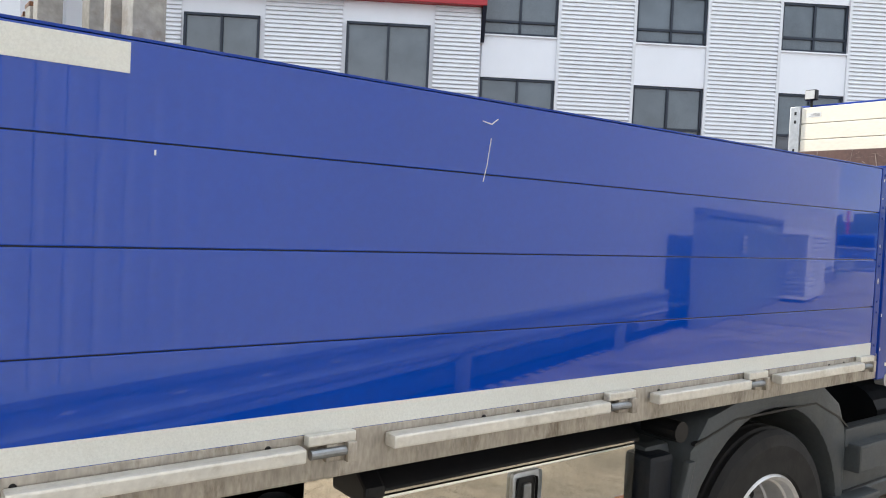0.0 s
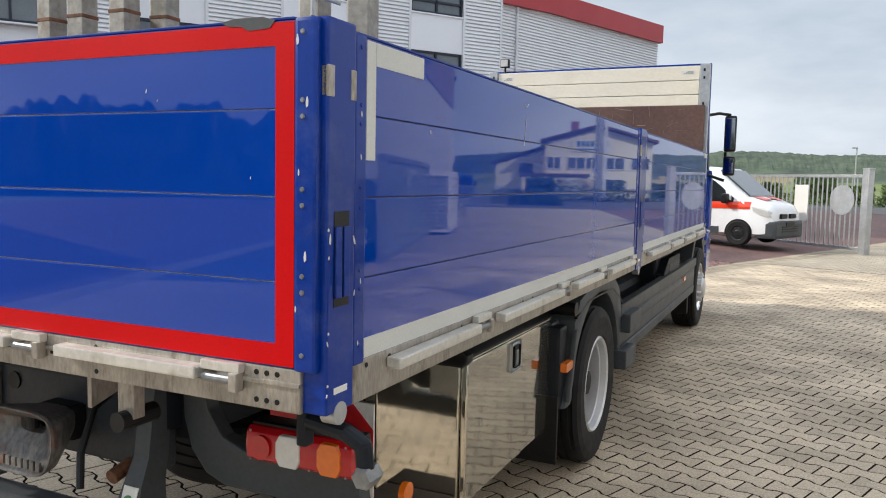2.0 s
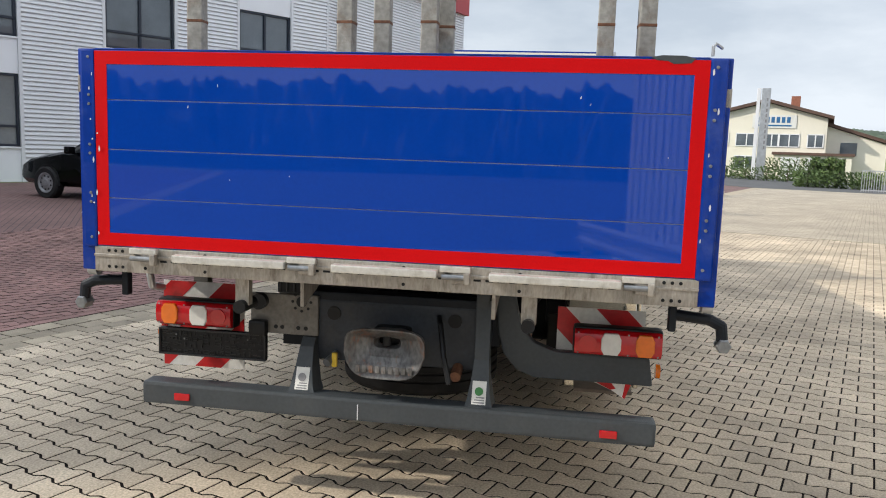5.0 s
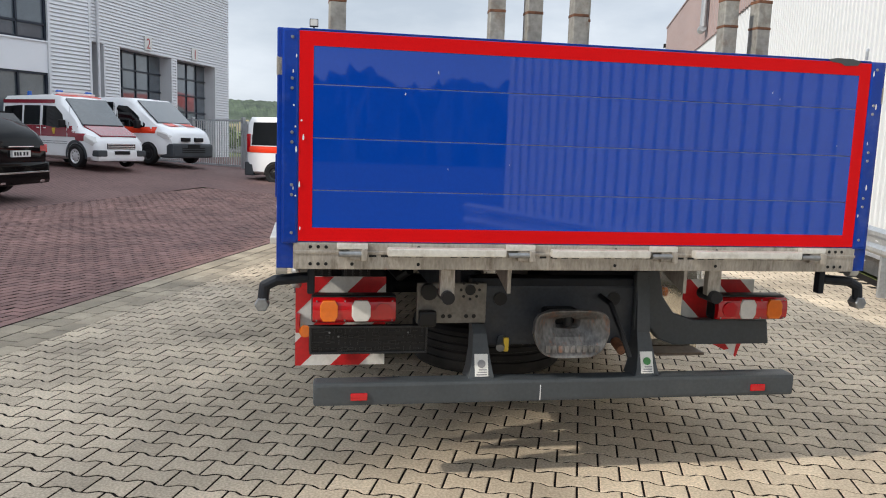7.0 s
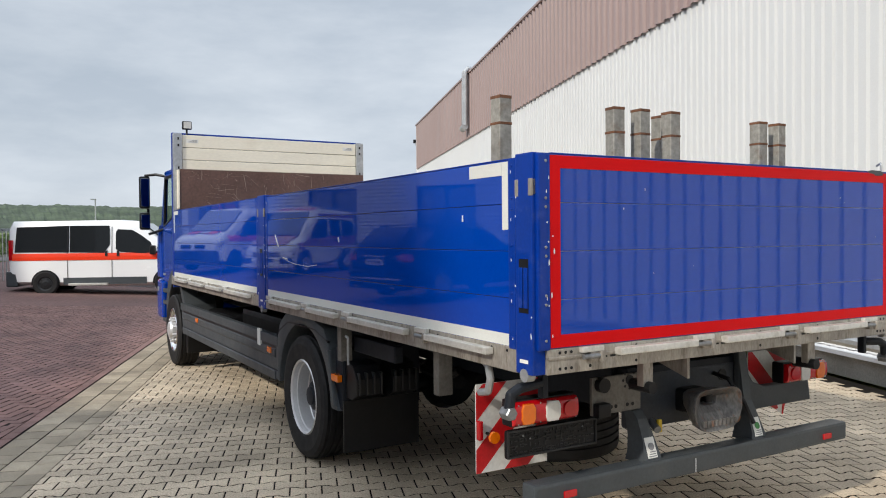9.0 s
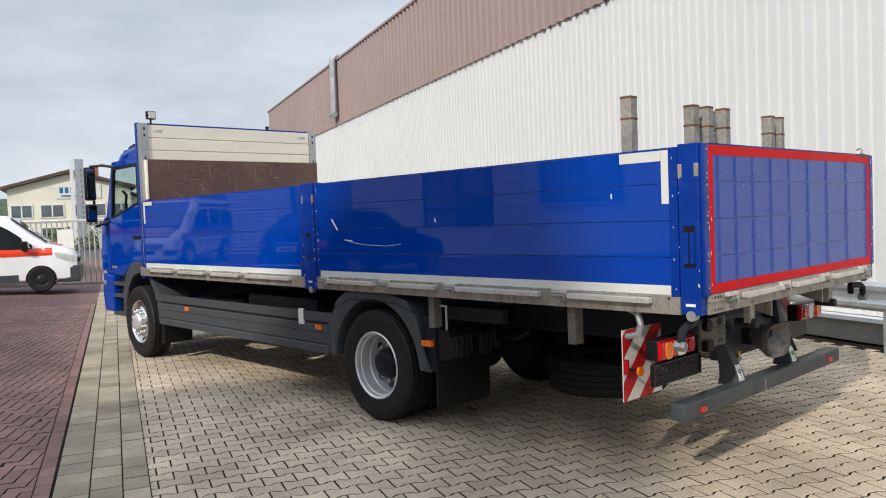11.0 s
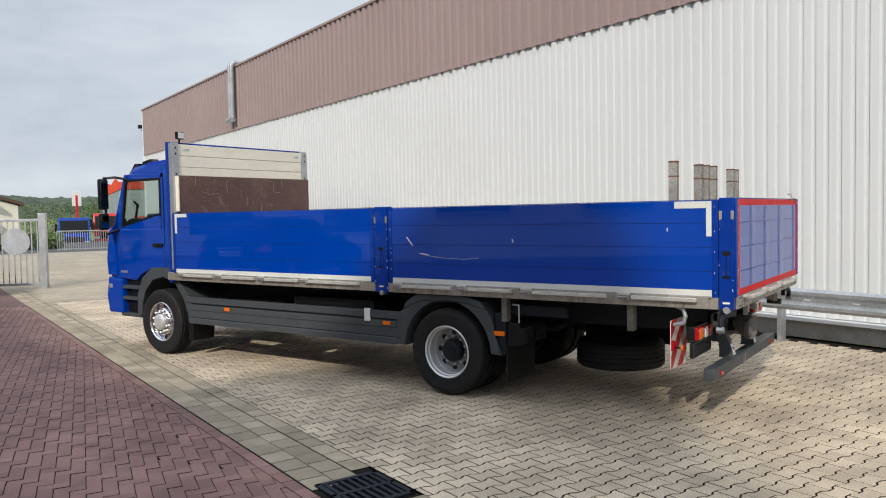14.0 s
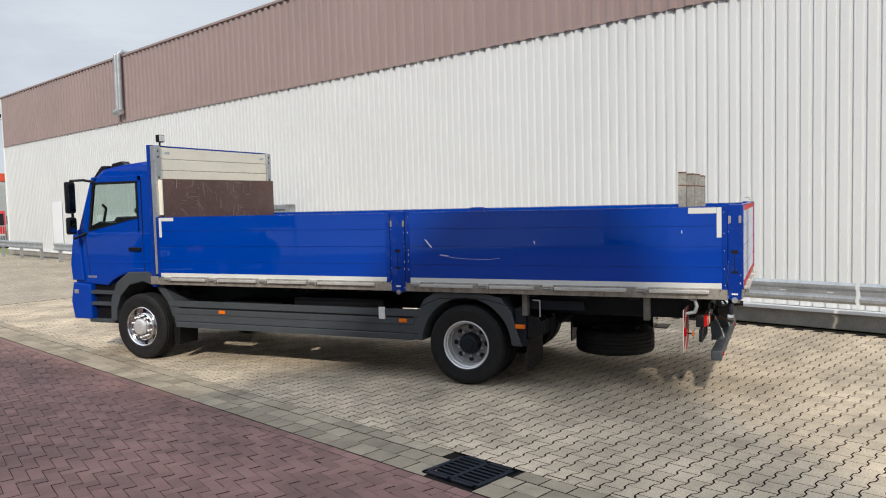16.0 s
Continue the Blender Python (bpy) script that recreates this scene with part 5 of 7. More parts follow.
    part("corner_bumper", prism(B(), [(8.60, 0.50), (8.60, 1.0), (8.94, 1.03), (9.0, 0.75), (8.95, 0.50)], min(s * 0.6, s * 1.15), max(s * 0.6, s * 1.15), "y", 0.03), BLUE, cab, "blue corner bumper")
    part("head_lamp", box(B(), 8.90, 9.01, min(s * 0.75, s * 1.1), max(s * 0.75, s * 1.1), 0.70, 0.88, 0.02), CLEAR_LENS, cab, "clear head lamp")
    part("corner_lamp", box(B(), 8.84, 8.92, min(s * 1.12, s * 1.158), max(s * 1.12, s * 1.158), 0.86, 0.92, 0.01), GREYPRINT, cab)
    part("air_deflector", prism(B(), [(8.72, 1.05), (8.78, 1.78), (8.90, 1.70), (8.97, 1.30), (8.95, 1.05)], min(s * 1.05, s * 1.15), max(s * 1.05, s * 1.15), "y", 0.02), BLUE, cab)
    # mirrors on their arms
    ax = part("mirror_arm", tube(B(), [(8.42, s * 1.06, 2.42), (8.56, s * 1.22, 2.46), (8.68, s * 1.34, 2.45)], 0.018), BLACK, cab)
    part("mirror_arm_low", tube(B(), [(8.66, s * 1.1, 1.72), (8.70, s * 1.30, 1.65)], 0.018), BLACK, ax)
    mh = part("mirror_head", box(B(), 8.64, 8.71, min(s * 1.28, s * 1.42), max(s * 1.28, s * 1.42), 2.00, 2.44, 0.03), BLACK, ax, "black mirror housing")
    part("mirror_low", box(B(), 8.64, 8.71, min(s * 1.28, s * 1.42), max(s * 1.28, s * 1.42), 1.71, 1.95, 0.03), BLACK, ax, "black mirror housing")
    q = box(B(), 8.632, 8.642, min(s * 1.295, s * 1.405), max(s * 1.295, s * 1.405), 2.03, 2.41, 0.004)
    box(q, 8.632, 8.642, min(s * 1.295, s * 1.405), max(s * 1.295, s * 1.405), 1.74, 1.92, 0.004)
    part("mirror_pane", q, MIRROR, ax)
    part("mirror_stay", rod(B(), (8.70, s * 1.30, 1.9), (8.70, s * 1.30, 2.0), 0.018), BLACK, ax)
ws = part("windscreen", prism(B(), [(8.83, 1.72), (8.845, 1.72), (8.525, 2.50), (8.51, 2.50)], -CW + 0.06, CW - 0.06, "y"), GLASS, cab, "tinted windscreen")
ws.visible_shadow = False
part("sun_visor", prism(B(), [(8.40, 2.58), (8.38, 2.66), (8.50, 2.66), (8.66, 2.50), (8.62, 2.46), (8.52, 2.54)], -0.95, 0.95, "y", 0.01), BLACK, cab, "black sun visor")
part("roof_fin", prism(B(), [(8.00, 2.64), (8.08, 2.71), (8.26, 2.68), (8.28, 2.61)], 0.84, 0.98, "y", 0.01), BLACK, cab)
part("front_grille", box(B(), 8.90, 8.97, -0.75, 0.75, 0.95, 1.30, 0.02), BLACK, cab)
part("front_bumper", box(B(), 8.80, 9.0, -0.8, 0.8, 0.42, 0.92, 0.04), BLUE, cab)
part("cab_floor", box(B(), 7.46, 8.80, -1.05, 1.05, 1.10, 1.20), BLACK, cab)
part("dashboard", prism(B(), [(8.14, 1.2), (8.10, 1.70), (8.24, 1.86), (8.50, 1.88), (8.72, 1.80), (8.78, 1.2)], -1.04, 1.04, "y", 0.03), BLACK, cab)
q = B()
lathe(q, [(0.215, -0.012), (0.228, 0.0), (0.215, 0.012), (0.202, 0.0)], (0, 0, 0), "z", 28, close=True)
rod(q, (0, 0, 0), (0, 0, -0.25), 0.04)
box(q, -0.2, 0.2, -0.02, 0.02, -0.012, 0.008)
bmesh.ops.transform(q, matrix=pose(8.02, 0.55, 1.95, 0, -32, 0), verts=q.verts)
part("steering_wheel", q, BLACK, cab, "black steering wheel")
part("dash_hood", prism(B(), [(8.12, 1.78), (8.16, 1.93), (8.34, 1.94), (8.44, 1.84)], 0.25, 0.88, "y", 0.03), BLACK, cab)
part("door_trim", box(B(), 7.68, 8.5, 1.00, 1.06, 1.22, 1.80, 0.03), BLACK, cab)
part("grab_handle", tube(B(), [(8.53, 1.02, 1.82), (8.47, 0.98, 1.86), (8.41, 0.98, 2.06), (8.44, 1.02, 2.12)], 0.018), BLACK, cab)
for y in (0.55, -0.55):
    q = box(B(), 7.62, 8.05, y - 0.24, y + 0.24, 1.30, 1.46, 0.05)
    box(q, 7.56, 7.70, y - 0.23, y + 0.23, 1.40, 2.05, 0.05)
    part("seat", q, SEAT, cab, "dark fabric seat")

# paint chips along the edges of the posts and the tailgate, and small labels on the headboard
random.seed(23)
chips = []
for k in range(6):
    w, h = random.uniform(0.0015, 0.0035), random.uniform(0.003, 0.013)
    chips.append(mesh_of(prism(B(), [(-w, -h * 0.7), (w * 0.5, -h), (w, -h * 0.1), (w * 0.4, h * 0.8), (-w * 0.3, h), (-w * 1.1, h * 0.2)], -0.0005, 0.0005, "y"), SCRATCH, 0))
for s in (1, -1):
    for xe, zt in ((3.560, 1.90), (3.730, 1.90), (0.018, 1.88), (0.124, 1.88), (0.160, 1.88), (3.515, 1.88)):
        for i in range(9):
            if random.random() < (0.6 if xe > 3 else 0.45):
                yy = s * 1.2688 if xe in (3.560, 3.730, 0.018, 0.124) else s * 1.2636
                piece("paint_chip", random.choice(chips), truck, pose(xe + random.gauss(0, 0.003), yy, random.uniform(1.06, zt), 0, random.gauss(0, 12), 0))
for i in range(16):
    y = random.choice((1.20, 1.185, -1.20, -1.222))
    piece("paint_chip", random.choice(chips), tail, pose(-0.0065, y + random.gauss(0, 0.006), random.uniform(1.17, 1.9), 0, 0, 90))
for i in range(7):
    piece("paint_chip", random.choice(chips), tail, pose(-0.0006, random.uniform(-1.1, 1.1), random.uniform(1.22, 1.86), 0, random.gauss(0, 40), 90) @ Matrix.Scale(0.5, 4))
for y in (1.02, -1.02):
    lb = part("label", box(B(), 7.2188, 7.2202, y - 0.07, y + 0.07, 2.755, 2.80), STICKER, head, "small printed white label")
    for k in range(3):
        part("print_bar", box(B(), 7.2180, 7.2187, y - 0.055, y + 0.045 - 0.02 * k, 2.765 + k * 0.011, 2.770 + k * 0.011), GREYPRINT, lb)

# ---- steel posts standing in the bed ----
post_group = "steel posts standing in the truck bed"
sp = thing("steel_post", "weathered galvanised square steel post with rust stains", "post", post_group)
q = box(B(), -0.036, 0.036, -0.036, 0.036, 0.0, 1.10, 0.006)
part("shaft", q, RUST, sp)
part("rust_band", box(B(), -0.0372, 0.0372, -0.0372, 0.0372, 0.965, 0.978, 0.002), RUSTY, sp, "rusty weld band")
part("rust_cap", box(B(), -0.037, 0.037, -0.037, 0.037, 1.088, 1.104, 0.003), RUSTY, sp, "rusty top edge")
spots = [(0.57, 1.03, 1.165, 3), (0.57, 0.31, 1.165, -4), (0.56, 0.14, 1.165, 2), (0.55, -0.075, 1.165, 0), (0.68, -0.13, 1.165, 5), (0.58, -0.84, 1.165, -2), (0.58, -1.01, 1.165, 4)]
sp.matrix_basis = pose(*spots[0][:3], 0, 0, spots[0][3])
for x, y, z, a in spots[1:]:
    copy_thing(sp, pose(x, y, z, 0, 0, a))

# ---- yard fittings ----
gr = thing("drain_grate", "dark cast-iron drain grate set in the gutter", "grate", m=YARD @ pose(0.42, 4.12, 0.0))
q = B()
for a in ((-0.27, 0.27, -0.24, -0.20), (-0.27, 0.27, 0.20, 0.24), (-0.27, -0.23, -0.24, 0.24), (0.23, 0.27, -0.24, 0.24), (-0.02, 0.02, -0.24, 0.24)):
    box(q, a[0], a[1], a[2], a[3], -0.03, 0.012, 0.004)
part("frame", q, DARKSTEEL, gr)
for i in range(7):
    y = -0.175 + i * 0.058
    part("slat", box(B(), -0.24, 0.24, y - 0.014, y + 0.014, -0.03, 0.008, 0.004), DARKSTEEL, gr)
part("pit", box(B(), -0.25, 0.25, -0.22, 0.22, -0.06, -0.022), BLACK, gr)

rail_group = "crash barrier along the hall"


def guard_rail(u0, u1, v, first=1.9, step=4.0):
    g = thing("guard_rail", "galvanised steel crash barrier on posts", "barrier", rail_group, m=YARD)
    q = B()
    prof = [(0.0, 0.36), (-0.045, 0.40), (-0.045, 0.44), (0.0, 0.48), (0.0, 0.54), (-0.045, 0.58), (-0.045, 0.62), (0.0, 0.66), (0.004, 0.655), (-0.038, 0.618), (-0.038, 0.582), (0.007, 0.54), (0.007, 0.48), (-0.038, 0.442), (-0.038, 0.402), (0.005, 0.365)]
    prism(q, [(v + 0.07 - y, z + 0.10) for y, z in prof], u0, u1, "x")
    part("beam", q, GALV, g, "W-shaped galvanised beam")
    for k in range(-8, 9):
        u = first + step * k
        if not u0 < u < u1:
            continue
        part("post", box(B(), u - 0.03, u + 0.03, v - 0.06, v + 0.06, -0.02, 0.70, 0.004), GALV, g)
    q = B()
    for i in range(int((u1 - u0) / 0.65)):
        box(q, u0 + 0.3 + i * 0.65, u0 + 0.38 + i * 0.65, v + 0.068, v + 0.072, 0.605, 0.617)
    part("bolt_slots", q, WHITE_PANEL, g)


for a, b in ((-6.2, -0.2), (-0.15, 11.6)):
    guard_rail(a, b, VH + 0.5)
guard_rail(23.2, 29.1, -3.0, 23.7, 2.5)
guard_rail(30.4, 36.3, -3.0, 30.8, 2.45)

# sliding gate leaf parked at the hall, and a louvred crate behind it
lf = thing("parked_gate_leaf", "grey framed gate leaf standing on edge beside the hall", "gate leaf", m=YARD)
part("panel", box(B(), 13.3, 20.6, VH + 0.56, VH + 0.60, 0.12, 1.95), PANEL_GLASS, lf, "pale frosted panel")
q = B()
for a in ((13.1, 13.35, 0.0, 2.05), (20.5, 20.7, 0.0, 2.05), (13.1, 20.7, 0.02, 0.14), (13.1, 20.7, 1.93, 2.05)):
    box(q, a[0], a[1], VH + 0.50, VH + 0.66, a[2], a[3], 0.01)
part("frame", q, GALV, lf)
q = B()
for k in range(4):
    box(q, 16.2, 16.6, VH + 0.662, VH + 0.664, 1.25 + k * 0.1, 1.31 + k * 0.1)
part("notice", q, STICKER, lf)
cr = thing("louvred_crate", "white louvred metal container standing on the paving", "container", m=YARD)
part("case", box(B(), 20.9, 23.9, VH + 0.5, VH + 1.25, 0.08, 1.85, 0.02), WHITE_PANEL, cr)
for k in range(13):
    part("slat", box(B(), 20.86, 20.90, VH + 0.58, VH + 1.2, 0.2 + k * 0.12, 0.27 + k * 0.12, 0.006), GALV, cr)
    part("slat", box(B(), 21.0, 23.8, VH + 1.25, VH + 1.29, 0.2 + k * 0.12, 0.27 + k * 0.12, 0.006), WHITE_PANEL, cr)

# yard gate and fence
fence_group = "yard fence"


def bar_fence(name, label, p0, p1, z, h, posts, group=""):
    g = thing(name, label, "fence" if "fence" in name else "gate", group, m=YARD @ pose(p0[0], p0[1], z, 0, 0, math.degrees(math.atan2(p1[1] - p0[1], p1[0] - p0[0]))))
    L = math.hypot(p1[0] - p0[0], p1[1] - p0[1])
    for zz in (0.12, h - 0.04):
        part("rail", box(B(), 0, L, -0.03, 0.03, zz - 0.035, zz + 0.035, 0.006), GALV, g)
    n = int(L / 0.15)
    me = mesh_of(box(B(), -0.013, 0.013, -0.013, 0.013, 0.12, h - 0.04), GALV)
    for i in range(1, n):
        piece("bar", me, g, pose(i * L / n, 0, 0))
    for x in posts:
        part("post", box(B(), x - 0.06, x + 0.06, -0.06, 0.06, -0.1, h + 0.08, 0.008), GALV, g)
    return g


GATE0, GATE1 = (19.75, 3.4), (24.0, 12.4)
gate = bar_fence("sliding_gate", "galvanised steel bar gate across the yard entrance", GATE0, GATE1, 0.0, 1.93, [4.9, 9.75])
part("gate_post", box(B(), -0.09, 0.09, -0.09, 0.09, -0.05, 2.05, 0.01), GALV, gate, "square galvanised gate post")
part("post_cap", box(B(), -0.10, 0.10, -0.10, 0.10, 2.05, 2.08, 0.006), GALV, gate)
part("key_switch", box(B(), -0.05, 0.05, -0.105, -0.09, 1.02, 1.18, 0.006), STICKER, gate)
part("notice_board", box(B(), 1.78, 2.24, 0.035, 0.045, 0.72, 1.66, 0.004), STICKER, gate, "plain white notice board")
part("round_board", lathe(B(), [(0.37, 0.03), (0.37, 0.045)], (0.70, 0, 1.30), "y", 32), GALV, gate, "round grey metal sign seen from behind")
bar_fence("fence", "galvanised bar fence beside the workshop", GATE1, (27.6, 18.7), 0.22, 1.85, [0.0, 3.3], fence_group)

# ---- parked vehicles ----


def loft(stations):
    """Lofts a car body; each station: x, bottom, belt and top height, half widths at bottom, belt and top."""
    q = B()
    rings = []
    for x, zb, zs, zt, wb, ws, wt in stations:
        half = [(wb * 0.86, zb), (wb, zb + 0.10), (ws, zs), (wt + (ws - wt) * 0.12, zt - (zt - zs) * 0.16), (wt - 0.10, zt - 0.008), (0, zt + 0.012)]
        pts = half + [(-y, z) for y, z in half[-2::-1]]
        rings.append([q.verts.new((x, y, z)) for y, z in pts])
    for a, b in zip(rings, rings[1:]):
        for i in range(len(a) - 1):
            q.faces.new((a[i], a[i + 1], b[i + 1], b[i]))
        q.faces.new((a[-1], a[0], b[0], b[-1]))
    q.faces.new(rings[0])
    q.faces.new(rings[-1])
    return q


def flank(stations, x, z):
    """Half width of the body at x and height z."""
    for a, b in zip(stations, stations[1:]):
        if a[0] <= x <= b[0]:
            k = (x - a[0]) / (b[0] - a[0])
            s = [p + k * (r - p) for p, r in zip(a, b)]
            _, zb, zs, zt, wb, ws, wt = s
            zt2, wt2 = zt - (zt - zs) * 0.16, wt + (ws - wt) * 0.12
            if z <= zs:
                return wb + (ws - wb) * max(0, min(1, (z - zb - 0.10) / max(0.01, zs - zb - 0.10)))
            return ws + (wt2 - ws) * min(1, (z - zs) / max(0.01, zt2 - zs))
    return stations[-1][5]


def skin(stations, poly, s, off=0.014, cols=10):
    """A thin panel that follows the flank: poly of (x, z), crossed once by each upright."""
    x0, x1 = min(p[0] for p in poly), max(p[0] for p in poly)
    xs = sorted({x0 + 0.001, x1 - 0.001} | {p[0] for p in poly if x0 + 0.002 < p[0] < x1 - 0.002} | {x0 + (x1 - x0) * (i + 0.5) / cols for i in range(cols)})
    q = B()
    prev = None
    for x in xs:
        zs = []
        for (ax, az), (bx, bz) in zip(poly, poly[1:] + poly[:1]):
            if ax != bx and min(ax, bx) <= x <= max(ax, bx):
                zs.append(az + (bz - az) * (x - ax) / (bx - ax))
        lo, hi = min(zs), max(zs)
        col = [q.verts.new((x, s * (flank(stations, x, lo) - 0.02), lo))]
        col += [q.verts.new((x, s * (flank(stations, x, lo + (hi - lo) * k / 5) + off), lo + (hi - lo) * k / 5)) for k in range(6)]
        col += [q.verts.new((x, s * (flank(stations, x, hi) - 0.02), hi))]
        if prev:
            for k in range(7):
                q.faces.new((prev[k], col[k], col[k + 1], prev[k + 1]))
        else:
            q.faces.new(col)
        prev = col
    q.faces.new(prev[::-1])
    return q


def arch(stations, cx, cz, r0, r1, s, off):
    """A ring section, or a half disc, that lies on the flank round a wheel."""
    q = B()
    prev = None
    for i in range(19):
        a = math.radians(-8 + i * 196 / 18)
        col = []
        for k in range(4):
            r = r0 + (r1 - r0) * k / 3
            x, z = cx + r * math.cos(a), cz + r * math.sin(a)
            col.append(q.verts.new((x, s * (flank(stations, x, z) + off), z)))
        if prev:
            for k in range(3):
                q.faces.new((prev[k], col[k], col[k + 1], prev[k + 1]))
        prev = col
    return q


def band(stations, x0, x1, z0, z1, s, n=16, off=0.012):
    q = B()
    prev = None
    for i in range(n + 1):
        x = x0 + (x1 - x0) * i / n
        r = [q.verts.new((x, s * (flank(stations, x, z) + off), z)) for z in [z0 + (z1 - z0) * k / 6 for k in range(7)]]
        if prev:
            for k in range(6):
                q.faces.new((prev[k], r[k], r[k + 1], prev[k + 1]))
        prev = r
    return q


def car_wheels(t, xs, y, r, w, rim_mat):
    for x in xs:
        for s in (1, -1):
            e = new("wheel")
            e.parent = t
            e.matrix_local = pose(x, s * y, r) @ pose(0, 0, 0, 0, 0, 0 if s > 0 else 180)
            q = B()
            lathe(q, [(r * 0.62, -w / 2), (r * 0.9, -w / 2), (r, -w * 0.36), (r, w * 0.36), (r * 0.9, w / 2), (r * 0.62, w * 0.46)], seg=28, close=True)
            part("tyre", q, RUBBER, e)
            q = B()
            lathe(q, [(r * 0.64, -w * 0.4), (r * 0.64, w * 0.47), (r * 0.58, w * 0.46), (r * 0.5, w * 0.36), (r * 0.25, w * 0.42), (r * 0.2, w * 0.46)], seg=24)
            part("rim", q, rim_mat, e)
            q = B()
            for i in range(9):
                a = 2 * math.pi * i / 9
                rod(q, (r * 0.42 * math.cos(a), w * 0.34, r * 0.42 * math.sin(a)), (r * 0.42 * math.cos(a), w * 0.405, r * 0.42 * math.sin(a)), r * 0.06, 8)
            part("rim_slots", q, BLACK, e)


VAN = [(-2.40, .34, 1.02, 1.92, .88, .93, .83), (-2.33, .28, 1.02, 2.01, .92, .95, .85), (0.3, .22, 1.05, 2.04, .94, .96, .86), (0.85, .22, 1.05, 2.00, .94, .96, .85),
       (1.10, .22, 1.05, 1.80, .94, .96, .82), (1.45, .22, 1.05, 1.52, .94, .96, .79), (1.78, .22, 1.02, 1.26, .94, .95, .80), (2.12, .22, .98, 1.17, .93, .93, .79), (2.36, .24, .90, 1.06, .89, .89, .74), (2.47, .28, .70, .92, .85, .85, .68)]


def make_van(label, group):
    t = thing("van", label, "van", group)
    part("body", loft(VAN), VAN_WHITE, t, "white painted van body", angle=40)
    for s in (1, -1):
        for poly in ([(-2.26, 1.17), (-2.22, 1.84), (-0.90, 1.88), (-0.90, 1.16)], [(-0.88, 1.16), (-0.88, 1.88), (0.13, 1.88), (0.15, 1.74), (0.15, 1.36), (0.0, 1.14)], [(0.30, 1.24), (0.30, 1.70), (0.36, 1.78), (0.72, 1.76), (0.95, 1.62), (1.45, 1.22), (1.45, 1.12), (0.9, 1.12), (0.42, 1.16)]):
            part("side_window", skin(VAN, poly, s), DARKGLASS, t, "dark tinted side window")
        part("stripe", band(VAN, -2.32, 1.90, 0.945, 1.135, s), STRIPE, t, "signal red stripe")
        part("sill_trim", band(VAN, -1.05, 1.1, 0.28, 0.47, s, off=0.012), PLASTIC, t, "dark grey sill trim")
        for x in (-0.94, 0.20):
            part("door_seam", band(VAN, x - 0.008, x + 0.008, 0.45, 1.85, s, 1, 0.0145), BLACK, t)
        for x in (0.06, 0.36):
            part("door_handle", skin(VAN, [(x - 0.03, 1.05), (x - 0.03, 1.2), (x + 0.03, 1.2), (x + 0.03, 1.05)], s, 0.03), BLACK, t)
        m = box(B(), 1.22, 1.36, min(s * 0.97, s * 1.16), max(s * 0.97, s * 1.16), 1.08, 1.33, 0.03)
        part("wing_mirror", m, BLACK, t, "black wing mirror")
        part("head_lamp", skin(VAN, [(1.98, 0.90), (1.95, 1.02), (2.25, 0.98), (2.42, 0.88), (2.40, 0.76), (2.2, 0.80)], s, 0.016), CLEAR_LENS, t, "clear head lamp")
        part("tail_light", box(B(), -2.41, -2.30, min(s * 0.86, s * 0.955), max(s * 0.86, s * 0.955), 0.95, 1.5, 0.02), RED_LENS, t)
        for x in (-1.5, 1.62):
            # black half disc on the closed flank paints the shaded wheel arch gap
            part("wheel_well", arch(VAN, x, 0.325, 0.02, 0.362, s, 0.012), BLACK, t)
        hs = B()
        hv = [hs.verts.new(p) for p in ((1.84, s * 0.18, 1.268), (1.84, s * 0.60, 1.258), (2.14, s * 0.58, 1.178), (2.14, s * 0.16, 1.188))]
        hs.faces.new(hv)
        part("hood_stripe", hs, STRIPE, t)
    # windscreen lying on the sloping front
    q = B()
    pts = [(0.99, -0.72, 1.955), (0.99, 0.72, 1.955), (1.80, 0.72, 1.295), (1.80, -0.72, 1.295)]
    va = [q.verts.new(p) for p in pts]
    vb = [q.verts.new((p[0] - 0.02, p[1], p[2] - 0.03)) for p in pts]
    q.faces.new(va)
    q.faces.new(vb[::-1])
    for i in range(4):
        q.faces.new((va[i], vb[i], vb[(i + 1) % 4], va[(i + 1) % 4]))
    part("windscreen", q, WINDSCREEN, t, "dark windscreen")
    part("front_bumper", box(B(), 2.0, 2.56, -0.90, 0.90, 0.21, 0.66, 0.08), PLASTIC, t, "dark grey plastic bumper")
    for s in (1, -1):
        part("grille", box(B(), 2.40, 2.53, min(s * 0.10, s * 0.48), max(s * 0.10, s * 0.48), 0.72, 0.84, 0.02), BLACK, t)
    q = B()
    for k in range(3):
        box(q, 2.54, 2.57, -0.5, 0.5, 0.38 + k * 0.06, 0.41 + k * 0.06)
    part("bumper_vents", q, BLACK, t)
    part("plate", box(B(), 2.555, 2.575, -0.26, 0.26, 0.52, 0.63, 0.004), BLACK, t)
    part("rear_bumper", box(B(), -2.50, -2.2, -0.93, 0.93, 0.24, 0.66, 0.05), PLASTIC, t)
    part("rear_window", box(B(), -2.42, -2.38, -0.7, 0.7, 1.15, 1.72, 0.02), DARKGLASS, t)
    part("hood_slot", box(B(), 2.0, 2.08, -0.3, 0.3, 1.16, 1.212, 0.01), BLACK, t)
    q = B()
    lathe(q, [(0.1, 1.96), (0.09, 2.02), (0.04, 2.04)], (-0.2, 0, 0), "z", 16)
    part("roof_vent", q, VAN_WHITE, t)
    part("side_step", box(B(), -0.9, 0.1, -1.06, -0.9, 0.26, 0.32, 0.01), ALU_BRIGHT, t)
    car_wheels(t, (-1.5, 1.62), 0.885, 0.325, 0.21, HOLDER)
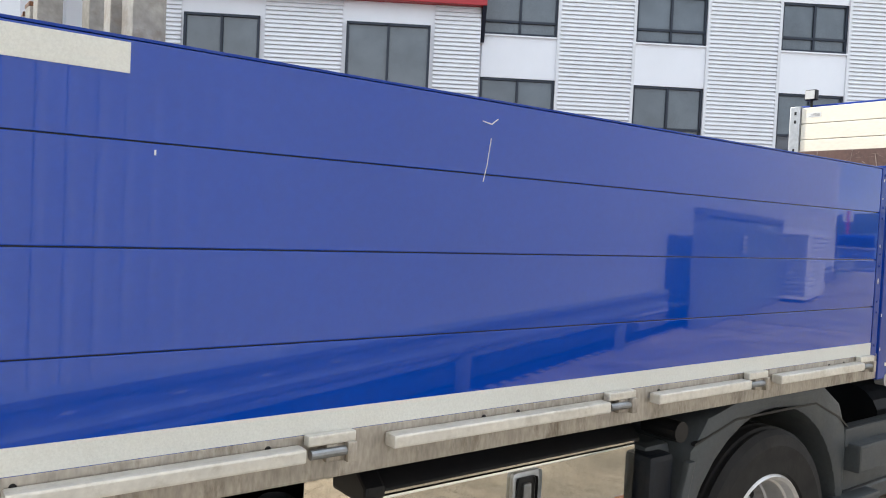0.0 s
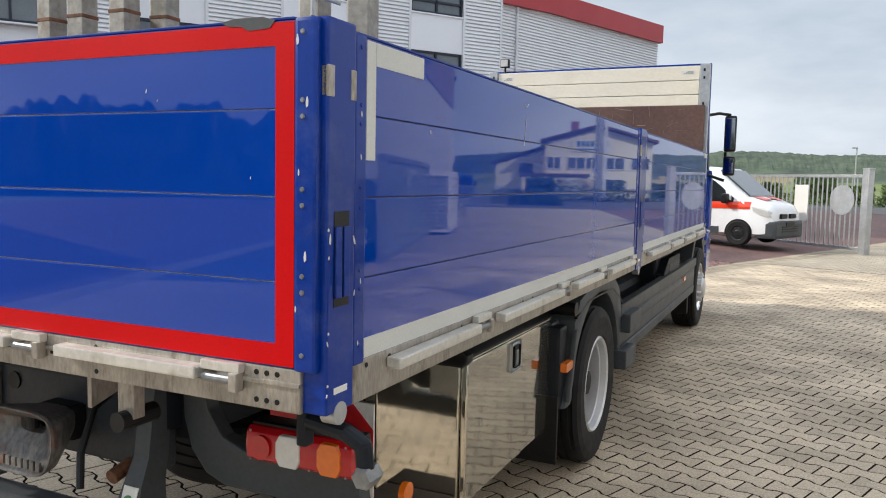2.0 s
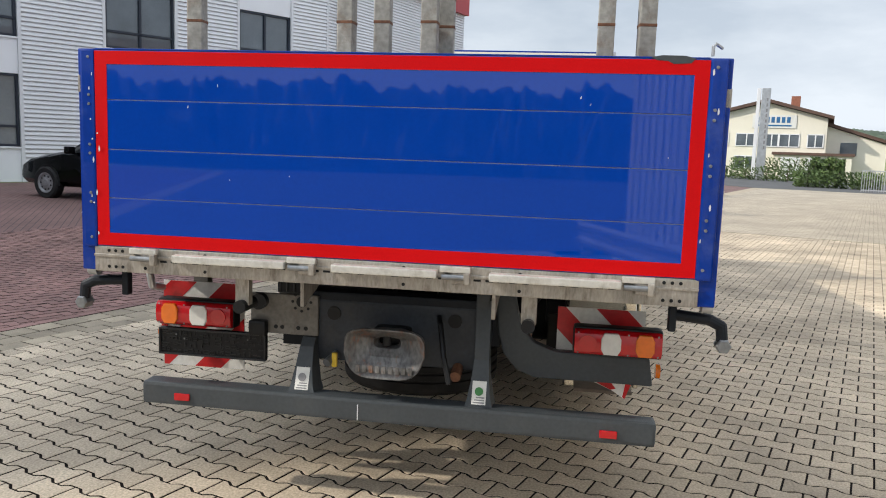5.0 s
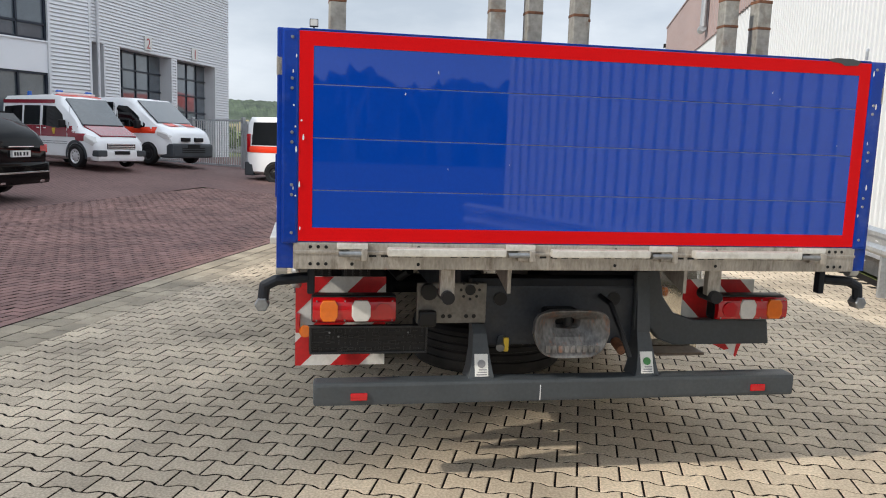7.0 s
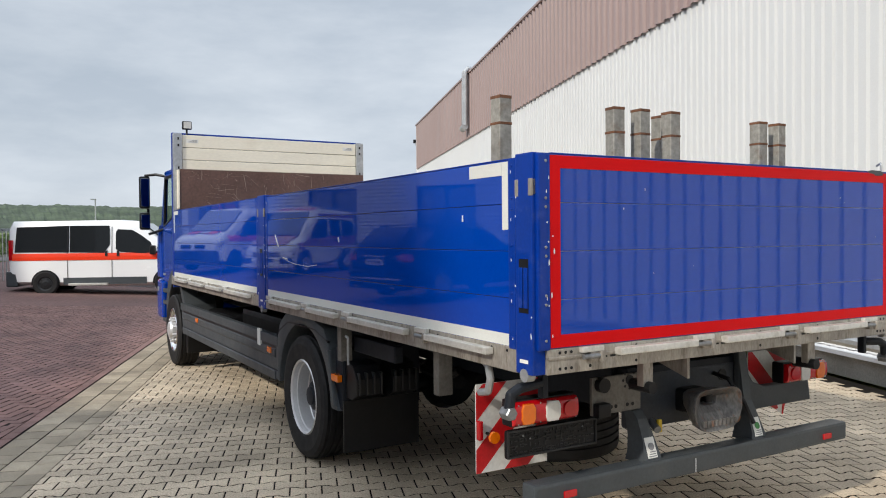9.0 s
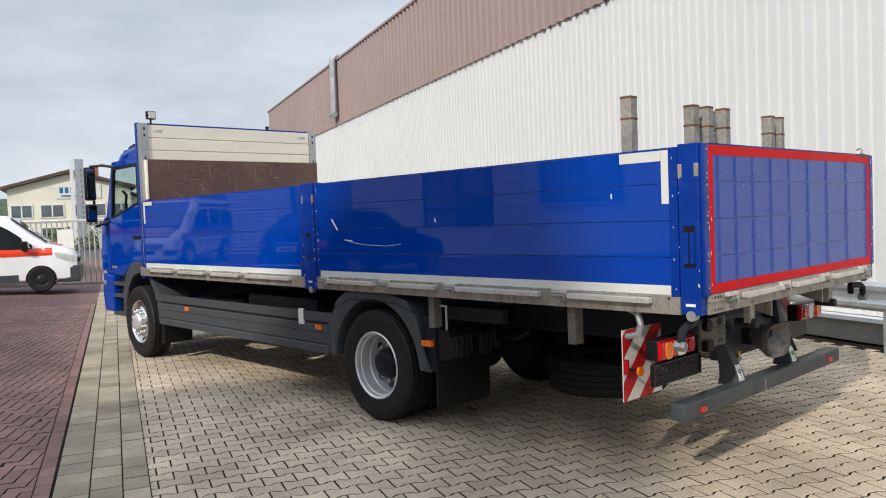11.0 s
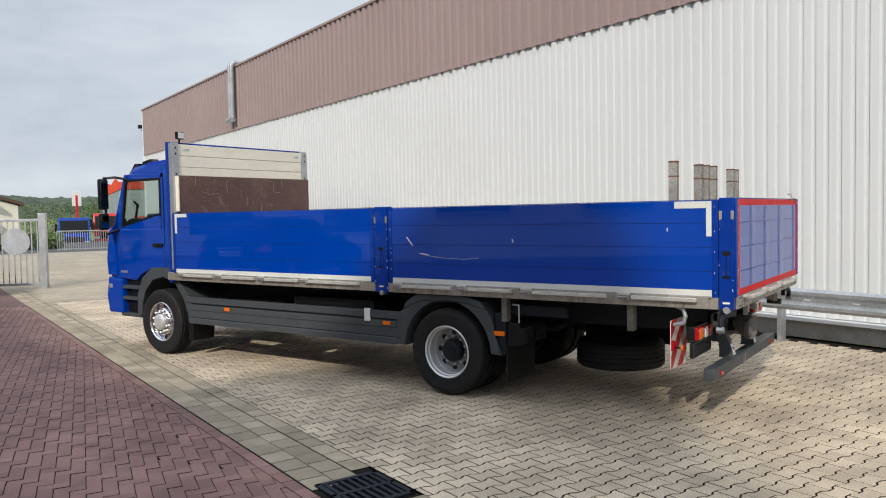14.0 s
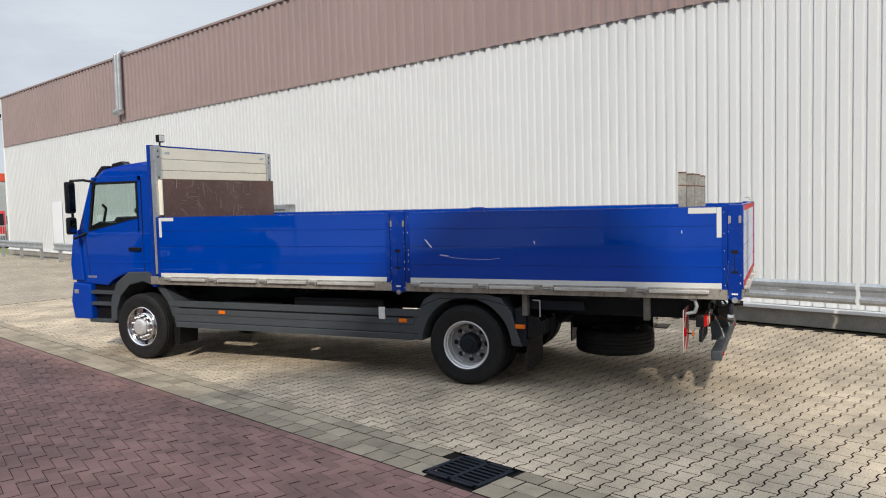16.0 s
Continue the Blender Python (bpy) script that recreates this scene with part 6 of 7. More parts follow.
    return t


van = make_van("white van with a signal red side stripe and dark windows", "white ambulance-style vans")
van.matrix_basis = YARD @ pose(18.75, 7.22, rise2(18.7, 7.3), 0, 0, -90) @ Matrix.Scale(0.95, 4)
copy_thing(van, YARD @ pose(19.0, 13.8, rise2(19.0, 13.8), 0, 0, -104))

CON = [(-2.10, .45, 1.05, 1.86, .80, .87, .78), (-2.04, .38, 1.05, 2.02, .84, .89, .80), (0.1, .22, 1.05, 2.07, .86, .90, .81), (0.48, .22, 1.05, 2.03, .86, .90, .80), (0.62, .22, 1.05, 1.95, .86, .90, .79),
       (1.12, .22, 1.05, 1.50, .86, .90, .76), (1.42, .22, .96, 1.17, .86, .89, .74), (1.80, .22, .89, 1.04, .84, .86, .70), (2.06, .24, .74, .90, .80, .80, .62), (2.17, .36, .58, .73, .72, .72, .54)]
con = thing("emergency_van", "dark red and white emergency van with blue roof beacons", "van")
part("body", loft(CON), VAN_WHITE, con, "white painted body", angle=40)
for s in (1, -1):
    part("roof_band", band(CON, -2.06, 0.42, 1.80, 1.91, s, 12), FIRE_RED, con, "dark red roof band")
    part("belt_band", band(CON, -2.06, 1.36, 0.86, 1.17, s, 16), FIRE_RED, con, "dark red band below the windows")
    part("wing_panel", band(CON, 1.36, 1.72, 0.76, 0.97, s, 8), FIRE_RED, con)
    for poly in ([(-1.99, 1.20), (-1.94, 1.70), (-1.10, 1.74), (-1.10, 1.18)], [(-0.99, 1.18), (-0.99, 1.74), (-0.24, 1.74), (-0.24, 1.18)], [(-0.10, 1.18), (-0.10, 1.74), (0.44, 1.72), (1.06, 1.26), (1.06, 1.16), (0.6, 1.10)]):
        part("side_window", skin(CON, poly, s), DARKGLASS, con, "dark side window")
    for z in (0.66, 0.72):
        part("pin_stripe", band(CON, -2.0, 1.0, z, z + 0.012, s, 8, 0.013), PLASTIC, con)
    for x in (-1.05, -0.17, 1.02):
        part("door_seam", band(CON, x - 0.012, x + 0.012, 0.45, 1.70, s, 1, 0.016), VAN_WHITE, con)
    part("side_badge", skin(CON, [(0.40, 0.93), (0.36, 1.04), (0.36, 1.10), (0.50, 1.10), (0.50, 1.04), (0.46, 0.93)], s, 0.018), YELLOW, con)
    for x in (-0.30, 0.02):
        part("door_handle", skin(CON, [(x - 0.06, 1.08), (x - 0.06, 1.11), (x + 0.06, 1.11), (x + 0.06, 1.08)], s, 0.02), VAN_WHITE, con)
    part("wing_mirror", box(B(), 0.86, 0.98, min(s * 0.90, s * 1.08), max(s * 0.90, s * 1.08), 1.12, 1.34, 0.03), BLACK, con, "black wing mirror")
    part("head_lamp", skin(CON, [(1.70, 0.76), (1.72, 0.95), (2.0, 0.88), (2.09, 0.74), (2.0, 0.64)], s, 0.018), CLEAR_LENS, con)
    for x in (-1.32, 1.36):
        # shade of the arch gap, laid on the flank as a black half disc
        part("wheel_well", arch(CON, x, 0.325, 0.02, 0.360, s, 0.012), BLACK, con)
        part("arch_trim", arch(CON, x, 0.325, 0.375, 0.455, s, 0.026), PLASTIC, con, "grey wheel arch trim")
    part("bumper_insert", box(B(), 1.9, 2.222, min(s * 0.50, s * 0.815), max(s * 0.50, s * 0.815), 0.34, 0.52, 0.03), PLASTIC, con)
    q = B()
    lathe(q, [(0.11, 2.08), (0.11, 2.17), (0.08, 2.20)], (0.13, s * 0.48, 0), "z", 18)
    part("beacon", q, BLUE_LAMP, con, "blue beacon")


def sheet_on(pts, lift, material, name, label=""):
    q = B()
    va = [q.verts.new((p[0] + lift * 0.6, p[1], p[2] + lift)) for p in pts]
    vb = [q.verts.new((p[0] - 0.02, p[1], p[2] - 0.03)) for p in pts]
    q.faces.new(va)
    q.faces.new(vb[::-1])
    for i in range(4):
        q.faces.new((va[i], vb[i], vb[(i + 1) % 4], va[(i + 1) % 4]))
    return part(name, q, material, con, label)


sheet_on([(0.66, -0.66, 1.925), (0.66, 0.66, 1.925), (1.42, 0.68, 1.19), (1.42, -0.68, 1.19)], 0.04, WINDSCREEN, "windscreen", "dark windscreen")
sheet_on([(0.20, -0.64, 2.072), (0.20, 0.64, 2.072), (0.50, 0.64, 2.03), (0.50, -0.64, 2.03)], 0.006, STRIPE, "roof_visor", "orange-red roof front")
sheet_on([(1.45, -0.68, 1.17), (1.45, 0.68, 1.17), (2.07, 0.60, 0.905), (2.07, -0.60, 0.905)], 0.026, FIRE_RED, "hood_panel", "dark red hood")
part("front_bumper", box(B(), 1.80, 2.21, -0.80, 0.80, 0.20, 0.54, 0.09), VAN_WHITE, con, "white bumper")
for z in (0.57, 0.62, 0.67):
    part("grille_bar", box(B(), 2.09, 2.20, -0.46, 0.46, z, z + 0.03, 0.01), CHROME, con)
part("grille", box(B(), 2.06, 2.185, -0.48, 0.48, 0.55, 0.71, 0.02), BLACK, con)
part("plate", box(B(), 2.205, 2.225, -0.26, 0.26, 0.40, 0.50, 0.004), BLACK, con)
part("beacon_bar", box(B(), 0.0, 0.26, -0.62, 0.62, 2.07, 2.14, 0.02), VAN_WHITE, con)
q = B()
lathe(q, [(0.07, 2.04), (0.06, 2.18)], (-1.4, -0.4, 0), "z", 14)
part("beacon", q, BLUE_LAMP, con, "blue beacon")
car_wheels(con, (-1.32, 1.36), 0.825, 0.325, 0.2, RIM)
con.matrix_basis = YARD @ pose(16.1, 13.8, rise2(16.1, 13.8), 0, 0, -109) @ Matrix.Scale(0.91, 4)

EST = [(-2.30, .30, .85, 1.0, .78, .80, .68), (-2.24, .24, .88, 1.12, .83, .86, .66), (-2.05, .22, .92, 1.30, .86, .88, .62), (-1.80, .28, .92, 1.43, .87, .89, .60), (-0.6, .26, .90, 1.49, .88, .89, .62), (0.2, .26, .90, 1.46, .88, .89, .60),
       (0.95, .26, .90, 1.0, .88, .88, .62), (1.6, .28, .80, .90, .86, .85, .62), (2.1, .30, .66, .80, .80, .78, .58), (2.28, .36, .55, .66, .68, .66, .5)]
car = thing("estate_car", "black estate car with grey alloy wheels and red tail lamps", "car")
part("body", loft(EST), CAR_BLACK, car, "glossy black body", angle=40)
for s in (1, -1):
    part("side_window", skin(EST, [(-2.02, 0.98), (-1.80, 1.32), (-1.1, 1.38), (-1.1, 0.96)], s), DARKGLASS, car)
    part("side_window", skin(EST, [(-1.02, 0.96), (-1.02, 1.38), (-0.2, 1.38), (-0.2, 0.95)], s), DARKGLASS, car)
    part("side_window", skin(EST, [(-0.12, 0.95), (-0.12, 1.37), (0.15, 1.36), (0.75, 1.0), (0.75, 0.95)], s), DARKGLASS, car)
    part("tail_light", box(B(), -2.30, -2.02, min(s * 0.60, s * 0.875), max(s * 0.60, s * 0.875), 0.76, 0.92, 0.03), RED_LENS, car, "red tail lamp")
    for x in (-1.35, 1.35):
        # no opening is cut: a black half disc stands for the shaded gap
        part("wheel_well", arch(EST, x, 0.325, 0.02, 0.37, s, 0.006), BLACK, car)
    part("roof_rail", tube(B(), [(-1.7, s * 0.60, 1.46), (-0.6, s * 0.63, 1.53), (0.1, s * 0.61, 1.50)], 0.016), BLACK, car)
    part("exhaust", box(B(), -2.36, -2.2, min(s * 0.5, s * 0.64), max(s * 0.5, s * 0.64), 0.25, 0.31, 0.015), CHROME, car)
    part("wing_mirror", box(B(), 0.55, 0.70, min(s * 0.88, s * 1.04), max(s * 0.88, s * 1.04), 0.93, 1.07, 0.03), CAR_BLACK, car)
q = B()
pts = [(-2.235, -0.62, 0.98), (-2.235, 0.62, 0.98), (-1.86, 0.56, 1.42), (-1.86, -0.56, 1.42)]
va = [q.verts.new((p[0] - 0.02, p[1], p[2] + 0.02)) for p in pts]
vb = [q.verts.new((p[0] + 0.03, p[1], p[2] - 0.02)) for p in pts]
q.faces.new(va)
q.faces.new(vb[::-1])
for i in range(4):
    q.faces.new((va[i], vb[i], vb[(i + 1) % 4], va[(i + 1) % 4]))
part("rear_window", q, DARKGLASS, car)
part("rear_bumper", box(B(), -2.36, -1.95, -0.84, 0.84, 0.22, 0.62, 0.07), CAR_BLACK, car)
part("bumper_trim", box(B(), -2.375, -2.3, -0.8, 0.8, 0.42, 0.45, 0.006), CHROME, car)
part("trim_bar", box(B(), -2.345, -2.28, -0.36, 0.36, 0.865, 0.885, 0.006), CHROME, car)
pt = part("plate", box(B(), -2.345, -2.30, -0.26, 0.26, 0.70, 0.81, 0.004), STICKER, car, "white number plate with blank bars")
q = B()
for y in (-0.16, -0.07, 0.04, 0.12, 0.19):
    box(q, -2.348, -2.344, y - 0.025, y + 0.025, 0.725, 0.785)
part("plate_bars", q, BLACK, pt)
car_wheels(car, (-1.35, 1.35), 0.815, 0.325, 0.22, DISC)
car.matrix_basis = YARD @ pose(8.9, 12.35, rise(12.3), 0, 0, 97) @ Matrix.Scale(1.05, 4)

# ---- beyond the gate ----
# house with a gable, seen over the gate
hm = pose(-2 + 80 * math.cos(radians(-17.5)), 5 + 80 * math.sin(radians(-17.5)), 0.0, 0, 0, -17.5)
house = thing("house", "cream rendered house with brown gable roof and sign panel", "house", m=hm)
W2 = 5.2
part("wall", prism(B(), [(-W2, 0), (W2, 0), (W2, 5.6), (0, 7.0), (-W2, 5.6)], 0, 11, "x"), CREAM_WALL, house, "cream rendered wall")
rf = B()
prism(rf, [(-W2 - 0.5, 5.52), (0, 7.05), (W2 + 0.5, 5.52), (W2 + 0.5, 5.80), (0, 7.35), (-W2 - 0.5, 5.80)], -0.5, 11.4, "x")
roof = part("roof", rf, ROOF, house, "brown low-pitched roof")
part("chimney", box(B(), 4.0, 4.8, -2.6, -1.8, 6.2, 7.9, 0.02), CHIMNEY, roof, "red brick chimney")
part("annex_wall", prism(B(), [(-W2 - 5.0, 0), (-W2, 0), (-W2, 5.0), (-W2 - 5.0, 3.4)], 2.5, 10, "x"), CREAM_WALL, house)
part("annex_roof", prism(B(), [(-W2 - 5.5, 3.35), (-W2, 5.05), (-W2, 5.35), (-W2 - 5.5, 3.65)], 2.2, 10.4, "x"), ROOF, house)
part("garage_block", box(B(), -1.5, 3, -W2 - 2.2, -1, 0, 2.2), CREAM_WALL, house)
part("garage_roof", box(B(), -1.7, 3.2, -W2 - 2.4, -0.8, 2.2, 2.45, 0.02), ROOF, house)
part("garage_door", box(B(), -1.54, -1.48, -W2 - 1.5, -W2 + 1.6, 0, 2.0), VAN_WHITE, house)
part("garage_door", box(B(), -1.54, -1.48, -W2 + 2.0, -W2 + 3.6, 0, 2.0), VAN_WHITE, house)
for y0, y1, z0 in ((3.2, 5.0, 2.9), (0.6, 2.6, 2.9), (-3.0, -1.2, 2.9), (-5.0, -3.6, 2.9), (0.6, 2.6, 0.8), (-1.2, 0.0, 2.9)):
    w = part("window", box(B(), -0.02, 0.04, y0, y1, z0, z0 + 1.25), OFFICE_GLASS, house)
    f = B()
    for a in ((y0, y1, z0, z0 + 0.09), (y0, y1, z0 + 1.16, z0 + 1.25), (y0, y0 + 0.09, z0, z0 + 1.25), (y1 - 0.09, y1, z0, z0 + 1.25), ((y0 + y1) / 2 - 0.05, (y0 + y1) / 2 + 0.05, z0, z0 + 1.25)):
        box(f, -0.07, 0.0, a[0], a[1], a[2], a[3])
    part("frame", f, VAN_WHITE, w)
w = part("window", box(B(), 2.46, 2.52, -W2 - 2.6, -W2 - 1.2, 2.3, 3.5), OFFICE_GLASS, house)
sg = part("sign_panel", box(B(), -0.08, -0.02, -2.6, 1.2, 4.65, 5.85, 0.01), STICKER, house, "white sign panel with blue bars")
q = B()
for i in range(7):
    box(q, -0.09, -0.08, 0.62 - i * 0.45, 0.92 - i * 0.45, 5.15, 5.68)
box(q, -0.09, -0.08, -2.2, 0.8, 4.82, 4.96)
part("sign_bars", q, BLUE_PRINT, sg)
pil = thing("sign_pillar", "tall grey sign pillar beside the road", "sign pillar", m=pose(62.7, -15.9, 0, 0, 0, -17))
part("slab", box(B(), -0.15, 0.15, -0.55, 0.1, 0, 7.3, 0.02), GALV, pil)
part("slab", box(B(), -0.12, 0.12, 0.18, 0.45, 0, 7.3, 0.02), GREY_SHEET, pil)
q = B()
for k in range(10):
    box(q, -0.16, -0.15, -0.42, -0.3, 2.5 + k * 0.42, 2.75 + k * 0.42)
part("letter_bars", q, GREYPRINT, pil)

# depot with a stepped orange-red roof band and red trucks behind a fence
dep = thing("depot_building", "grey depot building with a stepped orange-red roof band", "building", m=pose(82.8, -46.1, -1.0, 0, 0, -33))
part("wall", box(B(), 0, 16, -22, 0.14, 0, 6.5), DEPOT_SHEET, dep)
me = mesh_of(box(B(), -0.05, 0.0, -22, 0.14, -0.13, 0.10), DEPOT_SHEET)
for k in range(20):
    piece("slat", me, dep, pose(0, 0, 0.3 + k * 0.30))
part("roof_band", box(B(), -0.12, 16.1, -22.1, 0.14, 6.46, 7.35, 0.02), ORANGE_SHEET, dep, "orange-red roof band")
part("roof_hood", prism(B(), [(0.15, 6.4), (1.0, 5.95), (1.0, 7.0), (0.5, 7.8), (0.15, 7.36)], -0.15, 9, "x", 0.03), ORANGE_SHEET, dep, "orange-red roof hood")
part("roof_hood", prism(B(), [(1.0, 5.95), (2.05, 5.3), (2.05, 6.6), (1.55, 7.23), (1.0, 6.98)], -0.10, 9, "x", 0.03), ORANGE_SHEET, dep, "orange-red roof hood")
part("glass_front", prism(B(), [(0.15, 0.2), (2.0, 0.2), (2.0, 5.32), (0.15, 6.42)], -0.05, 8, "x", 0.01), PANEL_GLASS, dep, "pale glazed front")
for y in (0.6, 1.1, 1.6):
    part("mullion", box(B(), -0.10, -0.05, y - 0.04, y + 0.04, 0.2, 5.45), GALV, dep)
part("roof_unit", box(B(), 2, 4, -3.2, -1.6, 7.35, 7.8, 0.05), GALV, dep)


def far_truck(m, material, label):
    t = thing("parked_truck", label, "truck", "trucks parked behind the fence", m=m)
    part("cab", prism(B(), [(-1.0, 0.6), (-1.0, 2.9), (0.7, 3.0), (0.95, 2.2), (1.1, 1.4), (1.1, 0.5)], -1.22, 1.22, "y", 0.06), material, t)
    part("windscreen", prism(B(), [(0.80, 2.75), (0.83, 2.75), (1.10, 1.70), (1.06, 1.70)], -1.08, 1.08, "y"), DARKGLASS, t)
    part("grille", box(B(), 1.05, 1.14, -0.7, 0.7, 0.75, 1.35, 0.02), BLACK, t)
    for s in (1, -1):
        part("side_window", box(B(), -0.5, 0.6, s * 1.225 - 0.005, s * 1.225 + 0.005, 1.75, 2.55), DARKGLASS, t)
        part("mirror", box(B(), 0.8, 0.95, min(s * 1.3, s * 1.5), max(s * 1.3, s * 1.5), 1.8, 2.5, 0.03), BLACK, t)
        part("head_lamp", box(B(), 1.06, 1.15, min(s * 0.75, s * 1.15), max(s * 0.75, s * 1.15), 0.75, 0.95, 0.02), CLEAR_LENS, t)
    part("load_box", box(B(), -5.5, -1.3, -1.2, 1.2, 1.0, 2.4, 0.02), DARKSTEEL, t)
    part("bumper", box(B(), 0.9, 1.2, -1.22, 1.22, 0.35, 0.72, 0.05), material, t)
    car_wheels(t, (0.0, -4.2), 1.0, 0.48, 0.3, RIM)
    return t


for a, d, z, mt, lb in ((-32.3, 76, -0.55, TRUCK_RED, "red truck parked behind the fence"), (-34.75, 80, -0.85, TRUCK_RED, "red truck parked behind the fence"), (-30.2, 74, -0.9, BLUE, "blue truck parked behind the fence")):
    far_truck(pose(-1.1 + d * math.cos(radians(a)), 8.3 + d * math.sin(radians(a)), z, 0, 0, 180 + a), mt, lb)
g = thing("fence", "grey bar fence before the parked trucks", "fence", fence_group, m=pose(44.7, -17.5, 0.0, 0, 0, -122.75))
for zz in (0.12, 1.22):
    part("rail", box(B(), 0, 9, -0.03, 0.03, zz - 0.03, zz + 0.03), GALV, g)
me = mesh_of(box(B(), -0.015, 0.015, -0.015, 0.015, 0.0, 1.26), GALV)
for i in range(69):
    piece("bar", me, g, pose(i * 0.13, 0, 0))

# hedges and bushes: many small leaves on a loose core


def leaf_mass(name, label, cat, L, D, H, count, size, m, seed, kind="", leaf=LEAF, lumpy=0.25):
    rnd = random.Random(seed)
    t = thing(name, label, cat, kind=kind, m=m)
    verts, faces = [], []
    for i in range(count):
        x = rnd.uniform(-L / 2, L / 2)
        top = H * (1 - lumpy * (0.5 + 0.5 * noise.noise(Vector((x * 0.7, seed, 0)))))
        a = rnd.uniform(0, 2 * math.pi)
        rr = rnd.random() ** 0.35
        y, z = D / 2 * rr * math.cos(a), top / 2 + top / 2 * rr * math.sin(a)
        p = Vector((x, y, max(0.03, z)))
        n = Vector((rnd.gauss(0, 1), rnd.gauss(0, 1), rnd.gauss(0.5, 1))).normalized()
        u = n.orthogonal().normalized() * size * rnd.uniform(0.6, 1.3)
        w = n.cross(u) * rnd.uniform(0.5, 0.9)
        k = len(verts)
        verts += [p - u, p - w * 0.6, p + u, p + w * 0.6]
        faces.append((k, k + 1, k + 2, k + 3))
    me = bpy.data.meshes.new("leaves")
    me.from_pydata([tuple(v) for v in verts], [], faces)
    me.materials.append(leaf)
    o = new("leaves", me)
    o.parent = t
    q = B()
    for i in range(max(2, int(L / 1.5))):
        x = -L / 2 + (i + 0.5) * L / max(2, int(L / 1.5))
        tube(q, [(x, 0, 0), (x + 0.1, 0.05, H * 0.5), (x - 0.1, -0.05, H * 0.8)], 0.03)
    part("stems", q, BARK, t)
    return t


def polar(a, d, z=0.0, rot=0.0):
    return pose(d * math.cos(radians(a)), d * math.sin(radians(a)), z, 0, 0, a + 90 + rot)


leaf_mass("hedge", "clipped green hedge beyond the yard gate", "hedge", 34, 1.4, 1.35, 6000, 0.12, polar(-3, 62), 1)
leaf_mass("hedge", "clipped green hedge beyond the yard gate", "hedge", 5, 1.6, 1.25, 2200, 0.12, polar(-19.7, 52.6), 2)
leaf_mass("hedge", "clipped green hedge beside the house", "hedge", 9, 1.6, 2.2, 2400, 0.14, polar(-16.0, 70), 3)
for i, (a, d, L, H) in enumerate(((1.0, 72, 3.2, 2.2), (-2.2, 76, 3.4, 2.9), (-4.6, 74, 3.0, 2.0), (-7.5, 80, 4, 2.2), (4.2, 80, 4, 2.2), (7.5, 85, 5, 2.6), (-10.5, 80, 4, 2.0), (-18.6, 71, 2.6, 2.3), (-30.5, 120, 12, 6), (-26, 120, 10, 5))):
    leaf_mass("bush", "loose green bush beyond the gate", "bush", L, L * 0.7, H, 2600, 0.17, polar(a, d), 20 + i)
sp2 = thing("road_sign", "small white sign on a red and white pole beyond the gate", "sign", m=polar(-25.3, 75))
part("pole", rod(B(), (0, 0, 0), (0, 0, 4.2), 0.12, 12), TRUCK_RED, sp2, "red pole")
part("panel", box(B(), -0.4, 0.4, -0.06, 0.06, 3.2, 4.6, 0.02), STICKER, sp2, "white sign panel")
part("print", box(B(), -0.22, 0.22, -0.07, -0.06, 3.5, 3.75), GREYPRINT, sp2)
pole = thing("street_lamp", "thin grey street lamp far beyond the gate", "lamp", m=polar(-4.2, 95))
part("mast", rod(B(), (0, 0, 0), (0, 0, 6.0), 0.08), GALV, pole)
part("lamp_head", box(B(), -0.1, 0.5, -0.1, 0.1, 5.95, 6.1, 0.02), GALV, pole)

# wooded hills along the skyline
rnd = random.Random(5)
verts, faces = [], []
NA, NR = 900, 26
for i in range(NA + 1):
    a = radians(-75 + 150 * i / NA)
    for j in range(NR + 1):
        r = 330 + 560 * j / NR
        k = j / NR
        env = max(0, min(1, (k - 0.12) / 0.55))
        env = env * env * (3 - 2 * env)
        h = 29 - 10 * max(0, min(1, (-a - 0.33) / 0.15)) + 5 * noise.noise(Vector((a * 3.1, 0.3, 0))) + 2.5 * noise.noise(Vector((a * 11, 0.7, 0)))
        z = h * env
        if k > 0.35:
            z += 1.7 * noise.noise(Vector((a * 90, r * 0.12, 3))) + 1.3 * noise.noise(Vector((a * 230, r * 0.3, 8)))
        verts.append((r * math.cos(a), r * math.sin(a), z - 0.5))
for i in range(NA):
    for j in range(NR):
        k = i * (NR + 1) + j
        faces.append((k, k + 1, k + NR + 2, k + NR + 1))
me = bpy.data.meshes.new("hills")
me.from_pydata(verts, [], faces)
me.materials.append(FOREST)
me.materials.append(GRASS)
me.materials.append(FIELD)
for p in me.polygons:
    i, j = divmod(p.index, NR)
    n = noise.noise(Vector((i * 0.012, j * 0.2, 4)))
    if j < 7 + 3 * noise.noise(Vector((i * 0.02, 2, 2))):
        p.material_index = 2 if n > 0.12 else 1
hills = new("hills", me)
tagged(hills, "low wooded hills with meadows at their foot", "hills", kind="structure")

# trees that close the yard behind its open end
verts, faces = [], []
NB, NC = 340, 10
for i in range(NB + 1):
    a = radians(92 + 128 * i / NB)
    for j in range(NC + 1):
        k = j / NC
        rr = 46 + 14 * k + 1.5 * noise.noise(Vector((a * 40, k * 6, 1)))
        h = 5.6 + 1.6 * noise.noise(Vector((a * 9, 4, 0))) + 1.2 * noise.noise(Vector((a * 45, k * 3, 2)))
        verts.append((rr * math.cos(a), rr * math.sin(a), max(-0.2, h * min(1, k * 2.5) + (0.7 * noise.noise(Vector((a * 150, k * 9, 5))) if j else -0.3))))
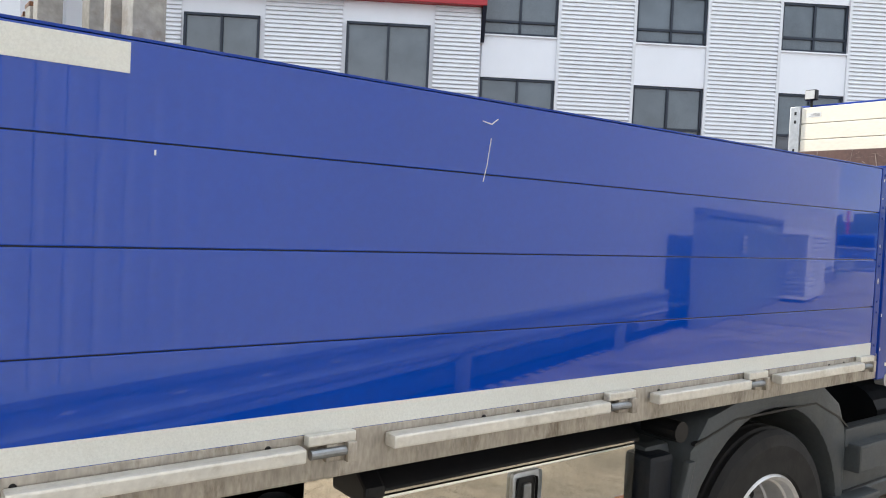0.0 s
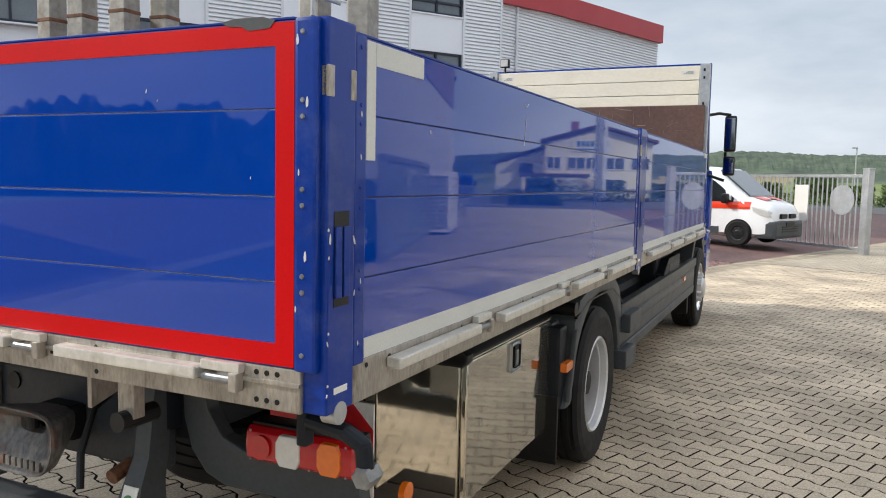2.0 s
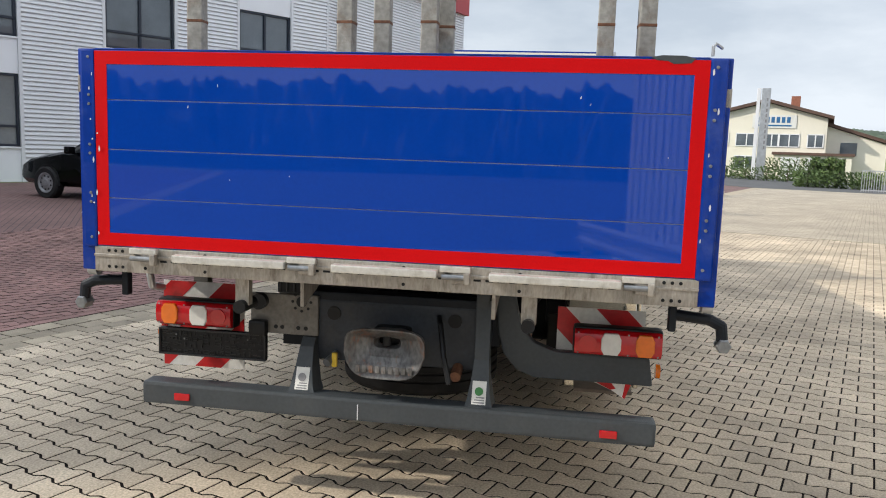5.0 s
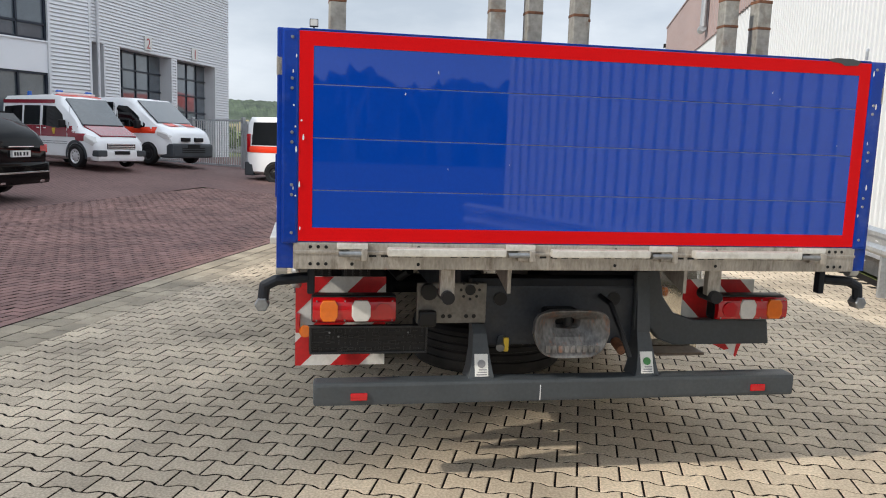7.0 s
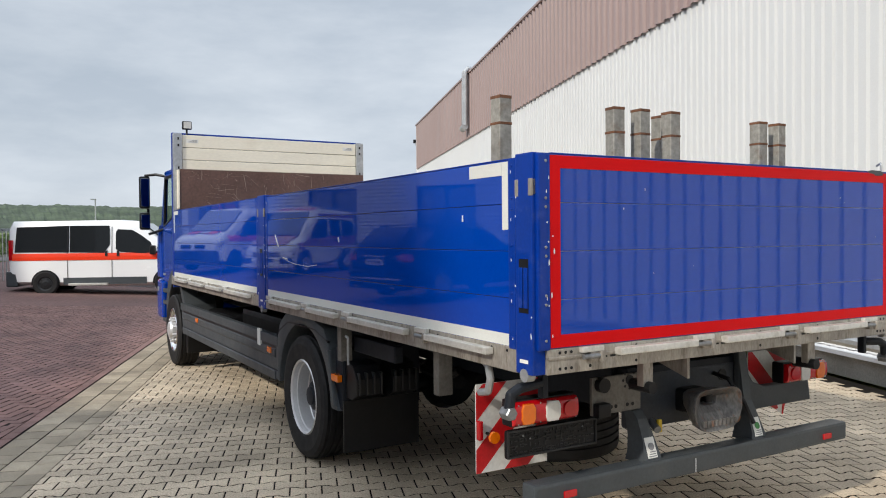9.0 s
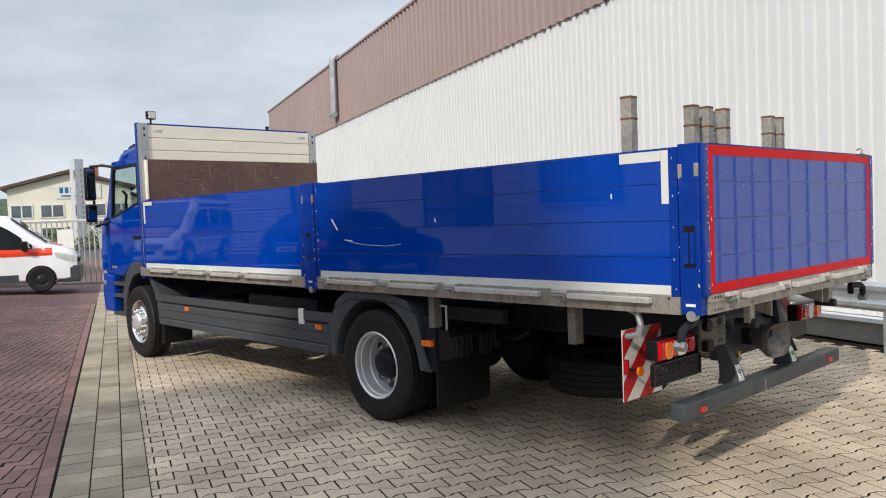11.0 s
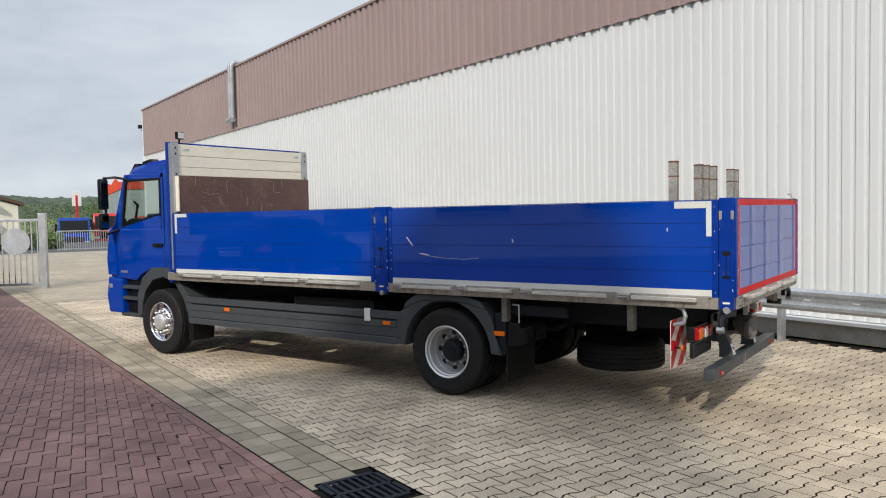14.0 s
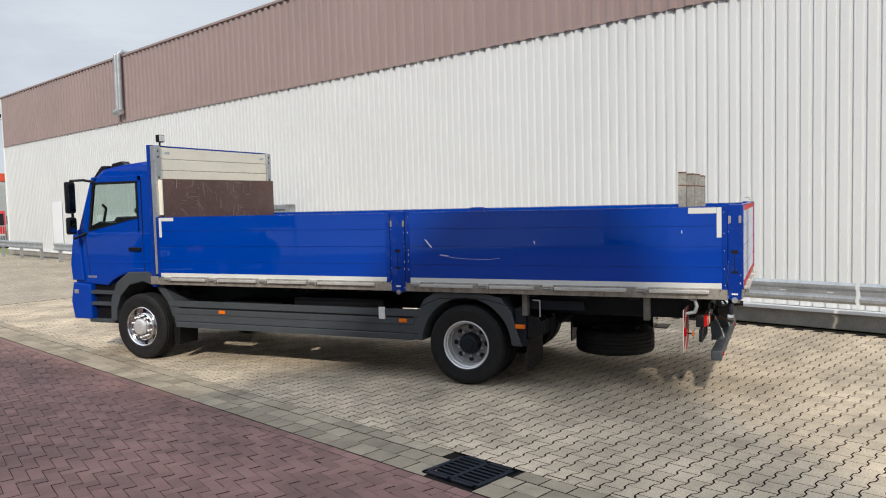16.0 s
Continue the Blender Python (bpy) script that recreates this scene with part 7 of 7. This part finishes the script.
for i in range(NB):
    for j in range(NC):
        k = i * (NC + 1) + j
        faces.append((k, k + 1, k + NC + 2, k + NC + 1))
me = bpy.data.meshes.new("tree_belt")
me.from_pydata(verts, [], faces)
me.materials.append(FOREST)
tagged(new("tree_belt", me), "dense dark green trees closing the open end of the yard", "trees", kind="stuff")

# ---- paving stones near the truck ----


def stone_rings(outline, h, bev):
    cx = sum(p[0] for p in outline) / len(outline)
    cy = sum(p[1] for p in outline) / len(outline)
    w = max(p[0] for p in outline) - min(p[0] for p in outline)
    d = max(p[1] for p in outline) - min(p[1] for p in outline)
    s = (1 - 2 * bev / max(w, 4 * bev), 1 - 2 * bev / max(d, 4 * bev))

    def ring(sc, z):
        return [(cx + (x - cx) * sc[0], cy + (y - cy) * sc[1], z) for x, y in outline]
    return ring((1, 1), -h) + ring((1, 1), -bev * 0.7) + ring(s, 0)


def stone_faces(n, base=0):
    fs = []
    for k in (0, 1):
        for i in range(n):
            j = (i + 1) % n
            fs.append((base + k * n + i, base + k * n + j, base + (k + 1) * n + j, base + (k + 1) * n + i))
    fs.append(tuple(base + 2 * n + i for i in range(n)))
    return fs, [1] * n + [0] * n + [0]


def stone_mesh(outline, h, bev, material):
    """A paving stone with a bevelled upper edge and sandy flanks; the outline runs anticlockwise."""
    me = bpy.data.meshes.new("stone")
    fs, idx = stone_faces(len(outline))
    me.from_pydata(stone_rings(outline, h, bev), [], fs)
    me.materials.append(material)
    me.materials.append(JOINT)
    me.polygons.foreach_set("material_index", idx)
    return me


def cut(poly, v, above):
    """Keeps the part of a polygon above or below the line at v."""
    out = []
    for a, b in zip(poly, poly[1:] + poly[:1]):
        ia, ib = (a[1] >= v) == above, (b[1] >= v) == above
        if ia:
            out.append(a)
        if ia != ib:
            k = (v - a[1]) / (b[1] - a[1])
            out.append((a[0] + k * (b[0] - a[0]), v))
    return out


def lay(name, label, cat, outlines, bev, material, placed, near, stuff_name, v_low=-99, v_high=99):
    """placed: (outline index, u, v, z, turn); those inside the stretch near become parts, the rest one joined mesh; both are trimmed to the strip."""
    t = thing(name, label, cat, kind="structure", m=YARD)
    shapes = [stone_mesh(o, 0.03, bev, material) for o in outlines]
    verts, faces, index, count = [], [], [], 0
    rnd = random.Random(3)
    for k, u, v, z, a in placed:
        z += rnd.uniform(-0.0010, 0.0010)
        tilt = rnd.gauss(0, 0.15), rnd.gauss(0, 0.15)
        c, s = math.cos(radians(a)), math.sin(radians(a))
        poly = [(u + x * c - y * s, v + x * s + y * c) for x, y in outlines[k]]
        lo, hi = min(p[1] for p in poly), max(p[1] for p in poly)
        if hi < v_low + 0.012 or lo > v_high - 0.012:
            continue
        whole = lo >= v_low and hi <= v_high
        if whole and near(u, v) and count < 300:
            count += 1
            piece("paver", shapes[k], t, pose(u, v, z, tilt[0], tilt[1], a))
            continue
        if not whole:
            poly = cut(cut(poly, v_low, True), v_high, False)
            if len(poly) < 3:
                continue
        ring = stone_rings(poly, 0.03, bev)
        fs, idx = stone_faces(len(poly), len(verts))
        verts += [(x, y, zz + z + (x - u) * tilt[1] * 0.017 + (y - v) * tilt[0] * 0.017) for x, y, zz in ring]
        faces += fs
        index += idx
    me = bpy.data.meshes.new(stuff_name)
    me.from_pydata(verts, [], faces)
    me.materials.append(material)
    me.materials.append(JOINT)
    me.polygons.foreach_set("material_index", index)
    o = new(stuff_name, me)
    o.parent = t
    tagged(o, kind="stuff")
    return t


# bone-shaped concrete stones, 200 by 165 mm, in rows that interlock
g = 0.0050
wide, slim = 0.0825 - g, 0.0575 - g
bone = [(-wide, -0.1 + g), (wide, -0.1 + g), (wide, -0.074), (slim, -0.036), (slim, 0.036), (wide, 0.074), (wide, 0.1 - g), (-wide, 0.1 - g), (-wide, 0.074), (-slim, 0.036), (-slim, -0.036), (-wide, -0.074)]
placed = []
i0, i1 = int(-4.2 / 0.14), int(15.5 / 0.14)
for i in range(i0, i1):
    for j in range(-17, 21):
        placed.append((0, i * 0.14, j * 0.2 + (0.1 if i % 2 else 0.0), 0.0, 0))
lay("pavement_stones", "beige interlocking concrete paving stones", "paving", [bone], 0.004, STONE, placed, lambda u, v: -0.1 < u < 3.1 and -2.75 < v < -0.2, "pavers_joined", VH + 0.25, 3.844)
bm = B()
for a in ((-4.3, 15.45, VH + 0.1, 3.86), (-4.3, 19.6, 3.84, 4.42)):
    q = [bm.verts.new(p) for p in ((a[0], a[2], 0), (a[1], a[2], 0), (a[1], a[3], 0), (a[0], a[3], 0))]
    bm.faces.new(q)
jb = part("joint_bed", bm, JOINT)
jb.matrix_basis = YARD @ pose(0, 0, -0.009)
tagged(jb, "dark joint sand between the paving stones", "paving", kind="structure")

# three rows of gutter blocks
placed, outlines = [], []
for w in (0.157, 0.188, 0.208):
    hw, hl = w / 2 - 0.0028, 0.1175 - 0.0028
    outlines.append([(-hl, -hw), (hl, -hw), (hl, hw), (-hl, hw)])
vv = (3.925, 4.10, 4.30)
for k in range(3):
    for i in range(100):
        u = -4.1 + i * 0.24 + (0.0, 0.11, 0.05)[k]
        if 0.12 < u < 0.72:
            continue
        placed.append((k, u, vv[k], -0.001 if k != 1 else -0.003, 0))
lay("gutter_blocks", "row of worn concrete gutter blocks between the two pavings", "paving", outlines, 0.004, SETT, placed, lambda u, v: True, "gutter_joined")

# red-brown bricks in herringbone, turned a little from the gutter, with an edging course
hw, hl = 0.05 - 0.0028, 0.10 - 0.0028
brick = [(-hl, -hw), (hl, -hw), (hl, hw), (-hl, hw)]
TURN_B = -10.0
placed = []
cb, sb = math.cos(radians(TURN_B)), math.sin(radians(TURN_B))
for i in range(-130, 130):
    for j in range(-70, 70):
        # each step of the zigzag holds one brick along and one across
        x = i * 0.1 + j * 0.2
        y = i * 0.1 - j * 0.2
        for bx, by, ang in ((x + 0.10, y + 0.05, 0), (x + 0.05, y + 0.20, 90)):
            u, v = bx * cb - by * sb + 6.0, bx * sb + by * cb + 7.0
            if -1.9 < u < 15.0 and 4.4 < v < 9.4:
                placed.append((0, u, v, rise(v), TURN_B + ang))
lay("brick_paving", "red-brown brick paving laid in herringbone", "paving", [brick], 0.003, BRICK, placed, lambda u, v: 1.6 < u < 4.6 and 4.5 < v < 6.6, "bricks_joined", 4.522, 9.6)
placed = [(0, -1.8 + 0.2 * i, 4.468, 0.0, 0) for i in range(84)]
lay("edging_bricks", "single course of red-brown bricks along the gutter", "paving", [brick], 0.003, BRICK, placed, lambda u, v: True, "edging_joined")
bm = B()
q = [bm.verts.new(p) for p in ((-2.0, 4.40, 0.0), (15.1, 4.40, 0.0), (15.1, 9.5, rise(9.5)), (-2.0, 9.5, rise(9.5)))]
bm.faces.new(q)
jb = part("joint_bed", bm, JOINT)
jb.matrix_basis = YARD @ pose(0, 0, -0.007)
tagged(jb, "dark joint sand between the bricks", "paving", kind="structure")
